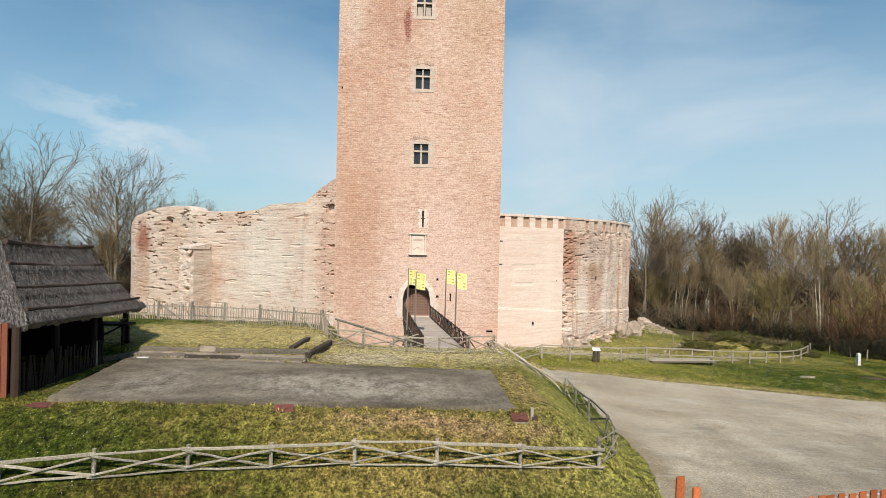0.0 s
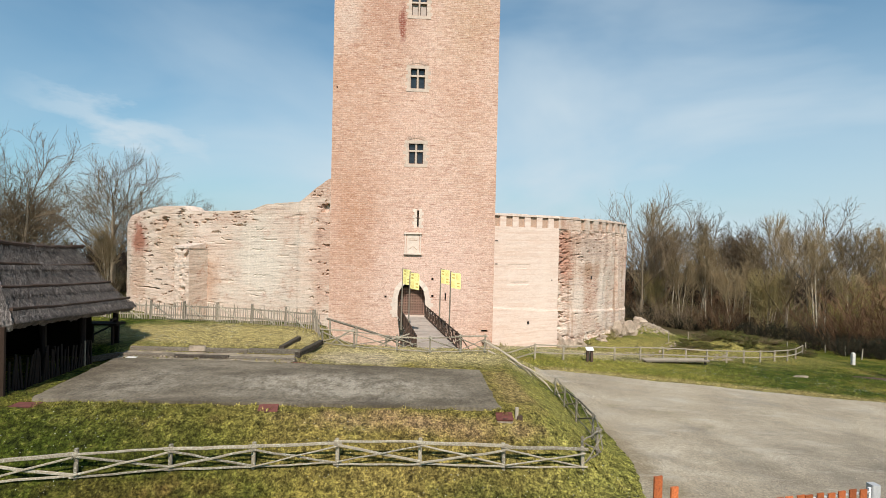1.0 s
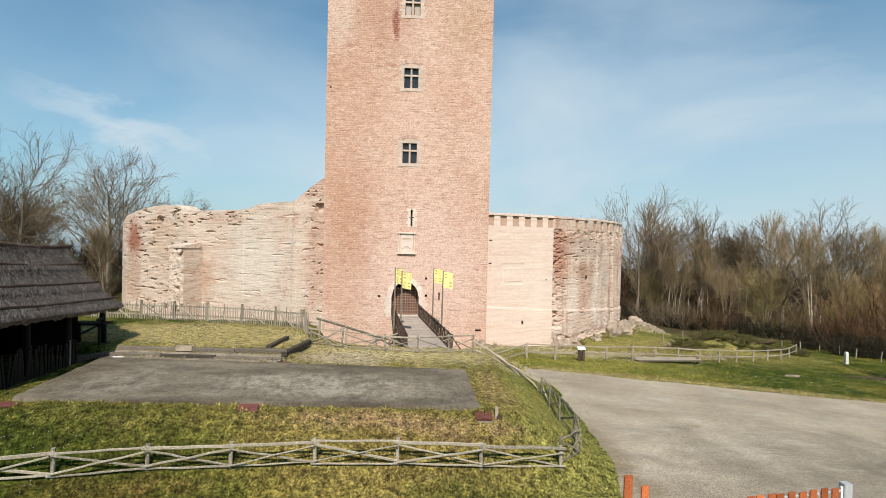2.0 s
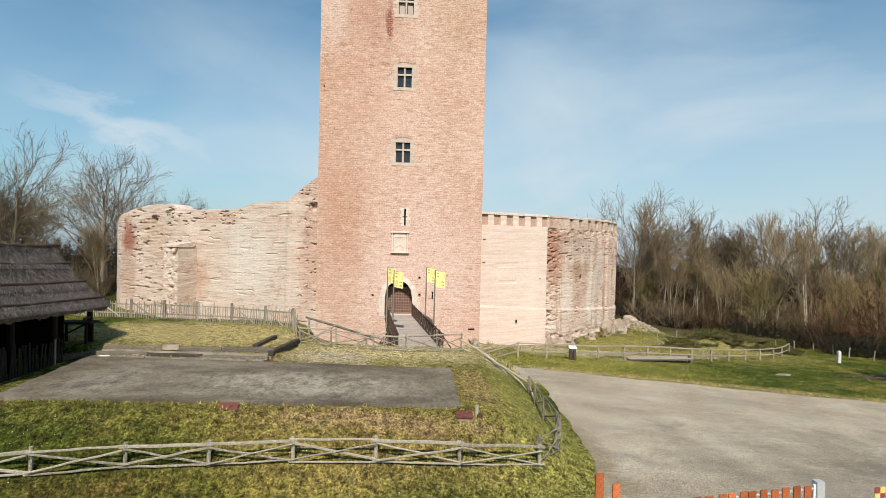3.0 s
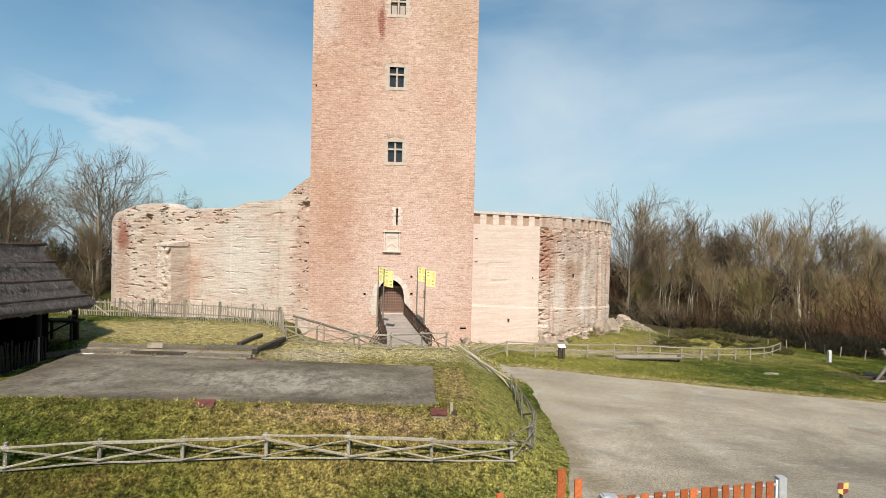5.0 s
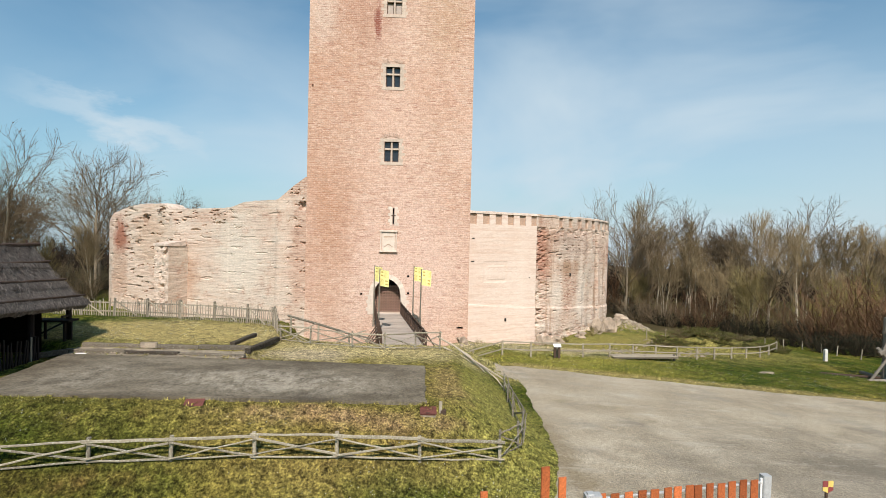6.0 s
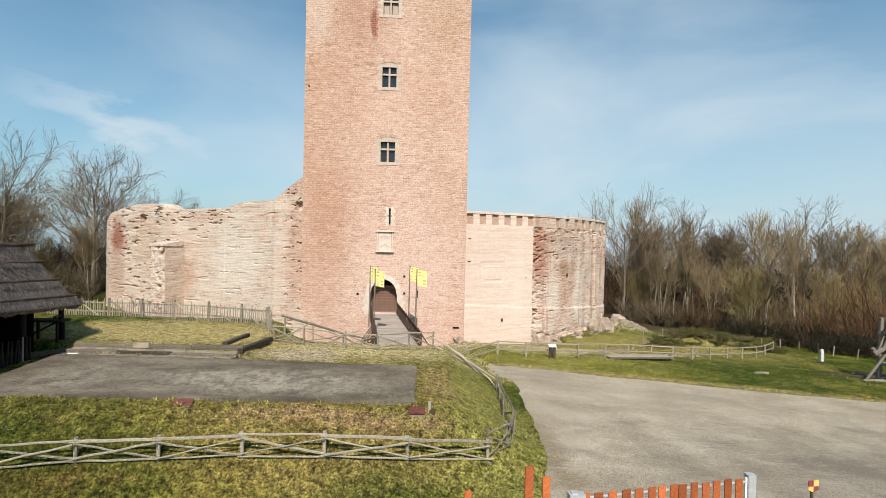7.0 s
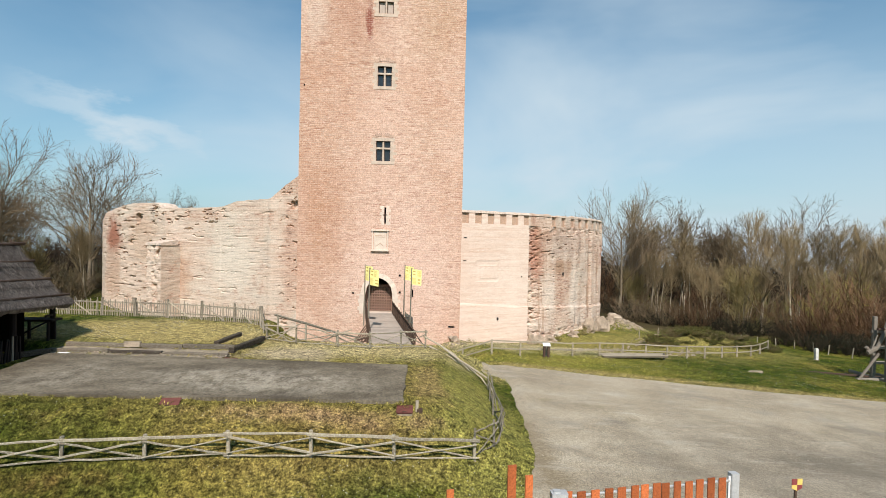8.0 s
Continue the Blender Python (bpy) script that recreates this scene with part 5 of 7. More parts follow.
# ---- cross-braced paddock fence round the mound ----
def braced_fence(label, posts, height, kinds, mat=None, skip=(), thin=1.0):
    """Posts at (x, y), rails above and below, and a pair of crossed poles in each bay."""
    mat = mat or M_OLDWOOD
    x0, y0 = posts[0]
    t = thing("fence", (x0, y0, ground_z(x0, y0)), label, "fence", "braced fences")
    o = Vector((x0, y0, ground_z(x0, y0)))
    base = [Vector((x, y, ground_z(x, y))) - o for x, y in posts]
    tops = []
    for i, b in enumerate(base):
        h = height * rng.uniform(0.92, 1.06)
        lean = Vector((rng.uniform(-0.03, 0.03), rng.uniform(-0.04, 0.04), 0))
        Mesh().beam(b - Vector((0, 0, 0.25)), b + Vector((0, 0, h + 0.06)) + lean, 0.105 * thin, 0.10 * thin, 0.25, up=(0, 1, 0), segs=3, wob=0.008).out("post", mat, t)
        tops.append((b, h))
    for i, ((a, ha), (b, hb)) in enumerate(zip(tops, tops[1:])):
        if i in skip:
            continue
        d = (b - a).normalized()
        n = Vector((d.y, -d.x, 0)) * 0.075
        j = lambda s=0.03: Vector((0, 0, rng.uniform(-s, s)))
        e = d * 0.1
        Mesh().beam(a + n + Vector((0, 0, ha * 0.97)) - e + j(), b + n + Vector((0, 0, hb * 0.97)) + e + j(), 0.05 * thin, rng.uniform(0.05, 0.105) * thin, 0.25, segs=5, wob=0.012).out("top_rail", mat, t)
        if "b" in kinds:
            Mesh().beam(a + n + Vector((0, 0, ha * 0.12)) - e + j(), b + n + Vector((0, 0, hb * 0.12)) + e + j(), 0.05 * thin, rng.uniform(0.035, 0.07) * thin, 0.25, segs=5, wob=0.012).out("bottom_rail", mat, t)
        if "x" in kinds:
            Mesh().beam(a + n * 1.1 + Vector((0, 0, ha * 0.86)), b + n * 1.1 + Vector((0, 0, hb * 0.18)) + j(), 0.045 * thin, rng.uniform(0.04, 0.085) * thin, 0.25, segs=4, wob=0.014).out("brace", mat, t)
            Mesh().beam(a + n * 1.9 + Vector((0, 0, ha * 0.2)) + j(), b + n * 1.9 + Vector((0, 0, hb * 0.86)), 0.045 * thin, rng.uniform(0.035, 0.065) * thin, 0.25, segs=4, wob=0.014).out("brace", mat, t)
    return t


FRONT = [(-15.4, 12.0), (-13.4, 12.2), (-11.4, 12.4), (-9.5, 12.6), (-7.52, 12.78), (-5.47, 12.97), (-3.58, 13.13), (-1.58, 13.32), (0.46, 13.5), (2.62, 13.66), (4.83, 14.07)]
braced_fence("lichen-grey pole fence with crossed braces along the bank", FRONT, 0.60, "bx", thin=0.88)
SIDE = [(4.83, 14.17), (5.46, 14.75), (5.98, 16.75), (6.0, 18.45), (6.22, 20.7), (6.5, 23.1)]
braced_fence("grey pole fence curving up beside the gravel forecourt", SIDE, 0.74, "bx", M_SIDEWOOD, thin=0.66)
BACK = [(-4.36, 27.0), (-2.7, 26.1), (-0.55, 25.55), (1.0, 25.35), (2.5, 25.75), (3.7, 25.9)]
braced_fence("leaning grey pole fence above the castle ditch", BACK, 0.80, "bx", thin=0.8)


# ---- picket fence behind the lawn ----
def picket_fence(label, posts, height, step):
    x0, y0 = posts[0]
    o = Vector((x0, y0, ground_z(x0, y0)))
    t = thing("picket_fence", o, label, "fence")
    base = [Vector((x, y, ground_z(x, y))) - o for x, y in posts]
    data = [Mesh().beam((0, 0, 0), (0, 0, height * k), 0.058, 0.035, 0.3, segs=3, wob=0.012, taper=0.8).data("picket", M_PICKET) for k in (0.82, 0.92, 1.0, 1.1)]
    for a, b in zip(base, base[1:]):
        d = b - a
        n = Vector((d.y, -d.x, 0)).normalized()
        Mesh().beam(a - Vector((0, 0, 0.2)), a + Vector((0, 0, height * 1.08)), 0.11, 0.10, 0.2).out("post", M_SIDEWOOD, t)
        for k in (0.28, 0.8):
            Mesh().beam(a + Vector((0, 0, height * k)) - n * 0.02, b + Vector((0, 0, height * k + rng.uniform(-0.03, 0.03))) - n * 0.02, 0.045, 0.08, 0.2, segs=3, wob=0.01).out("rail", M_PICKET, t)
        Mesh().beam(a + n * 0.06 + Vector((0, 0, height * 0.92)) + d * 0.04, a + n * 0.14 + d * 0.72 + Vector((0, 0, 0.06)), 0.04, 0.07, 0.25).out("strut", M_PALESTRUT if rng.random() < 0.6 else M_PICKET, t)
        m = int(d.length / step)
        for i in range(m):
            p = a.lerp(b, (i + 0.5) / m) + n * 0.05
            gz = ground_z(p.x + o.x, p.y + o.y) - o.z
            ob = share("picket", rng.choice(data), t, (p.x, p.y, gz - 0.03), (rng.uniform(-3, 3), rng.uniform(-3.5, 3.5), math.degrees(math.atan2(d.y, d.x)) + rng.uniform(-10, 10)))
    return t


picket_fence("weathered grey picket fence behind the dry lawn", [(-24.5, 31.2), (-21.5, 31.1), (-18.7, 30.95), (-16.5, 30.8), (-14.6, 30.7), (-12.7, 30.55), (-10.8, 30.3), (-8.8, 30.05), (-6.8, 29.45), (-5.1, 28.6), (-4.5, 27.1)], 0.98, 0.135)


# ---- sleepers holding the lawn ----
def sleeper(p, q, w, h, label, mat):
    a, b = Vector(p), Vector(q)
    t = thing("railway_sleeper", a, label, "sleeper", "sleepers")
    Mesh().beam((0, 0, 0), b - a, w, h, 0.12, segs=4, wob=0.008).out("timber", mat, t)


for k, (y, z, dx) in enumerate(((22.05, -0.245, 0.0), (22.66, -0.06, 0.3))):
    x = -11.75 + dx
    while x < -4.9 + dx * 0.3:
        l = rng.uniform(2.0, 2.6)
        e = min(x + l, -4.55 + dx * 0.2)
        zz = z - 0.016 * (x + 8) - rng.uniform(0.0, 0.07)
        sleeper((x, y + rng.uniform(-0.04, 0.04), zz), (e - 0.03, y + rng.uniform(-0.04, 0.04), zz - 0.016 * (e - x)), 0.2, 0.2, "half-sunk bleached sleeper edging the lawn" if k == 0 else "dark mossy sleeper edging the lawn", M_PALESLEEPER if rng.random() < 0.55 else M_SLEEPER)
        x = e
# fill of gravel between the two rows
gv = Mesh()
xs = ticks([(-11.6, -4.7, 0.5)])
vs = []
for x in xs:
    z = -0.016 * (x + 8)
    vs += [(x, 21.25, terrace(x, 21.25) + 0.05), (x, 21.92, -0.29 + z), (x, 22.2, -0.235 + z + 0.03 * fbm(x * 2.0, 1.0)), (x, 22.6, -0.17 + z + 0.03 * fbm(x * 2.0, 4.0))]
gv.add(vs, [(i * 4 + j, i * 4 + 4 + j, i * 4 + 5 + j, i * 4 + j + 1) for i in range(len(xs) - 1) for j in range(3)])
tagged(gv.out("gravel_strip", M_GRIT, smooth=False), "grey gravel strip between slab and sleepers", "gravel", kind="structure")
sleeper((-4.62, 22.5, -0.22), (-4.28, 26.0, -0.36), 0.24, 0.24, "long dark tarred sleeper beside the lawn steps", M_SLEEPER)
sleeper((-5.35, 22.75, -0.0), (-5.2, 25.4, -0.08), 0.22, 0.22, "dark tarred sleeper beside the lawn steps", M_SLEEPER)
sleeper((-12.1, 20.0, -0.02), (-11.5, 21.6, -0.12), 0.22, 0.2, "short dark sleeper lying by the hut", M_SLEEPER)


# ---- floor lamps' rusty lids and small things round the slab ----
def lid(x, y, w, d, tilt, label, post=False):
    t = thing("metal_hatch", (x, y, ground_z(x, y) - 0.035), label, "hatch", "rusty hatches", rz=rng.uniform(-6, 6))
    Mesh().block(-w / 2, w / 2, -d / 2, d / 2, -0.12, 0.02, 0.02).out("box", M_RUST, t)
    lidm = Mesh().block(-w / 2 - 0.03, w / 2 + 0.03, -d / 2 - 0.03, d / 2 + 0.03, 0.0, 0.025, 0.02).out("lid", M_RUST, t)
    lidm.location, lidm.rotation_euler = (0, 0, 0.05), (radians(tilt), 0, 0)
    Mesh().beam((-0.06, -d / 2 - 0.03, 0.06), (0.06, -d / 2 - 0.03, 0.06), 0.02, 0.02).out("grip", M_IRON, t)
    Mesh().block(-w / 2 - 0.02, w / 2 + 0.02, -d / 2 - 0.02, d / 2 + 0.03, -0.2, -0.03, 0.04).out("kerb", M_GRIT, t)


lid(-9.95, 14.62, 0.56, 0.34, 0, "flat rust-red metal hatch in the grass")
lid(-3.68, 14.72, 0.46, 0.36, 22, "tilted rust-red metal hatch by the slab")
lid(2.86, 15.1, 0.42, 0.34, 14, "rust-red metal hatch at the slab's corner")
lid(2.45, 21.15, 0.55, 0.3, 0, "flat rusty hatch at the slab's far corner")
lid(-4.35, 21.5, 0.5, 0.25, 0, "flat rusty hatch beside the sleepers")
t = thing("marker_post", (3.22, 15.12, ground_z(3.22, 15.12)), "short pale marker post with dark foot", "post")
Mesh().beam((0, 0, -0.1), (0, 0, 0.3), 0.09, 0.09, 0.2).out("shaft", M_PICKET, t)
Mesh().block(0.0, 0.16, -0.08, 0.08, -0.1, 0.06).out("foot", M_DARKWOOD, t)
t = thing("paper_scrap", (-10.75, 21.35, ground_z(-10.75, 21.35) + 0.07), "crumpled white sheet lying on the gravel", "litter")
me = Mesh()
me.add([(x * 0.05, y * 0.05, 0.02 * fbm(x, y, 4.0) + 0.02) for y in range(-2, 3) for x in range(-4, 5)], [(j * 9 + i, j * 9 + i + 1, j * 9 + i + 10, j * 9 + i + 9) for j in range(4) for i in range(8)])
me.out("sheet", M_WHITE, t, smooth=True)


t = thing("stone_block", (-8.75, 22.6, 0.0), "small pale block lying on the upper sleepers", "stone")
Mesh().block(-0.34, 0.34, -0.1, 0.1, -0.12, 0.09, 0.05).out("block", M_ROCK, t)


# ---- thatched hut ----
def hut():
    h = thing("thatched_hut", (-13.4, 19.5, 0.0), "timber hut, near-black for shade, with sagging grey reed thatch", "hut")
    o = Vector((-13.4, 19.5, 0.0))
    eave0, eave1 = Vector((-10.95, 15.5, 2.08)), Vector((-12.1, 24.0, 1.48))
    ridge0, ridge1 = Vector((-14.1, 18.7, 4.22)), Vector((-15.0, 24.75, 3.98))
    west0, west1 = Vector((-17.4, 16.6, 2.2)), Vector((-18.4, 25.0, 1.7))
    front = Vector((-14.0, 14.3, 2.25))

    def patch(name, a, b, c, d, nu, nv, sag, label=""):
        """Thatch between the eave a-b and the ridge d-c, in a grid with shaggy relief and thickness."""
        me = Mesh()
        vs = []
        nrm = (b - a).cross(d - a).normalized()
        for j in range(nv + 1):
            v = j / nv
            for i in range(nu + 1):
                u = i / nu
                p = (a * (1 - u) + b * u) * (1 - v) + (d * (1 - u) + c * u) * v
                bend = -sag * math.sin(math.pi * v) - 0.10 * math.sin(math.pi * u) * v
                # each course of reed laps over the one below
                lap = 0.05 * (1 - (v * 3.0) % 1.0)
                p = p + nrm * (bend * 0.6 + lap + 0.035 * fbm(u * 34, v * 3.0, 1.0) + 0.03 * fbm(u * 8, v * 9, 6.0))
                if j == 0:
                    p = p + Vector((0, 0, 0.10 * fbm(u * 26, 3.0) - 0.05))
                vs.append(p - o)
        k = len(vs)
        vs += [Vector(p) - nrm * 0.2 for p in vs]
        w = nu + 1
        fs = [(j * w + i, j * w + i + 1, (j + 1) * w + i + 1, (j + 1) * w + i) for j in range(nv) for i in range(nu)]
        fs += [tuple(x + k for x in reversed(f)) for f in fs]
        rim = list(range(w)) + [j * w + nu for j in range(1, nv + 1)] + [nv * w + i for i in range(nu - 1, -1, -1)] + [j * w for j in range(nv - 1, 0, -1)]
        fs += [(rim[i], rim[i] + k, rim[(i + 1) % len(rim)] + k, rim[(i + 1) % len(rim)]) for i in range(len(rim))]
        return me.add(vs, fs).out(name, M_THATCH, h, label=label)

    main = patch("roof_slope", eave0, eave1, ridge1, ridge0, 110, 48, 0.28)
    patch("roof_slope", west1, west0, ridge0, ridge1, 60, 24, 0.2)
    patch("front_hip", front, eave0, ridge0 + Vector((0.02, 0, 0)), ridge0 - Vector((0.02, 0, 0)), 40, 30, 0.2)
    patch("front_hip", west0, front, ridge0 + Vector((0.02, 0, 0)), ridge0 - Vector((0.02, 0, 0)), 40, 20, 0.2)
    # loose reed ends hanging over the eaves and lying on the slope
    reeds = Mesh()
    nrm = (eave1 - eave0).cross(ridge0 - eave0).normalized()
    for _ in range(17000):
        u, v = rng.random(), rng.choice((0.0, rng.random(), rng.random(), 0.34, 0.67))
        p = (eave0 * (1 - u) + eave1 * u) * (1 - v) + (ridge0 * (1 - u) + ridge1 * u) * v
        p = p + nrm * (-0.17 * math.sin(math.pi * v) + 0.085 + rng.uniform(0.0, 0.05))
        dn = ((eave0 * (1 - u) + eave1 * u) - (ridge0 * (1 - u) + ridge1 * u)).normalized()
        dn = (dn + Vector((rng.uniform(-0.10, 0.10), rng.uniform(-0.34, 0.02), 0)) + nrm * rng.uniform(-0.05, 0.03)).normalized()
        l = rng.uniform(0.15, 0.42)
        s = dn.cross(nrm).normalized() * rng.uniform(0.004, 0.010)
        a = p - dn * l * 0.6 - o
        b = p + dn * l * 0.4 - o
        reeds.add([a - s, a + s, b + s * 0.4, b - s * 0.4], [(0, 1, 2, 3)])
    # shaggy reed on the front hip
    for p0, p1 in ((front, eave0), (west0, front)):
        hn = (p1 - p0).cross(ridge0 - p0).normalized()
        for _ in range(4500):
            u, v = rng.random(), 1 - math.sqrt(rng.random())
            base = p0.lerp(p1, u)
            p = base.lerp(ridge0, v) + hn * (-0.12 * math.sin(math.pi * v) + 0.08 + rng.uniform(0, 0.05))
            dn = ((base - ridge0).normalized() + Vector((rng.uniform(-0.14, 0.14), rng.uniform(-0.14, 0.14), 0))).normalized()
            l, s = rng.uniform(0.15, 0.45), dn.cross(hn).normalized() * rng.uniform(0.004, 0.011)
            a, b = p - dn * l * 0.6 - o, p + dn * l * 0.4 - o
            reeds.add([a - s, a + s, b + s * 0.4, b - s * 0.4], [(0, 1, 2, 3)])
    reeds.out("loose_reed", M_THATCH, h)
    # poles pinning the courses, and the ridge log
    for v, r, over in ((0.13, 0.05, 0.25), (0.43, 0.055, 0.2), (0.73, 0.06, 0.15), (1.0, 0.085, 0.35)):
        a = eave0.lerp(ridge0, v) + nrm * (0.14 - 0.17 * math.sin(math.pi * v))
        b = eave1.lerp(ridge1, v) + nrm * (0.14 - 0.17 * math.sin(math.pi * v))
        d = (b - a).normalized()
        n = 12
        pts = [a.lerp(b, i / n) + Vector((0, 0, -0.13 * math.sin(math.pi * i / n) * v + rng.uniform(-0.02, 0.02))) - o for i in range(n + 1)]
        pts[-1] = pts[-1] + d * over
        Mesh().tube(pts, [r * rng.uniform(0.8, 1.2) for _ in pts], 7).out("ridge_log" if v == 1.0 else "thatch_pole", M_DARKWOOD, h)
    stub = ridge1 - o
    Mesh().tube([stub + Vector((0.1, -0.5, 0.0)), stub + Vector((0.05, -0.45, 0.28))], [0.05, 0.04], 6).out("ridge_peg", M_DARKWOOD, h)
    # rafters' pale ends under the eaves
    for u in (0.07, 0.42, 0.74):
        p = eave0.lerp(eave1, u) + Vector((0.02, 0, 0.03)) - o
        d = (eave1 - eave0).normalized()
        Mesh().beam(p - d * 0.42, p + d * 0.42, 0.05, 0.05, 0.2).out("pale_batten", M_PICKET, h)
    # posts and walls, near-black for the shade under the thatch except the front post
    for x, y, top in ((-11.2, 15.4, 2.0), (-12.1, 18.4, 1.9), (-12.3, 20.8, 1.6), (-12.4, 23.2, 1.62), (-17.2, 16.8, 2.2), (-18.0, 24.5, 1.9), (-15.0, 24.6, 3.4)):
        z0 = ground_z(x, y)
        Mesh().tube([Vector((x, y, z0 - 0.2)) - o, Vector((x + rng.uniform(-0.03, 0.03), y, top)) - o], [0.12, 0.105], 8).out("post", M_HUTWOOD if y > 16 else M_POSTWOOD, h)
    # most palings take the shade-coloured timber, a few stay pale
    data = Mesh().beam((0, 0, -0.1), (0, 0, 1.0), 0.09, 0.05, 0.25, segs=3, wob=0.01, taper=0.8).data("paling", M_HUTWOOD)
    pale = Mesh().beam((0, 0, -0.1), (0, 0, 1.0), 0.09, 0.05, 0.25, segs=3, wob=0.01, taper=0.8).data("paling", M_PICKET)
    y = 15.75
    while y < 20.4:
        x = -11.2 - 0.11 * (y - 15.5)
        k = 1.0 if y < 18.5 else 0.85
        share("paling", pale if rng.random() < 0.07 else data, h, Vector((x, y, ground_z(x, y))) - o, (rng.uniform(-6, 6), rng.uniform(-5, 5), 90 + rng.uniform(-10, 10)), (1, 1, k * rng.uniform(0.9, 1.1)))
        y += 0.15
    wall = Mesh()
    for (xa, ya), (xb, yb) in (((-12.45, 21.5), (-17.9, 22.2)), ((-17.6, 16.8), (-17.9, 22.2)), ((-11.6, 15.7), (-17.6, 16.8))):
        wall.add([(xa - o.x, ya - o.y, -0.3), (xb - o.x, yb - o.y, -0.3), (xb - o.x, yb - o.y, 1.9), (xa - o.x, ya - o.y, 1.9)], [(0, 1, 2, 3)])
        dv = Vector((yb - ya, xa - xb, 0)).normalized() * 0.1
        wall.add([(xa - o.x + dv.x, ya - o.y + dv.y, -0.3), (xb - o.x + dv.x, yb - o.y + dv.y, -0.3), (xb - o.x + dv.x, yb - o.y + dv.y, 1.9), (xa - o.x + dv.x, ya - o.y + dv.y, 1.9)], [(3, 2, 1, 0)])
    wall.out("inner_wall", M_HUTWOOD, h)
    # red boards by the front post
    for i in range(3):
        x = -11.35 - i * 0.17
        Mesh().beam((x - o.x, 15.2 - o.y, 0.05), (x - o.x, 15.22 - o.y, 2.15 - 0.05 * i), 0.155, 0.035, 0.1).out("red_board", M_REDPOST, h, label="red-stained upright board")
    # brace of the open rear bay
    Mesh().beam((-12.4 - o.x, 23.2 - o.y, 1.1), (-12.1 - o.x, 22.3 - o.y, 1.15), 0.09, 0.09).out("tie_beam", M_HUTWOOD, h)
    return h


hut()
# the table carries the eaves' shade in its colour too
t = thing("bench", (-12.75, 22.9, ground_z(-12.75, 22.9)), "plank table with slanted legs, near-black for shade under the eaves", "table")
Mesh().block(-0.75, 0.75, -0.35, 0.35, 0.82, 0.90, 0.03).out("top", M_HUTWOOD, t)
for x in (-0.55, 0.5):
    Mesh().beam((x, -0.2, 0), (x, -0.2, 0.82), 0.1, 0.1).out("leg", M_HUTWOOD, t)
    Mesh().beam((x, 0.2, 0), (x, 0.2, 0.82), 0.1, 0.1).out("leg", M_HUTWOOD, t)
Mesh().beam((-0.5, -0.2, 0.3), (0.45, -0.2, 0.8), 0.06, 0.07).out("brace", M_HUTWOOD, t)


# ---- wooden bridge to the gateway ----
BR0, BR1 = Vector((1.82, 33.4, -2.38)), Vector((-0.08, 48.75, -2.30))
BW0, BW1 = 1.42, 1.2


def bridge_at(t, side=0.0):
    p = BR0.lerp(BR1, t)
    return p + Vector((side * (BW0 + (BW1 - BW0) * t), side * 0.12, 0))


def bridge():
    b = thing("bridge", BR0, "plank footbridge with dark lattice handrails to the gateway", "bridge")
    o = BR0
    n = 62
    for i in range(n):
        ta, tb = i / n, (i + 0.94) / n
        c0, c1 = bridge_at((ta + tb) / 2, -1) - o, bridge_at((ta + tb) / 2, 1) - o
        Mesh().beam(c0 + Vector((-0.05, 0, rng.uniform(-0.006, 0.006))), c1 + Vector((0.05, 0, rng.uniform(-0.006, 0.006))), 0.232, 0.06, 0.12).out("plank", M_PLANK, b)
    for s in (-0.8, 0.0, 0.8):
        Mesh().beam(bridge_at(0, s) - o - Vector((0, 0, 0.17)), bridge_at(1, s) - o - Vector((0, 0, 0.17)), 0.2, 0.28).out("girder", M_DARKWOOD, b)
    for t in (0.18, 0.42, 0.66):
        for s in (-0.85, 0.85):
            p = bridge_at(t, s)
            Mesh().beam(p - o - Vector((0, 0, 0.2)), Vector((p.x + s * 0.3, p.y, ground_z(p.x, p.y) - 0.3)) - o, 0.2, 0.2).out("trestle_leg", M_DARKWOOD, b)
    for side in (-1, 1):
        posts = [0.015 + 0.97 * i / 11 for i in range(12)]
        for i, t in enumerate(posts):
            p = bridge_at(t, side) - o
            Mesh().beam(p - Vector((0, 0, 0.25)), p + Vector((side * 0.04, 0, 1.13)), 0.10, 0.10, 0.2, up=(0, 1, 0)).out("rail_post", M_DARKWOOD, b)
            if i < 11:
                q = bridge_at(posts[i + 1], side) - o
                for za, zb in ((0.15, 1.0), (1.0, 0.15)):
                    Mesh().beam(p + Vector((0, 0, za)), q + Vector((0, 0, zb)), 0.035, 0.07).out("lattice", M_DARKWOOD, b)
                m = p.lerp(q, 0.5)
                for k in (0.25, 0.5, 0.75):
                    m = p.lerp(q, k)
                    Mesh().beam(m + Vector((0, 0, 0.1)), m + Vector((0, 0, 1.03)), 0.04, 0.05).out("baluster", M_DARKWOOD, b)
                for z in (0.12, 1.06):
                    Mesh().beam(p + Vector((0, 0, z)), q + Vector((0, 0, z)), 0.075, 0.085).out("handrail" if z > 1 else "foot_rail", M_DARKWOOD, b)
        # raking struts outside
        for t in ((0.02, 0.09, 0.16, 0.23, 0.30) if side < 0 else (0.03,)):
            p = bridge_at(t, side) - o
            q = Vector((p.x + side * 0.95, p.y - 0.1, -0.35))
            Mesh().beam(q, p + Vector((0, 0, 1.0)), 0.07, 0.08).out("raking_strut", M_DARKWOOD, b)
            Mesh().beam(q - Vector((0.0, 0, 0.02)), p + Vector((0, 0, -0.15)), 0.08, 0.09).out("outrigger", M_DARKWOOD, b)


bridge()


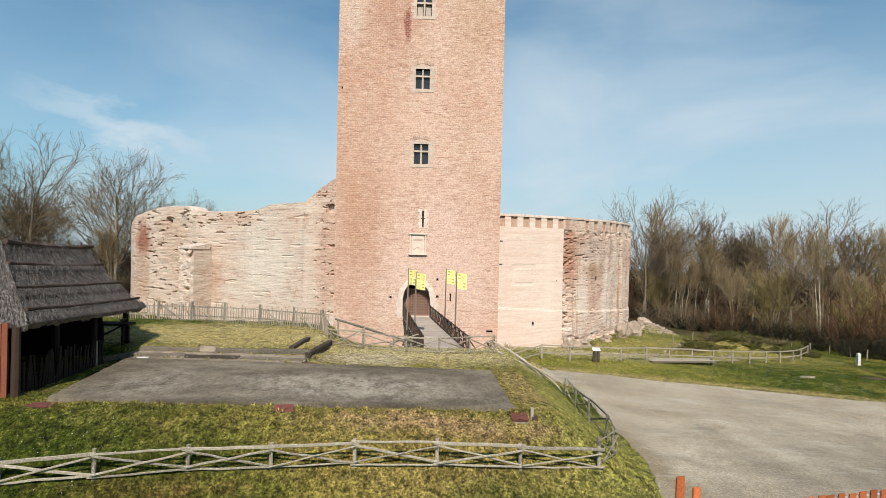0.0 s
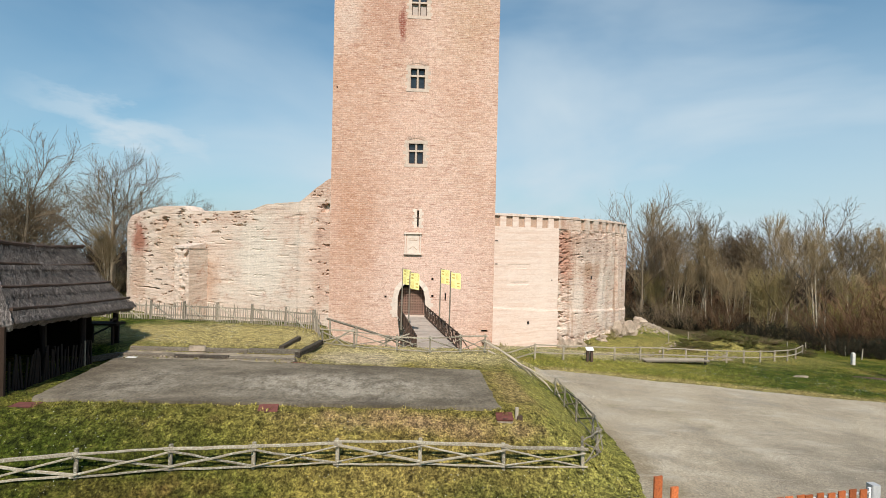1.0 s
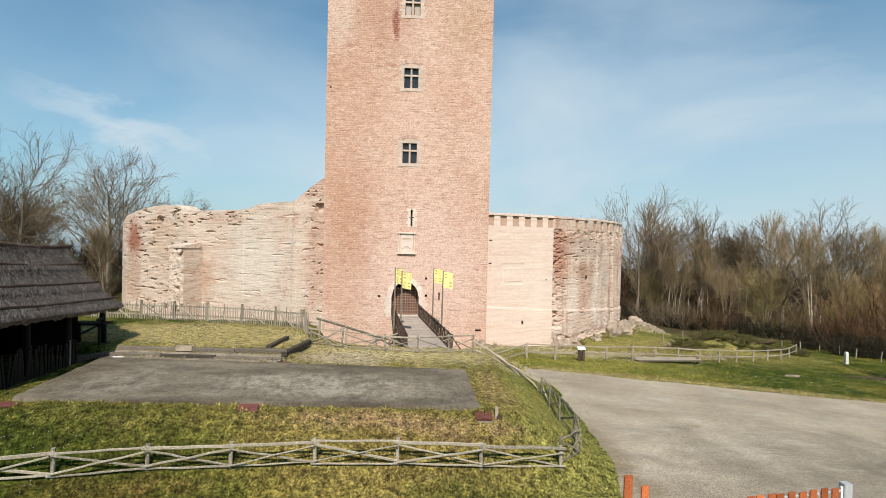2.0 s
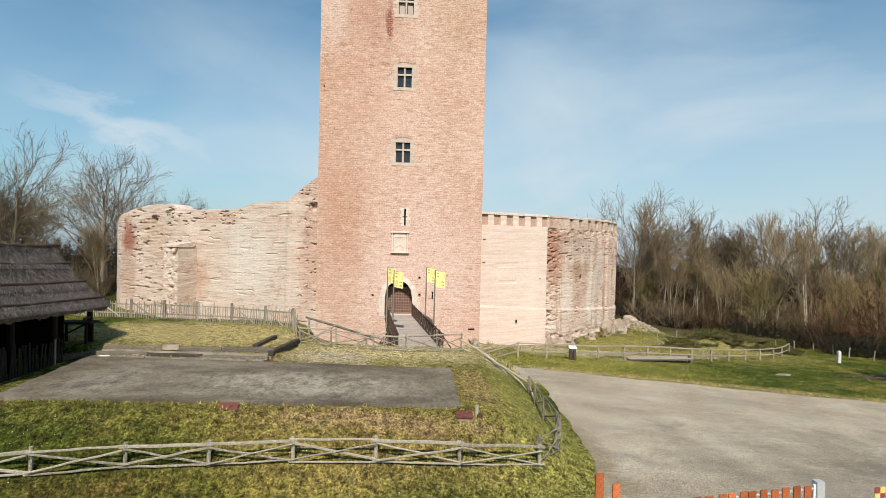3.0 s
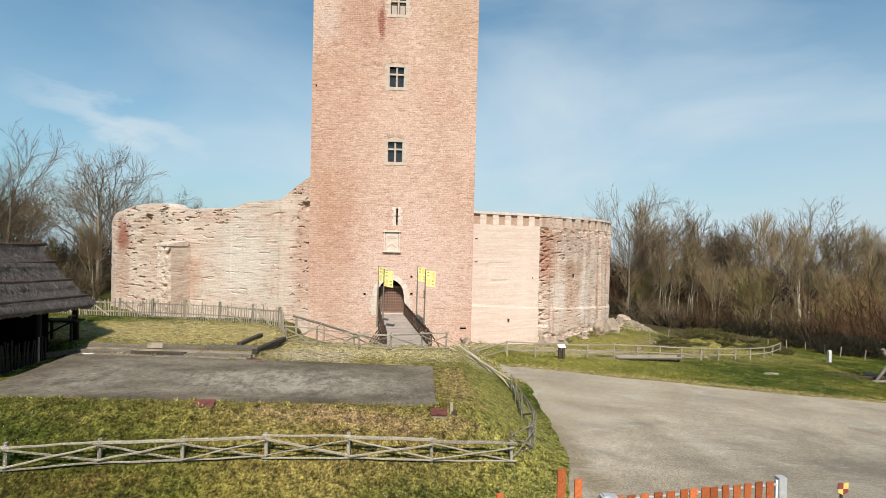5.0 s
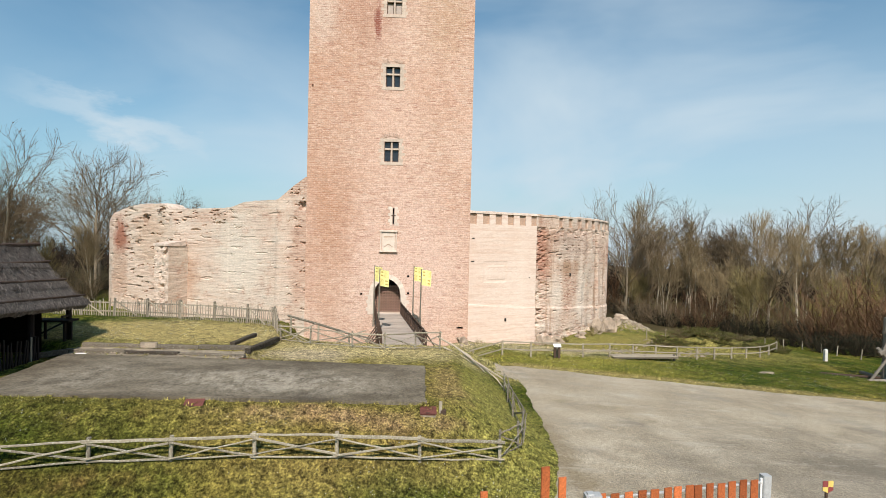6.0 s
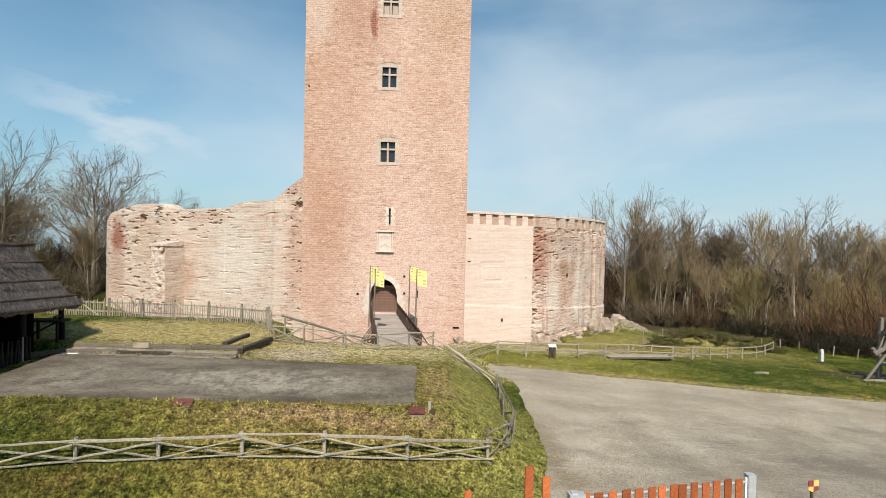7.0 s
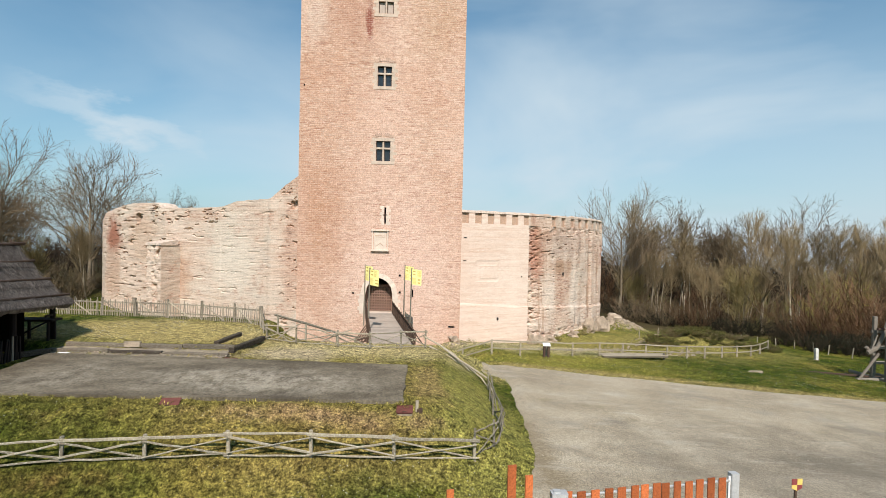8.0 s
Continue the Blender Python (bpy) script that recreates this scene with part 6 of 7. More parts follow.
def banner(t, side, top, label, turn, reach):
    """A pole lashed to the handrail with a quartered cloth near its head."""
    p = bridge_at(t, side * reach)
    b = thing("banner", p, label, "banner", "banners on the bridge")
    Mesh().tube([Vector((0, 0, 0.0)), Vector((0.02, 0, (top - p.z) * 0.5)), Vector((0.05, 0, top - p.z))], [0.062, 0.055, 0.045], 7).out("pole", M_SIDEWOOD, b)
    h0, W, H = top - p.z, 0.76, 1.2
    nx, nz = 14, 16
    ca, sa = math.cos(turn), math.sin(turn)

    def at(u, v, off=0.0):
        w = 0.05 * math.sin(u * 7.0 + v * 2.0) * u
        x, y = u * W, w + off
        return (0.05 + x * ca - y * sa, x * sa + y * ca, h0 - 0.05 - v * H - 0.10 * u)

    vs = [at(i / nx, j / nz, 0.006) for j in range(nz + 1) for i in range(nx + 1)] + [at(i / nx, j / nz, -0.006) for j in range(nz + 1) for i in range(nx + 1)]
    k = (nx + 1) * (nz + 1)
    fs = [(j * (nx + 1) + i, j * (nx + 1) + i + 1, (j + 1) * (nx + 1) + i + 1, (j + 1) * (nx + 1) + i) for j in range(nz) for i in range(nx)]
    fs += [tuple(q + k for q in reversed(f)) for f in fs]
    cloth = Mesh().add(vs, fs).out("cloth", M_BANNER, b)

    def bar(u0, u1, v0, v1):
        m = Mesh()
        q = []
        for off in (0.011, -0.011):
            g = [at(u0 + (u1 - u0) * i / 2, v0 + (v1 - v0) * j / 6, off) for j in range(7) for i in range(3)]
            m.add(g, [(j * 3 + i, j * 3 + i + 1, j * 3 + i + 4, j * 3 + i + 3) for j in range(6) for i in range(2)])
        return m

    for qu, qv in ((0.5, 0.0), (0.0, 0.5)):
        for i in range(4):
            bar(qu + 0.07 + i * 0.11, qu + 0.10 + i * 0.11, qv + 0.05, qv + 0.46).out("stripe", M_BAR, cloth)
    for qu, qv in ((0.0, 0.0), (0.5, 0.5)):
        for v in (0.1, 0.3):
            bar(qu + 0.14, qu + 0.40, qv + v, qv + v + 0.09).out("emblem_bar", M_BAR, cloth)
    Mesh().tube([Vector((0.0, 0.02, h0 - 0.06)), Vector((0.05 + W * ca, W * sa + 0.02, h0 - 0.15))], [0.018, 0.015], 6).out("cross_stick", M_OLDWOOD, b)


banner(0.56, -1, 2.55, "yellow quartered banner on a tall grey pole", radians(-38), 1.22)
banner(0.37, -1, 2.45, "yellow quartered banner on a tall grey pole", radians(-30), 1.0)
banner(0.70, 1, 2.45, "yellow quartered banner on a tall grey pole", radians(-25), 1.42)
banner(0.44, 1, 2.42, "yellow quartered banner on a tall grey pole", radians(-12), 1.42)

# stones and beams on the ditch side of the bridge
t = thing("stone_block", (-0.35, 33.2, ground_z(-0.35, 33.2)), "pale flat stone slab beside the bridge head", "stone")
Mesh().block(-0.75, 0.75, -0.4, 0.4, -0.2, 0.55, 0.05).out("block", M_STONE, t)
o = Vector((-4.5, 29.0, 0.36))
t = thing("log_rail", o, "long brown log rail sloping down on props above the ditch", "log")
log = [Vector((0, 0, 0)), Vector((1.5, 1.0, -0.62)), Vector((3.1, 2.05, -1.32)), Vector((4.3, 2.9, -1.75))]
Mesh().tube(log, [0.06, 0.07, 0.06, 0.045], 8).out("trunk", M_SIDEWOOD, t)
for p in (log[0] + Vector((0.15, 0.1, 0)), log[1], log[2], log[3] - Vector((0.2, 0.15, 0))):
    g = ground_z(p.x + o.x, p.y + o.y) - o.z - 0.25
    Mesh().beam((p.x, p.y, g), (p.x, p.y, p.z - 0.02), 0.10, 0.10, 0.2).out("prop", M_OLDWOOD, t)
for k, (x, y, dx, dz) in enumerate(((-4.1, 27.7, 1.5, 0.95), (-3.2, 27.2, -1.1, 0.8), (-1.7, 27.0, 1.7, 0.75), (-0.1, 27.1, -1.4, 0.7))):
    g = ground_z(x, y)
    t = thing("leaning_pole", (x, y, g), "pale bare pole leaning across the fence", "pole", "leaning poles")
    Mesh().tube([Vector((0, 0, -0.1)), Vector((dx * 0.5, -0.35, dz * 0.52)), Vector((dx, -0.75, dz))], [0.042, 0.04, 0.03], 6).out("shaft", M_PALESTRUT if k % 2 == 0 else M_OLDWOOD, t)


# the fence has collapsed between the ditch and the forecourt: its poles lie on the bank
for (xa, ya, ha), (xb, yb, hb) in (((3.6, 25.85, 0.62), (5.2, 25.6, 0.22)), ((4.3, 25.9, 0.30), (6.3, 24.0, 0.18)), ((4.9, 25.5, 0.12), (6.5, 23.3, 0.45)), ((3.9, 26.1, 0.10), (5.6, 24.9, 0.14))):
    za, zb = ground_z(xa, ya), ground_z(xb, yb)
    t = thing("fallen_pole", (xa, ya, za), "bleached fence pole lying loose on the bank", "pole", "fallen fence poles")
    d = Vector((xb - xa, yb - ya, zb + hb - za))
    Mesh().tube([Vector((0, 0, ha)), Vector((0, 0, ha)).lerp(d, 0.5) + Vector((0, 0, 0.03)), d, d + (d - Vector((0, 0, ha))) * 0.12 - Vector((0, 0, hb))], [0.045, 0.042, 0.036, 0.028], 6).out("shaft", M_PALESTRUT, t)


# ---- post-and-rail fence along the meadow ----
RAIL = [(4.6, 36.2), (6.6, 36.4), (8.7, 36.7), (10.8, 37.0), (12.95, 37.9), (15.1, 38.6), (17.75, 40.2), (19.95, 41.0), (22.05, 41.5), (24.1, 42.0), (26.1, 42.6), (28.2, 43.6), (30.4, 44.7), (32.6, 46.0), (34.9, 47.5), (36.8, 49.0), (39.0, 51.0)]
rf = thing("rail_fence", (*RAIL[0], ground_z(*RAIL[0])), "pale two-rail wooden fence along the castle meadow", "fence")
o = Vector((*RAIL[0], ground_z(*RAIL[0])))
tops = []
for x, y in RAIL:
    z = base_plane(x, y) + 0.06
    p = Vector((x, y, z)) - o
    Mesh().beam(p - Vector((0, 0, 0.5)), p + Vector((0, 0, 1.0)), 0.12, 0.12, 0.15, up=(0, 1, 0)).out("post", M_RAILWOOD, rf)
    tops.append(p)
for a, b in zip(tops, tops[1:]):
    for z in (0.42, 0.94):
        Mesh().beam(a + Vector((0, -0.07, z)), b + Vector((0, -0.07, z + rng.uniform(-0.03, 0.03))), 0.045, 0.09, 0.15).out("rail", M_RAILWOOD, rf)

# low timber edging in front of it
pl = thing("timber_platform", (17.6, 38.9, ground_z(17.6, 38.9)), "low grey timber platform beside the rail fence", "platform")
for i in range(4):
    Mesh().beam((0, 0.1 + i * 0.24, 0.16), (5.6, 1.3 + i * 0.24, -0.06), 0.22, 0.05, 0.1).out("board", M_RAILWOOD, pl)
Mesh().beam((0, -0.05, 0.13), (5.6, 1.15, -0.09), 0.06, 0.12, 0.1).out("edge_board", M_PALESLEEPER, pl)
for k in (0.02, 0.5, 0.97):
    Mesh().beam((5.6 * k, 1.2 * k + 0.3, -0.6), (5.6 * k, 1.2 * k + 0.3, 0.1), 0.15, 0.15).out("stump", M_PALESLEEPER, pl)

# information lectern
t = thing("information_board", (12.75, 37.2, ground_z(12.75, 37.2)), "dark wooden information lectern with white sloping top", "information board")
for x in (-0.15, 0.15):
    Mesh().block(x - 0.09, x + 0.09, -0.08, 0.08, -0.1, 0.84, 0.03).out("side_post", M_DARKWOOD, t)
Mesh().add([(-0.27, -0.18, 0.83), (0.27, -0.18, 0.83), (0.27, 0.18, 0.98), (-0.27, 0.18, 0.98), (-0.27, -0.18, 0.86), (0.27, -0.18, 0.86), (0.27, 0.18, 1.01), (-0.27, 0.18, 1.01)], [(3, 2, 1, 0), (4, 5, 6, 7), (0, 1, 5, 4), (1, 2, 6, 5), (2, 3, 7, 6), (3, 0, 4, 7)]).out("panel", M_WHITE, t)

# white milestone
t = thing("milestone", (42.3, 48.7, ground_z(42.3, 48.7)), "white painted stone post with a pointed head", "stone post")
Mesh().add([(x * 0.14, y * 0.13, z) for z in (-0.2, 1.02) for x, y in ((-1, -1), (1, -1), (1, 1), (-1, 1))] + [(-0.1, -0.08, 1.16), (0.1, -0.08, 1.16), (0.1, 0.08, 1.16), (-0.1, 0.08, 1.16)], [(0, 1, 5, 4), (1, 2, 6, 5), (2, 3, 7, 6), (3, 0, 4, 7), (4, 5, 9, 8), (5, 6, 10, 9), (6, 7, 11, 10), (7, 4, 8, 11), (8, 9, 10, 11)]).out("shaft", M_LIMEWASH, t)
Mesh().block(-0.2, 0.2, -0.18, 0.18, -0.2, 0.03, 0.06).out("foot", M_ROCK, t)
t = thing("white_stone", (28.6, 37.4, ground_z(28.6, 37.4)), "flat pale stone lying in the meadow", "stone")
Mesh().lump((0, 0, 0.04), (0.55, 0.3, 0.1), 4).out("stone", M_ROCK, t)


# ---- stone-throwing engine ----
def siege_engine():
    x, y = 38.8, 37.5
    z = ground_z(x, y)
    s = thing("siege_engine", (x, y, z), "silvered oak stone-thrower with a raised swinging arm", "siege engine")
    s.scale = (0.84, 0.84, 0.84)
    m = M_SIEGE
    for dx in (-0.35, 1.15):
        for dy in (-0.55, 0.9):
            Mesh().beam((dx, dy, 0.1), (dx * 0.92, dy, 5.75), 0.33, 0.30, 0.12, up=(0, 1, 0)).out("upright", m, s)
        Mesh().beam((dx, -1.5, 0.12), (dx, 3.4, 0.12), 0.3, 0.28).out("ground_beam", m, s)
    Mesh().beam((-2.5, 0.2, 0.12), (3.2, 0.2, 0.12), 0.34, 0.26).out("sill_beam", m, s)
    # dark beam added on the grass in place of the engine's shadow line
    Mesh().beam((-4.9, 2.8, 0.1), (0.4, 0.9, 0.16), 0.3, 0.2).out("trough", M_DARKWOOD, s)
    Mesh().beam((-2.2, 0.2, 0.2), (-0.45, 0.2, 2.5), 0.17, 0.2).out("side_brace", m, s)
    Mesh().beam((4.1, 0.2, 0.25), (1.5, 0.2, 2.8), 0.3, 0.34).out("side_brace", m, s)
    for z1 in (1.5, 2.9, 4.35):
        Mesh().beam((-0.55, -0.62, z1), (1.35, -0.62, z1), 0.2, 0.3).out("cross_tie", m, s)
        Mesh().beam((-0.55, 0.97, z1), (1.35, 0.97, z1), 0.2, 0.3).out("cross_tie", m, s)
    Mesh().tube([Vector((-0.7, 0.17, 4.7)), Vector((1.5, 0.17, 4.7))], [0.12, 0.12], 8).out("axle", M_IRON, s)
    pts = [Vector((-0.75, 0.17, 2.9)), Vector((-0.35, 0.17, 3.7)), Vector((0.1, 0.17, 4.75)), Vector((0.65, 0.17, 6.6)), Vector((1.3, 0.17, 8.6)), Vector((2.4, 0.17, 11.2))]
    Mesh().tube(pts, [0.14, 0.17, 0.19, 0.17, 0.14, 0.1], 8).out("throwing_arm", m, s)
    Mesh().beam((-1.55, 0.17, 2.55), (-0.75, 0.17, 3.0), 0.28, 0.36, 0.2).out("counterweight", m, s)
    Mesh().beam((-1.5, 0.45, 3.05), (-0.85, 0.3, 2.35), 0.22, 0.26, 0.2).out("counterweight", m, s)
    Mesh().tube([Vector((-1.25, 0.1, 2.9)), Vector((-1.0, 0.1, 3.5)), Vector((-0.75, 0.1, 4.2))], [0.05, 0.08, 0.03], 7).out("sling", m, s)


siege_engine()


# ---- boarded gate in front ----
def gate():
    a, b = Vector((6.1, 10.42, 0)), Vector((10.42, 11.36, 0))
    za, zb = -0.50, -0.585
    g = thing("gate", (a.x, a.y, ground_z(a.x, a.y)), "galvanised steel gate clad with orange-stained boards", "gate")
    o = Vector((a.x, a.y, ground_z(a.x, a.y)))
    P = lambda t, z: Vector((a.x + (b.x - a.x) * t, a.y + (b.y - a.y) * t, z)) - o
    zg = lambda t: ground_z(a.x + (b.x - a.x) * t, a.y + (b.y - a.y) * t)
    for dz in (-0.10, -0.95):
        Mesh().beam(P(0, za + dz), P(1, zb + dz), 0.05, 0.05, 0.2).out("steel_rail", M_GALV, g)
    d = (b - a).normalized()
    n = Vector((d.y, -d.x, 0))
    ang = math.degrees(math.atan2(d.y, d.x))
    ts = [0.055, 0.125, 0.20, 0.275, 0.345, 0.42, 0.475, 0.545, 0.595, 0.665, 0.735, 0.80, 0.87, 0.94]
    for i, t in enumerate(ts):
        z = za + (zb - za) * t
        p = P(t, z) + n * 0.045
        w = rng.uniform(0.175, 0.205)
        Mesh().beam(p - Vector((0, 0, 1.05)), p + Vector((0, 0, rng.uniform(-0.01, 0.03))), w, 0.03, 0.1, up=n).out("board", M_GATE, g)
    p = P(0.0, za)
    Mesh().beam(P(0, zg(0) - 0.3), P(0, za + 0.05), 0.14, 0.14, 0.1).out("hinge_post", M_GALV, g)
    Mesh().block(p.x - 0.12, p.x + 0.22, p.y - 0.12, p.y + 0.10, p.z - 0.12, p.z + 0.02, 0.02).out("latch_box", M_GALV, g)
    Mesh().beam(P(1.02, zg(1) - 0.3), P(1.02, zb + 0.07), 0.19, 0.19, 0.08).out("closing_post", M_GALV, g)
    Mesh().beam(P(0.992, zb - 1.0), P(0.992, zb + 0.0), 0.05, 0.05, 0.1).out("stile", M_WHITE, g)
    return g


gate()
for x, y, top, w in ((5.15, 10.42, 0.08, 0.185), (5.53, 10.5, -0.17, 0.165), (3.87, 10.3, -0.37, 0.15), (3.3, 10.2, -0.52, 0.15), (2.75, 10.1, -0.62, 0.15)):
    z = ground_z(x, y)
    t = thing("fence_board", (x, y, z), "upright orange-stained fence board with sawn top", "board", "boards by the gate", rz=12)
    Mesh().beam((0, 0, -0.2), (0, 0, top - z), w, 0.045, 0.1, up=(0, 1, 0)).out("board", M_GATE, t)
    Mesh().beam((-0.28, 0.04, 0.7), (0.28, 0.04, 0.7), 0.04, 0.08).out("batten", M_GATE, t)

# trail marker: red and yellow squares on a thin post
x, y = 12.4, 11.86
z = ground_z(x, y)
t = thing("trail_marker", (x, y, z), "small red and yellow chequered trail marker on a post", "sign", rz=6)
zt = -0.88 - z
Mesh().beam((0, 0.03, -0.2), (0, 0.03, zt - 0.1), 0.06, 0.06, 0.2).out("post", M_DARKWOOD, t)
for i, j, m in ((0, 1, M_MAROON), (1, 1, M_YELLOW), (0, 0, M_YELLOW), (1, 0, M_MAROON)):
    x0 = -0.14 + i * 0.142
    z0 = zt - 0.29 + j * 0.145
    cut = 0.0 if j else 0.06
    me = Mesh().add([(x0, -0.02, z0 + (cut if i == 0 else 0)), (x0 + 0.138, -0.02, z0 + (0.0 if i == 0 else cut)), (x0 + 0.138, -0.02, z0 + 0.141), (x0, -0.02, z0 + 0.141), (x0, 0.0, z0 + (cut if i == 0 else 0)), (x0 + 0.138, 0.0, z0 + (0.0 if i == 0 else cut)), (x0 + 0.138, 0.0, z0 + 0.141), (x0, 0.0, z0 + 0.141)], [(0, 1, 2, 3), (7, 6, 5, 4), (0, 4, 5, 1), (1, 5, 6, 2), (2, 6, 7, 3), (3, 7, 4, 0)])
    me.out("square", m, t)


# ---- rubble at the foot of the walls ----
def rubble(x, y, size, seed, label):
    z = ground_z(x, y)
    t = thing("boulder", (x, y, z), label, "rock", "fallen masonry")
    Mesh().lump((0, 0, size[2] * 0.35), size, seed, 2, 0.55).out("rock", M_FALLEN, t)


for k, (x, y, sx, sy, sz) in enumerate(((15.6, 54.5, 0.5, 0.4, 0.7), (16.6, 55.3, 0.9, 0.5, 0.8), (18.0, 56.3, 0.7, 0.5, 0.6), (21.5, 59.0, 0.6, 0.5, 0.5), (24.0, 60.8, 1.0, 0.6, 1.2), (25.8, 62.4, 1.2, 0.7, 1.3), (27.2, 64.4, 0.6, 0.5, 0.6), (29.2, 67.2, 0.7, 0.6, 0.6), (28.3, 65.4, 0.4, 0.4, 0.4), (30.8, 69.4, 0.6, 0.5, 0.45), (6.9, 48.5, 0.45, 0.3, 0.5))):
    rubble(x, y, (sx * 0.95, sy * 0.8, sz * 0.9), k + 1, "rough fallen masonry lump at the wall's foot")

stones = Mesh()
for _ in range(260):
    u = rng.random()
    x = 6.0 + 24 * u + rng.uniform(-1, 1)
    y = 47.2 + 0.0 * u + max(0, x - 9) * 0.52 + rng.uniform(-3.0, 0.4)
    r = rng.uniform(0.06, 0.2)
    stones.lump((x, y, ground_z(x, y) + r * 0.2), (r, r * 0.8, r * 0.6), rng.random() * 50, 1, 0.25)
for _ in range(220):
    x = rng.uniform(18.5, 30)
    y = 43.2 + (x - 20) * 0.28 + rng.uniform(0, 3.5)
    r = rng.uniform(0.06, 0.2)
    stones.lump((x, y, ground_z(x, y) + r * 0.2), (r, r * 0.8, r * 0.5), rng.random() * 50, 1, 0.25)
for _ in range(170):
    x, y = rng.gauss(29.9, 1.3), rng.gauss(66.0, 1.6)
    r = rng.uniform(0.06, 0.2)
    stones.lump((x, y, ground_z(x, y) + r * 0.2), (r, r * 0.9, r * 0.7), rng.random() * 50, 1, 0.4)
for _ in range(160):
    x, y, r = rng.uniform(-11.3, -3.5), rng.uniform(21.35, 22.5), rng.uniform(0.015, 0.05)
    stones.lump((x, y, terrace(x, 21.3) + 0.06 - 0.04 * (y - 21.3) + r * 0.2), (r, r, r * 0.7), rng.random() * 50, 1, 0.3)
tagged(stones.out("loose_stones", M_ROCK), "pale loose stones scattered below the castle wall", "stones", kind="stuff")


# ---- trees ----
def grow(trunk, crown, p, d, length, radius, level, r, up, spread, bole=0.25):
    """A branch with its own branches; limbs go to the trunk's mesh, the rest to the crown's."""
    segs = (8, 6, 4, 2, 1)[level]
    wob = (0.05, 0.09, 0.10, 0.10, 0.05)[level]
    lift = up * (0.03, 0.06, 0.05, 0.06, 0.0)[level]
    pts, rads = [p], [radius]
    q, dd = p, d.copy()
    for i in range(segs):
        dd = (dd + Vector((r.uniform(-wob, wob), r.uniform(-wob, wob), r.uniform(-wob, wob) + lift))).normalized()
        q = q + dd * (length / segs)
        pts.append(q)
        rads.append(max((0.035, 0.026, 0.019, 0.013, 0.0)[level], radius * (1 - 0.85 * (i + 1) / segs)))
    if level == 4:
        s = dd.cross(Vector((r.uniform(-1, 1), r.uniform(-1, 1), r.uniform(-1, 1)))).normalized() * 0.017
        crown.add([p - s, p + s, q], [(0, 1, 2)])
        return
    (trunk if level == 0 else crown).tube(pts, rads, (8, 5, 3, 3)[level], cap=False)
    count = (r.randint(12, 15), r.randint(5, 6), r.randint(4, 5), r.randint(2, 4))[level]
    lo = (bole, 0.22, 0.18, 0.15)[level]
    for i in range(count):
        t = lo + (0.98 - lo) * (i + r.random()) / count
        k = t * segs
        j = min(segs - 1, int(k))
        o = pts[j].lerp(pts[j + 1], k - j)
        axis = (pts[j + 1] - pts[j]).normalized()
        side = axis.cross(Vector((r.uniform(-1, 1), r.uniform(-1, 1), r.uniform(-1, 1)))).normalized()
        ang = radians(r.uniform(22, 46) * (spread if level == 0 else 0.45 + 0.5 * spread))
        nd = (axis * math.cos(ang) + side * math.sin(ang)).normalized()
        w = (t - lo) / (1 - lo)
        l = length * ((0.2 + 0.8 * spread) * (0.36 + 0.26 * (1 - w)) if level == 0 else (0.5, 0.74, 0.78, 0.85)[level] - 0.3 * t) * r.uniform(0.8, 1.12)
        grow(trunk, crown, o, nd, l, max((0.06, 0.034, 0.022, 0.0)[level], rads[j] * (0.45 if level == 0 else 0.55)), level + 1, r, up, spread)


def make_tree(seed, height, radius, bark, twig, spread, label, stems=1, bole=0.25):
    r = random.Random(seed)
    t = thing("tree", (0, 0, 0), label, "tree", "bare trees")
    trunk, crown = Mesh(), Mesh()
    for s in range(stems):
        a = r.uniform(0, math.tau)
        lean = Vector((math.cos(a) * 0.12 * (stems > 1), math.sin(a) * 0.12 * (stems > 1), 1)).normalized()
        grow(trunk, crown, Vector((math.cos(a) * 0.3 * (stems > 1), math.sin(a) * 0.3 * (stems > 1), -0.3)), lean, 0.74 * height * r.uniform(0.88, 1.0), radius, 0, r, 1.0, spread, bole)
    trunk.out("trunk", bark, t, smooth=True)
    crown.out("crown", twig, t)
    return t


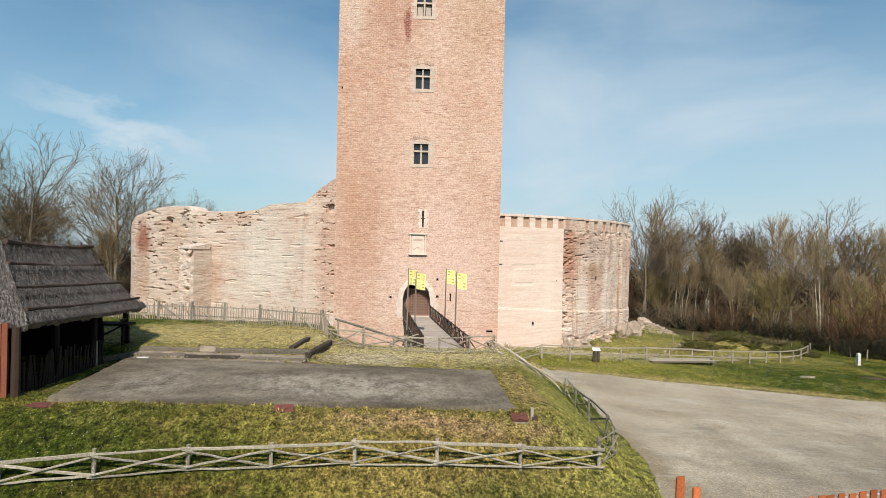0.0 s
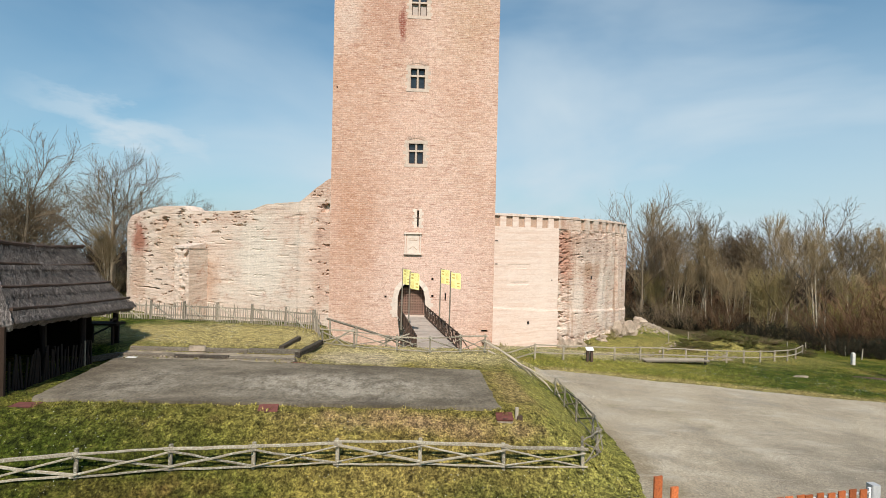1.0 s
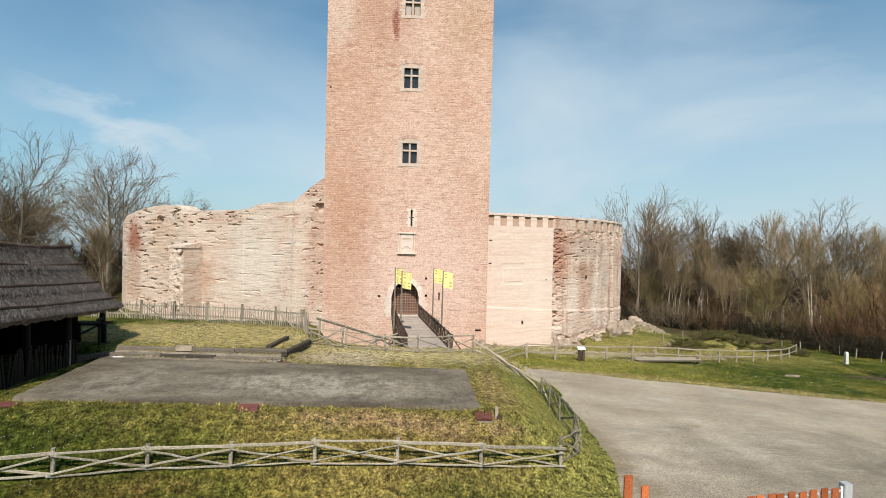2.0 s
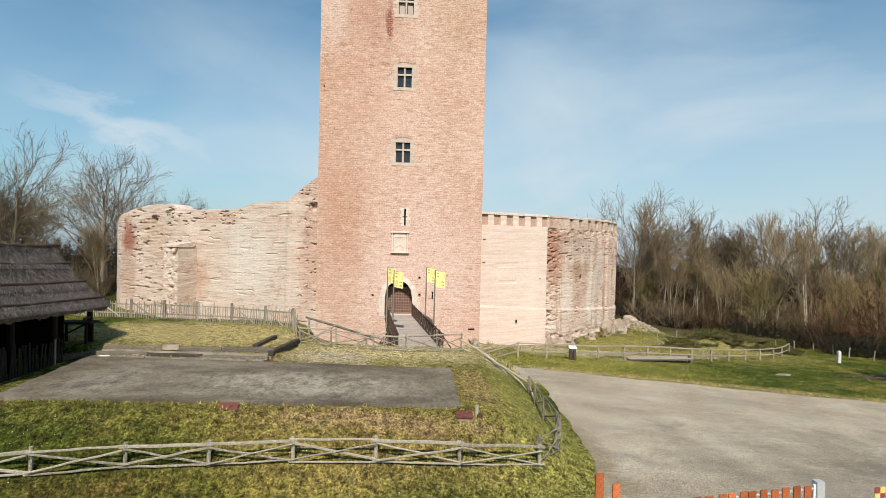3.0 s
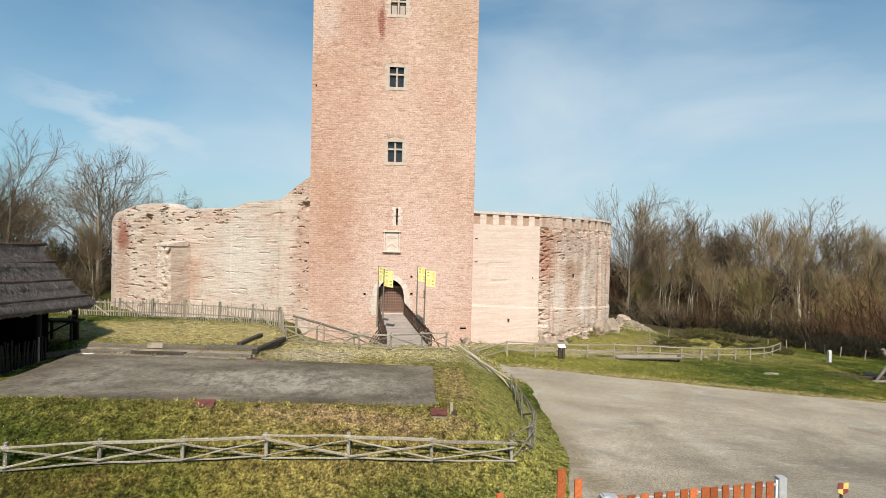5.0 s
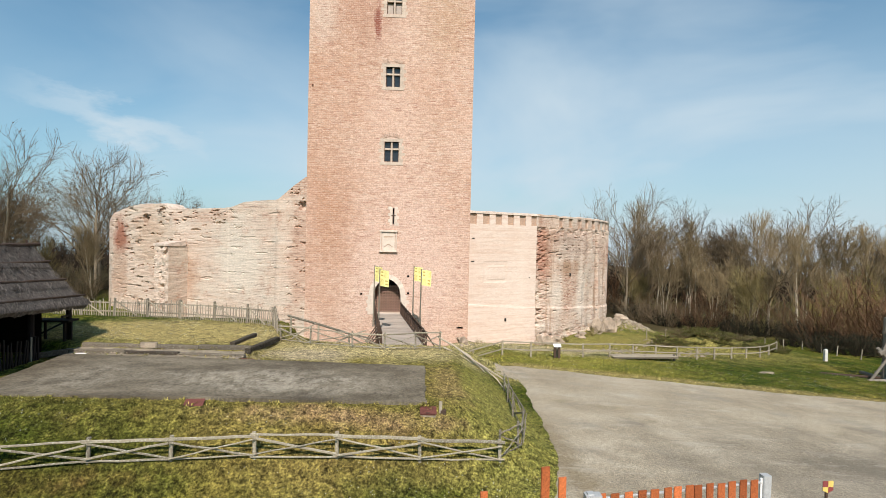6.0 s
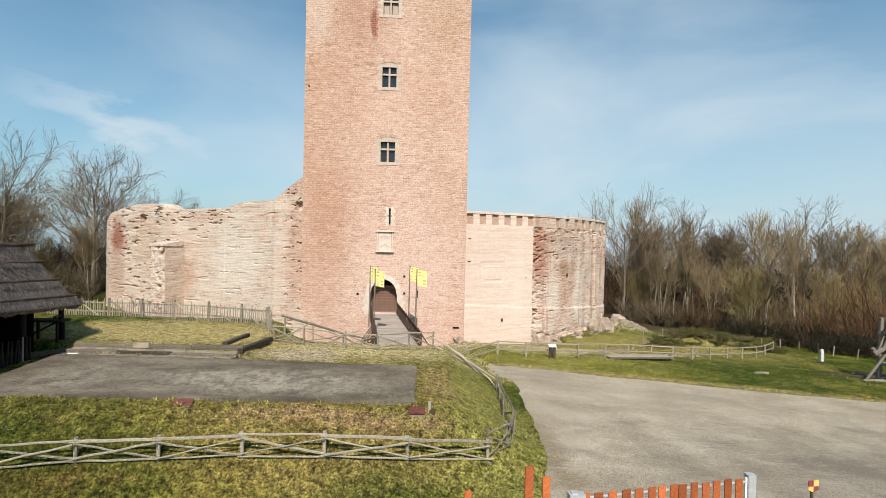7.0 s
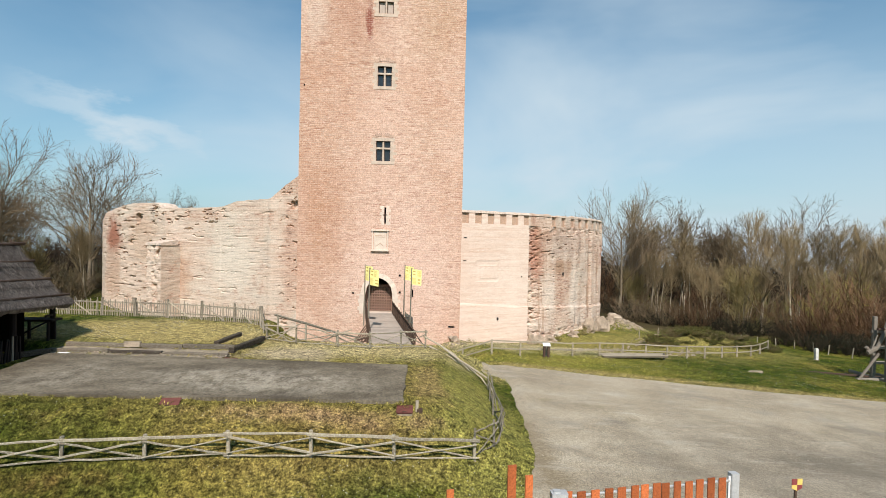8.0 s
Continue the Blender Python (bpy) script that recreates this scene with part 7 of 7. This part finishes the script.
def make_shrub(seed, height, wide, stem_mat, leaf_m, leaves, label, twigs=46, leaf_size=0.07):
    r = random.Random(seed)
    t = thing("shrub", (0, 0, 0), label, "shrub", "undergrowth")
    st, lv = Mesh(), Mesh()
    tips = []
    for _ in range(twigs):
        a, k = r.uniform(0, math.tau), r.random() ** 0.6
        p = Vector((math.cos(a) * wide * 0.35 * k, math.sin(a) * wide * 0.35 * k, -0.2))
        d = Vector((math.cos(a) * 0.9 * k, math.sin(a) * 0.9 * k, 1)).normalized()
        h = height * r.uniform(0.55, 1.0)
        pts = [p]
        for i in range(4):
            d = (d + Vector((r.uniform(-0.28, 0.28), r.uniform(-0.28, 0.28), 0.0))).normalized()
            pts.append(pts[-1] + d * h / 4)
        k = r.uniform(0.35, 0.75)
        st.tube(pts, [0.05 * k, 0.042 * k, 0.034 * k, 0.027 * k, 0.012], 3, cap=False)
        for i in range(9):
            j = r.randint(0, 3)
            o = pts[j].lerp(pts[j + 1], r.random())
            e = (d + Vector((r.uniform(-0.7, 0.7), r.uniform(-0.7, 0.7), r.uniform(-0.1, 0.6)))).normalized()
            m = o + e * h * r.uniform(0.12, 0.3)
            st.tube([o, m], [0.018, 0.011], 3, cap=False)
            for _ in range(3):
                e2 = (e + Vector((r.uniform(-0.8, 0.8), r.uniform(-0.8, 0.8), r.uniform(-0.3, 0.6)))).normalized()
                m2 = o.lerp(m, r.uniform(0.4, 1)) 
                tip = m2 + e2 * h * r.uniform(0.06, 0.16)
                w2 = e2.cross(e).normalized() * 0.018
                st.add([m2 - w2, m2 + w2, tip], [(0, 1, 2)])
                tips += [m2, tip]
    for _ in range(leaves):
        p = r.choice(tips) + Vector((r.gauss(0, 0.1), r.gauss(0, 0.1), r.gauss(0, 0.1)))
        a, b = Vector((r.gauss(0, 1), r.gauss(0, 1), r.gauss(0, 1))).normalized(), Vector((r.gauss(0, 1), r.gauss(0, 1), r.gauss(0, 1))).normalized()
        s = leaf_size * r.uniform(0.6, 1.3)
        lv.add([p - a * s, p + b * s * 0.5, p + a * s, p - b * s * 0.5], [(0, 1, 2, 3)])
    st.out("twig_mass", stem_mat, t)
    if leaves:
        lv.out("foliage", leaf_m, t)
    return t


TREES = [make_tree(11, 19, 0.30, M_BARK, M_TWIG, 1.15, "tall bare tree with a rounded twiggy crown", bole=0.22),
         make_tree(12, 19.5, 0.17, M_BARK_PALE, M_TWIG_PALE, 0.62, "slim pale-barked bare tree in the wood", bole=0.42),
         make_tree(13, 17, 0.30, M_BARK, M_TWIG, 1.3, "broad bare tree with spreading branches", bole=0.2),
         make_tree(14, 18, 0.11, M_BARK_PALE, M_TWIG_PALE, 0.6, "clump of slim pale bare stems at the wood's edge", 3, 0.38),
         make_tree(15, 13, 0.13, M_BARK, M_TWIG_OLIVE, 0.95, "bare young tree with olive twigs", 3, 0.12),
         make_tree(16, 18.5, 0.14, M_BARK_PALE, M_TWIG_PALE, 0.55, "straight slender pale-stemmed bare tree", bole=0.5),
         make_tree(17, 18, 0.17, M_BARK, M_TWIG, 0.95, "bare tree forking low into several ascending stems", 4, 0.2)]
SHRUBS = [make_shrub(21, 5.0, 4.5, M_TWIG, M_LEAF_BROWN, 1400, "brown twiggy thicket with some dry leaves", leaf_size=0.06),
          make_shrub(22, 6.5, 5.0, M_TWIG_RED, M_LEAF_BROWN, 900, "tall reddish-brown thicket without leaves"),
          make_shrub(23, 4.0, 4.0, M_TWIG_OLIVE, M_LEAF_GREEN, 1500, "olive-green thicket just coming into bud", leaf_size=0.075),
          make_shrub(24, 6.0, 4.5, M_TWIG_OLIVE, M_LEAF_YELLOW, 9000, "shrub covered in yellow-green catkins", leaf_size=0.045),
          make_shrub(25, 3.6, 4.0, M_DEEP, M_LEAF_DARK, 3600, "dense bush with the wood's shade in its near-black leaf colour", leaf_size=0.08),
          make_shrub(26, 3.0, 4.5, M_TWIG_RED, M_LEAF_MOSS, 4200, "low mossy bramble patch with brown stems", leaf_size=0.12)]
used = set()
SITES = random.Random(5)


def plant(kinds, i, x, y, scale, wide=1.0):
    src = kinds[i]
    m = pose(x, y, ground_z(x, y) - 0.05, SITES.uniform(-2, 2), SITES.uniform(-2, 2), SITES.uniform(0, 360))
    if (id(kinds), i) not in used:
        used.add((id(kinds), i))
        src.matrix_basis = m
        ob = src
    else:
        ob = copy_thing(src, m)
    ob.scale = (scale * wide, scale * wide, scale)
    return ob


# east wood: tall row behind, mixed edge in front, thickets below
plant(TREES, 0, 37.6, 86.0, 1.12, 1.0)
plant(TREES, 6, 41.5, 90.0, 0.98)
for k in range(26):
    u = k / 25
    plant(TREES, (1, 5, 0, 3, 1, 2, 5, 6, 1, 0)[k % 10], 43 + 58 * u + SITES.uniform(-1.5, 1.5), 94 - 18 * u + SITES.uniform(-5, 5), SITES.uniform(0.95, 1.2) * (1.0 - 0.06 * u))
for k in range(7):
    u = k / 6
    plant(TREES, (0, 2, 6, 1)[k % 4], 40 + 78 * u + SITES.uniform(-2, 2), 110 - 14 * u + SITES.uniform(-5, 6), SITES.uniform(0.75, 0.95))
plant(TREES, 2, 55.5, 76.0, 1.0, 0.9)
for x, y, s, k in ((38.5, 82.0, 1.0, 0), (42.0, 80.0, 0.9, 0), (46.0, 77.5, 1.0, 1)):
    plant(SHRUBS, k, x, y, s)
for k in range(22):
    u = k / 21
    plant(TREES, (5, 4, 3, 5, 1, 5, 3)[k % 7], 40 + 34 * u + SITES.uniform(-1, 1), 87 - 24 * u + SITES.uniform(-3, 3), SITES.uniform(0.55, 0.85))
for k in range(26):
    u = k / 25
    plant(SHRUBS, (0, 4, 0, 1, 2)[k % 5], 37 + 32 * u + SITES.uniform(-1, 1), 90 - 28 * u + SITES.uniform(-1, 5), SITES.uniform(0.55, 0.95))
for k in range(14):
    u = k / 13
    plant(SHRUBS, (1, 0, 2, 0)[k % 4], 40 + 50 * u + SITES.uniform(-1, 1), 99 - 30 * u + SITES.uniform(-3, 4), SITES.uniform(1.1, 1.6))
for x, y, s in ((52.5, 61.5, 0.95), (56.0, 58.5, 1.1), (59.0, 57.5, 1.2), (61.5, 55.0, 1.15), (57.0, 61.5, 1.3), (62.5, 60.0, 1.4), (65.0, 55.0, 1.3)):
    plant(SHRUBS, 1, x, y, s * 1.15, 1.1)
for x, y, s in ((57.5, 65.5, 1.5), (59.0, 66.5, 1.65)):
    plant(SHRUBS, 3, x, y, s, 0.5)
# near-black bushes supply the shade at the foot of the wood
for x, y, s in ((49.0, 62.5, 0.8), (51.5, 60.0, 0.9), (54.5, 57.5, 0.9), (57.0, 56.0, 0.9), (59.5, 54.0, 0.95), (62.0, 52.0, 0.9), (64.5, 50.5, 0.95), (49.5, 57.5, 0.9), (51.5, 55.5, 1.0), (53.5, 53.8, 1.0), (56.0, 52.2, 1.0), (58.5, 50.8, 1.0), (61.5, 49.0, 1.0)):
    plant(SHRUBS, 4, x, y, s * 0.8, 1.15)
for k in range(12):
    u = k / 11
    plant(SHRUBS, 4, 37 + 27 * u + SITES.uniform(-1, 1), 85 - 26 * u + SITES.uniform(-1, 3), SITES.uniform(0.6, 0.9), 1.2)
for k in range(34):
    x = 27.5 + 13.0 * (k + SITES.random()) / 34
    plant(SHRUBS, 0 if k % 5 == 0 else 5, x, 52.4 + SITES.uniform(-2.0, 1.2), SITES.uniform(0.10, 0.2), 2.6)
# west wood behind the hut and the ruined wall
for x, y, s, k in ((-41.6, 75.0, 1.08, 2), (-44.5, 81.0, 0.85, 0), (-43.0, 60.0, 1.02, 0), (-48.5, 58.0, 1.12, 2), (-46.0, 65.0, 0.85, 6), (-40.6, 78.0, 0.95, 0), (-43.5, 66.0, 0.7, 4), (-48.5, 120.0, 0.88, 2), (-51.5, 118.0, 0.9, 0), (-45.8, 122.0, 0.8, 2), (-52.0, 70.0, 0.9, 0), (-58.0, 86.0, 0.8, 2), (-55.0, 98.0, 0.75, 0), (-66.0, 78.0, 0.9, 0), (-38.8, 70.0, 0.62, 3), (-55.0, 58.0, 1.0, 0)):
    plant(TREES, k, x, y, s)
for k in range(13):
    u = k / 12
    plant(SHRUBS, (0, 2, 0, 0)[k % 4], -38 - 22 * u + SITES.uniform(-2, 2), 82 - 24 * u + SITES.uniform(-6, 8), SITES.uniform(0.65, 1.05))
for x, y, s in ((-42.0, 58.0, 1.1), (-45.5, 62.0, 1.3), (-40.0, 68.0, 1.0), (-43.0, 71.0, 1.2), (-33.5, 47.0, 1.0), (-36.0, 50.0, 1.2), (-38.5, 46.0, 1.3), (-40.5, 52.0, 1.4)):
    plant(SHRUBS, 0, x, y, s)
for x, y, s in ((8.75, 50.9, 0.16), (16.0, 54.4, 0.16), (19.2, 57.2, 0.2), (23.0, 59.9, 0.26)):
    plant(SHRUBS, 2, x, y, s)


def far_wood(seed, x0, x1, y0, y1, count, tall, label):
    """A deep stand of stems and fine twigs that closes the view."""
    r = random.Random(seed)
    me = Mesh()
    for _ in range(count):
        x, y = r.uniform(x0, x1), r.uniform(y0, y1)
        z = ground_z(x, y)
        h = r.uniform(0.5, 1.0) * tall
        top = Vector((x + r.uniform(-1, 1), y, z + h))
        b = Vector((x, y, z - 0.2))
        me.tube([b, b.lerp(top, 0.5) + Vector((r.uniform(-0.4, 0.4), 0, 0)), top], [r.uniform(0.06, 0.16), 0.07, 0.02], 3, cap=False)
        for _ in range(26):
            t = r.uniform(0.12, 1.0)
            o = b.lerp(top, t)
            e = o + Vector((r.uniform(-1.7, 1.7), r.uniform(-0.6, 0.6), r.uniform(0.2, 2.2))) * (1.15 - 0.6 * t)
            me.tube([o, e], [0.05, 0.025], 3, cap=False)
            for _ in range(2):
                m = o.lerp(e, r.uniform(0.3, 1.0))
                me.tube([m, m + Vector((r.uniform(-0.8, 0.8), r.uniform(-0.4, 0.4), r.uniform(-0.1, 1.0)))], [0.03, 0.018], 3, cap=False)
    # shade-coloured stems, a dark ground for the lit trees before them
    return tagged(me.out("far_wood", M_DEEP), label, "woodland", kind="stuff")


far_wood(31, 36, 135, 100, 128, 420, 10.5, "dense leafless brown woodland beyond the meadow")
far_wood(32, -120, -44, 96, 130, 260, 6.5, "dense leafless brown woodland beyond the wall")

# stakes along the wood's edge
stake_data = Mesh().beam((0, 0, -0.2), (0, 0, 1.15), 0.11, 0.10, 0.2, taper=0.9).data("stake", M_PICKET)
o = Vector((29.5, 60.5, ground_z(29.5, 60.5)))
stk = thing("wire_fence", o, "line of grey stakes and wire along the wood", "fence")
line = [(29.0, 58.5), (30.5, 57.2), (32.0, 56.3), (33.0, 56.0), (34.0, 55.7), (35.2, 55.6), (36.3, 55.8), (38.2, 56.6), (41.0, 58.4), (44.0, 60.0), (46.6, 60.4), (48.0, 59.2), (48.6, 57.0), (48.3, 54.5), (49.2, 52.4), (51.5, 50.5), (53.0, 49.0), (55.0, 47.6)]
for x, y in line:
    share("stake", stake_data, stk, Vector((x, y, ground_z(x, y))) - o, (rng.uniform(-4, 4), rng.uniform(-4, 4), rng.uniform(0, 90)), (1, 1, rng.uniform(0.8, 1.15)))
for (xa, ya), (xb, yb) in zip(line, line[1:]):
    for h in (0.5, 1.0):
        Mesh().tube([Vector((xa, ya, ground_z(xa, ya) + h)) - o, Vector((xb, yb, ground_z(xb, yb) + h)) - o], [0.005, 0.005], 3).out("wire", M_IRON, stk)


# ---- grass, weeds and daisies ----
def turf_ok(x, y):
    if -10.6 - 0.2 * (y - 15) < x < 2.85 and 15.1 < y < 21.4:
        return False
    if -11.7 < x < -4.6 and 20.9 < y < 22.75:
        return False
    if x > road_left(y) + 0.1 and y < road_far(x) - 0.1:
        return False
    if ((x + 2.2) / 2.4) ** 2 + ((y - 23.2) / 1.7) ** 2 < 1 + 0.6 * fbm(x, y, 3.0):
        return False
    if x < -11.6 and 15.3 < y < 22.4:
        return False
    if any(abs(x - a) < 0.36 and abs(y - b) < 0.42 for a, b in ((-9.95, 14.55), (-3.68, 14.65), (2.86, 15.0))):
        return False
    return True


def blades(name, label, count, place, lo, hi, wide, seed):
    r = random.Random(seed)
    v = np.zeros((count * 3, 3), dtype=np.float32)
    k = 0
    while k < count:
        x, y = place(r)
        if not turf_ok(x, y):
            continue
        c = fbm(x * 1.1, y * 1.1, 2.0)
        if r.random() > 0.55 + 0.6 * c:
            continue
        z = ground_z(x, y) - 0.012
        h = r.uniform(lo, hi) * (0.55 + 0.5 * max(0, c) + 1.1 * max(0, fbm(x * 3.4, y * 3.4, 6.0)))
        a = r.uniform(0, math.tau)
        w = wide * r.uniform(0.6, 1.3)
        lx, ly = r.gauss(0, 0.5) * h, r.gauss(0, 0.5) * h
        v[3 * k] = (x - math.cos(a) * w, y - math.sin(a) * w, z)
        v[3 * k + 1] = (x + math.cos(a) * w, y + math.sin(a) * w, z)
        v[3 * k + 2] = (x + lx, y + ly, z + h)
        k += 1
    me = bpy.data.meshes.new(name)
    me.vertices.add(count * 3)
    me.vertices.foreach_set("co", v.ravel())
    me.loops.add(count * 3)
    me.loops.foreach_set("vertex_index", np.arange(count * 3, dtype=np.int32))
    me.polygons.add(count)
    me.polygons.foreach_set("loop_start", np.arange(0, count * 3, 3, dtype=np.int32))
    me.update(calc_edges=True)
    me.validate()
    me.materials.append(M_BLADE)
    return tagged(new(name, me), label, "grass", kind="stuff")


blades("bank_grass", "short patchy grass on the bank below the slab", 230000, lambda r: (r.uniform(-14, 8.0), r.uniform(11.6, 16.2)), 0.03, 0.085, 0.009, 41)
blades("terrace_grass", "short dry grass round slab and lawn", 90000, lambda r: (r.uniform(-20, 9.5), r.uniform(16, 33.5)), 0.03, 0.08, 0.010, 42)
blades("meadow_grass", "fresh green grass of the castle meadow", 70000, lambda r: (r.uniform(3.5, 50), r.uniform(26, 50)), 0.05, 0.14, 0.022, 43)


def daisies(name, count, place, size, seed):
    r = random.Random(seed)
    me = Mesh()
    k = 0
    while k < count:
        x, y = place(r)
        if not turf_ok(x, y) or fbm(x * 0.35, y * 0.35, 9.0) < 0.05:
            continue
        z = ground_z(x, y) + r.uniform(0.03, 0.09)
        s = size * r.uniform(0.6, 1.3)
        a = r.uniform(0, 1)
        tilt = r.uniform(-0.6, 0.1)
        me.add([(x + s * math.cos(a + i * math.tau / 5), y + s * math.sin(a + i * math.tau / 5), z - tilt * s * math.sin(a + i * math.tau / 5)) for i in range(5)], [(0, 1, 2, 3, 4)])
        k += 1
    return tagged(me.out(name, M_DAISY), "white daisies dotted in the grass", "flowers", kind="stuff")


daisies("bank_daisies", 420, lambda r: (r.uniform(-12, 6), r.uniform(12, 14.6)), 0.010, 51)
daisies("meadow_daisies", 1100, lambda r: (r.uniform(7, 44), r.uniform(29, 42)), 0.014, 52)
daisies("lawn_daisies", 450, lambda r: (r.uniform(-13, -4.5), r.uniform(23, 30)), 0.013, 53)


# low weeds along the slab's front edge and on the bank
weed = Mesh()
r_w = random.Random(61)
for _ in range(330):
    x = r_w.uniform(-10, 3.5)
    y = 14.95 + 0.03 * (x + 4) + r_w.gauss(0, 0.18)
    if r_w.random() < 0.45:
        x, y = r_w.uniform(-11.4, -4.8), r_w.choice((21.3, 21.8, 22.35, 22.5)) + r_w.gauss(0, 0.12)
    elif r_w.random() < 0.35:
        x, y = r_w.uniform(-11, 6), r_w.uniform(12.2, 14.6)
    z = ground_z(x, y)
    for _ in range(r_w.randint(10, 26)):
        a, l = r_w.uniform(0, math.tau), r_w.uniform(0.04, 0.13)
        e = Vector((math.cos(a) * l * 0.8, math.sin(a) * l * 0.8, l * r_w.uniform(0.4, 1.0)))
        s = Vector((-math.sin(a), math.cos(a), 0)) * 0.012
        p = Vector((x, y, z)) + Vector((r_w.gauss(0, 0.06), r_w.gauss(0, 0.06), 0))
        weed.add([p, p + e * 0.5 + s, p + e, p + e * 0.5 - s], [(0, 1, 2, 3)])
tagged(weed.out("weeds", M_BLADE), "low weeds along the concrete's edge", "weeds", kind="stuff")

# stones embedded in the gravel
peb = Mesh()
r_p = random.Random(71)
for _ in range(2600):
    y = r_p.uniform(11.5, 30)
    x = road_left(y) + 0.3 + r_p.random() ** 1.3 * 22
    if y > road_far(x) - 0.4:
        continue
    s = r_p.uniform(0.008, 0.03)
    z = road_z(x, y)
    peb.add([(x - s, y - s, z), (x + s, y - s, z), (x + s * 0.8, y + s, z), (x - s, y + s * 0.7, z), (x, y, z + s * 0.8)], [(0, 1, 4), (1, 2, 4), (2, 3, 4), (3, 0, 4)])
tagged(peb.out("pebbles", M_ROCK), "small pale stones lying on the gravel", "pebbles", kind="stuff")
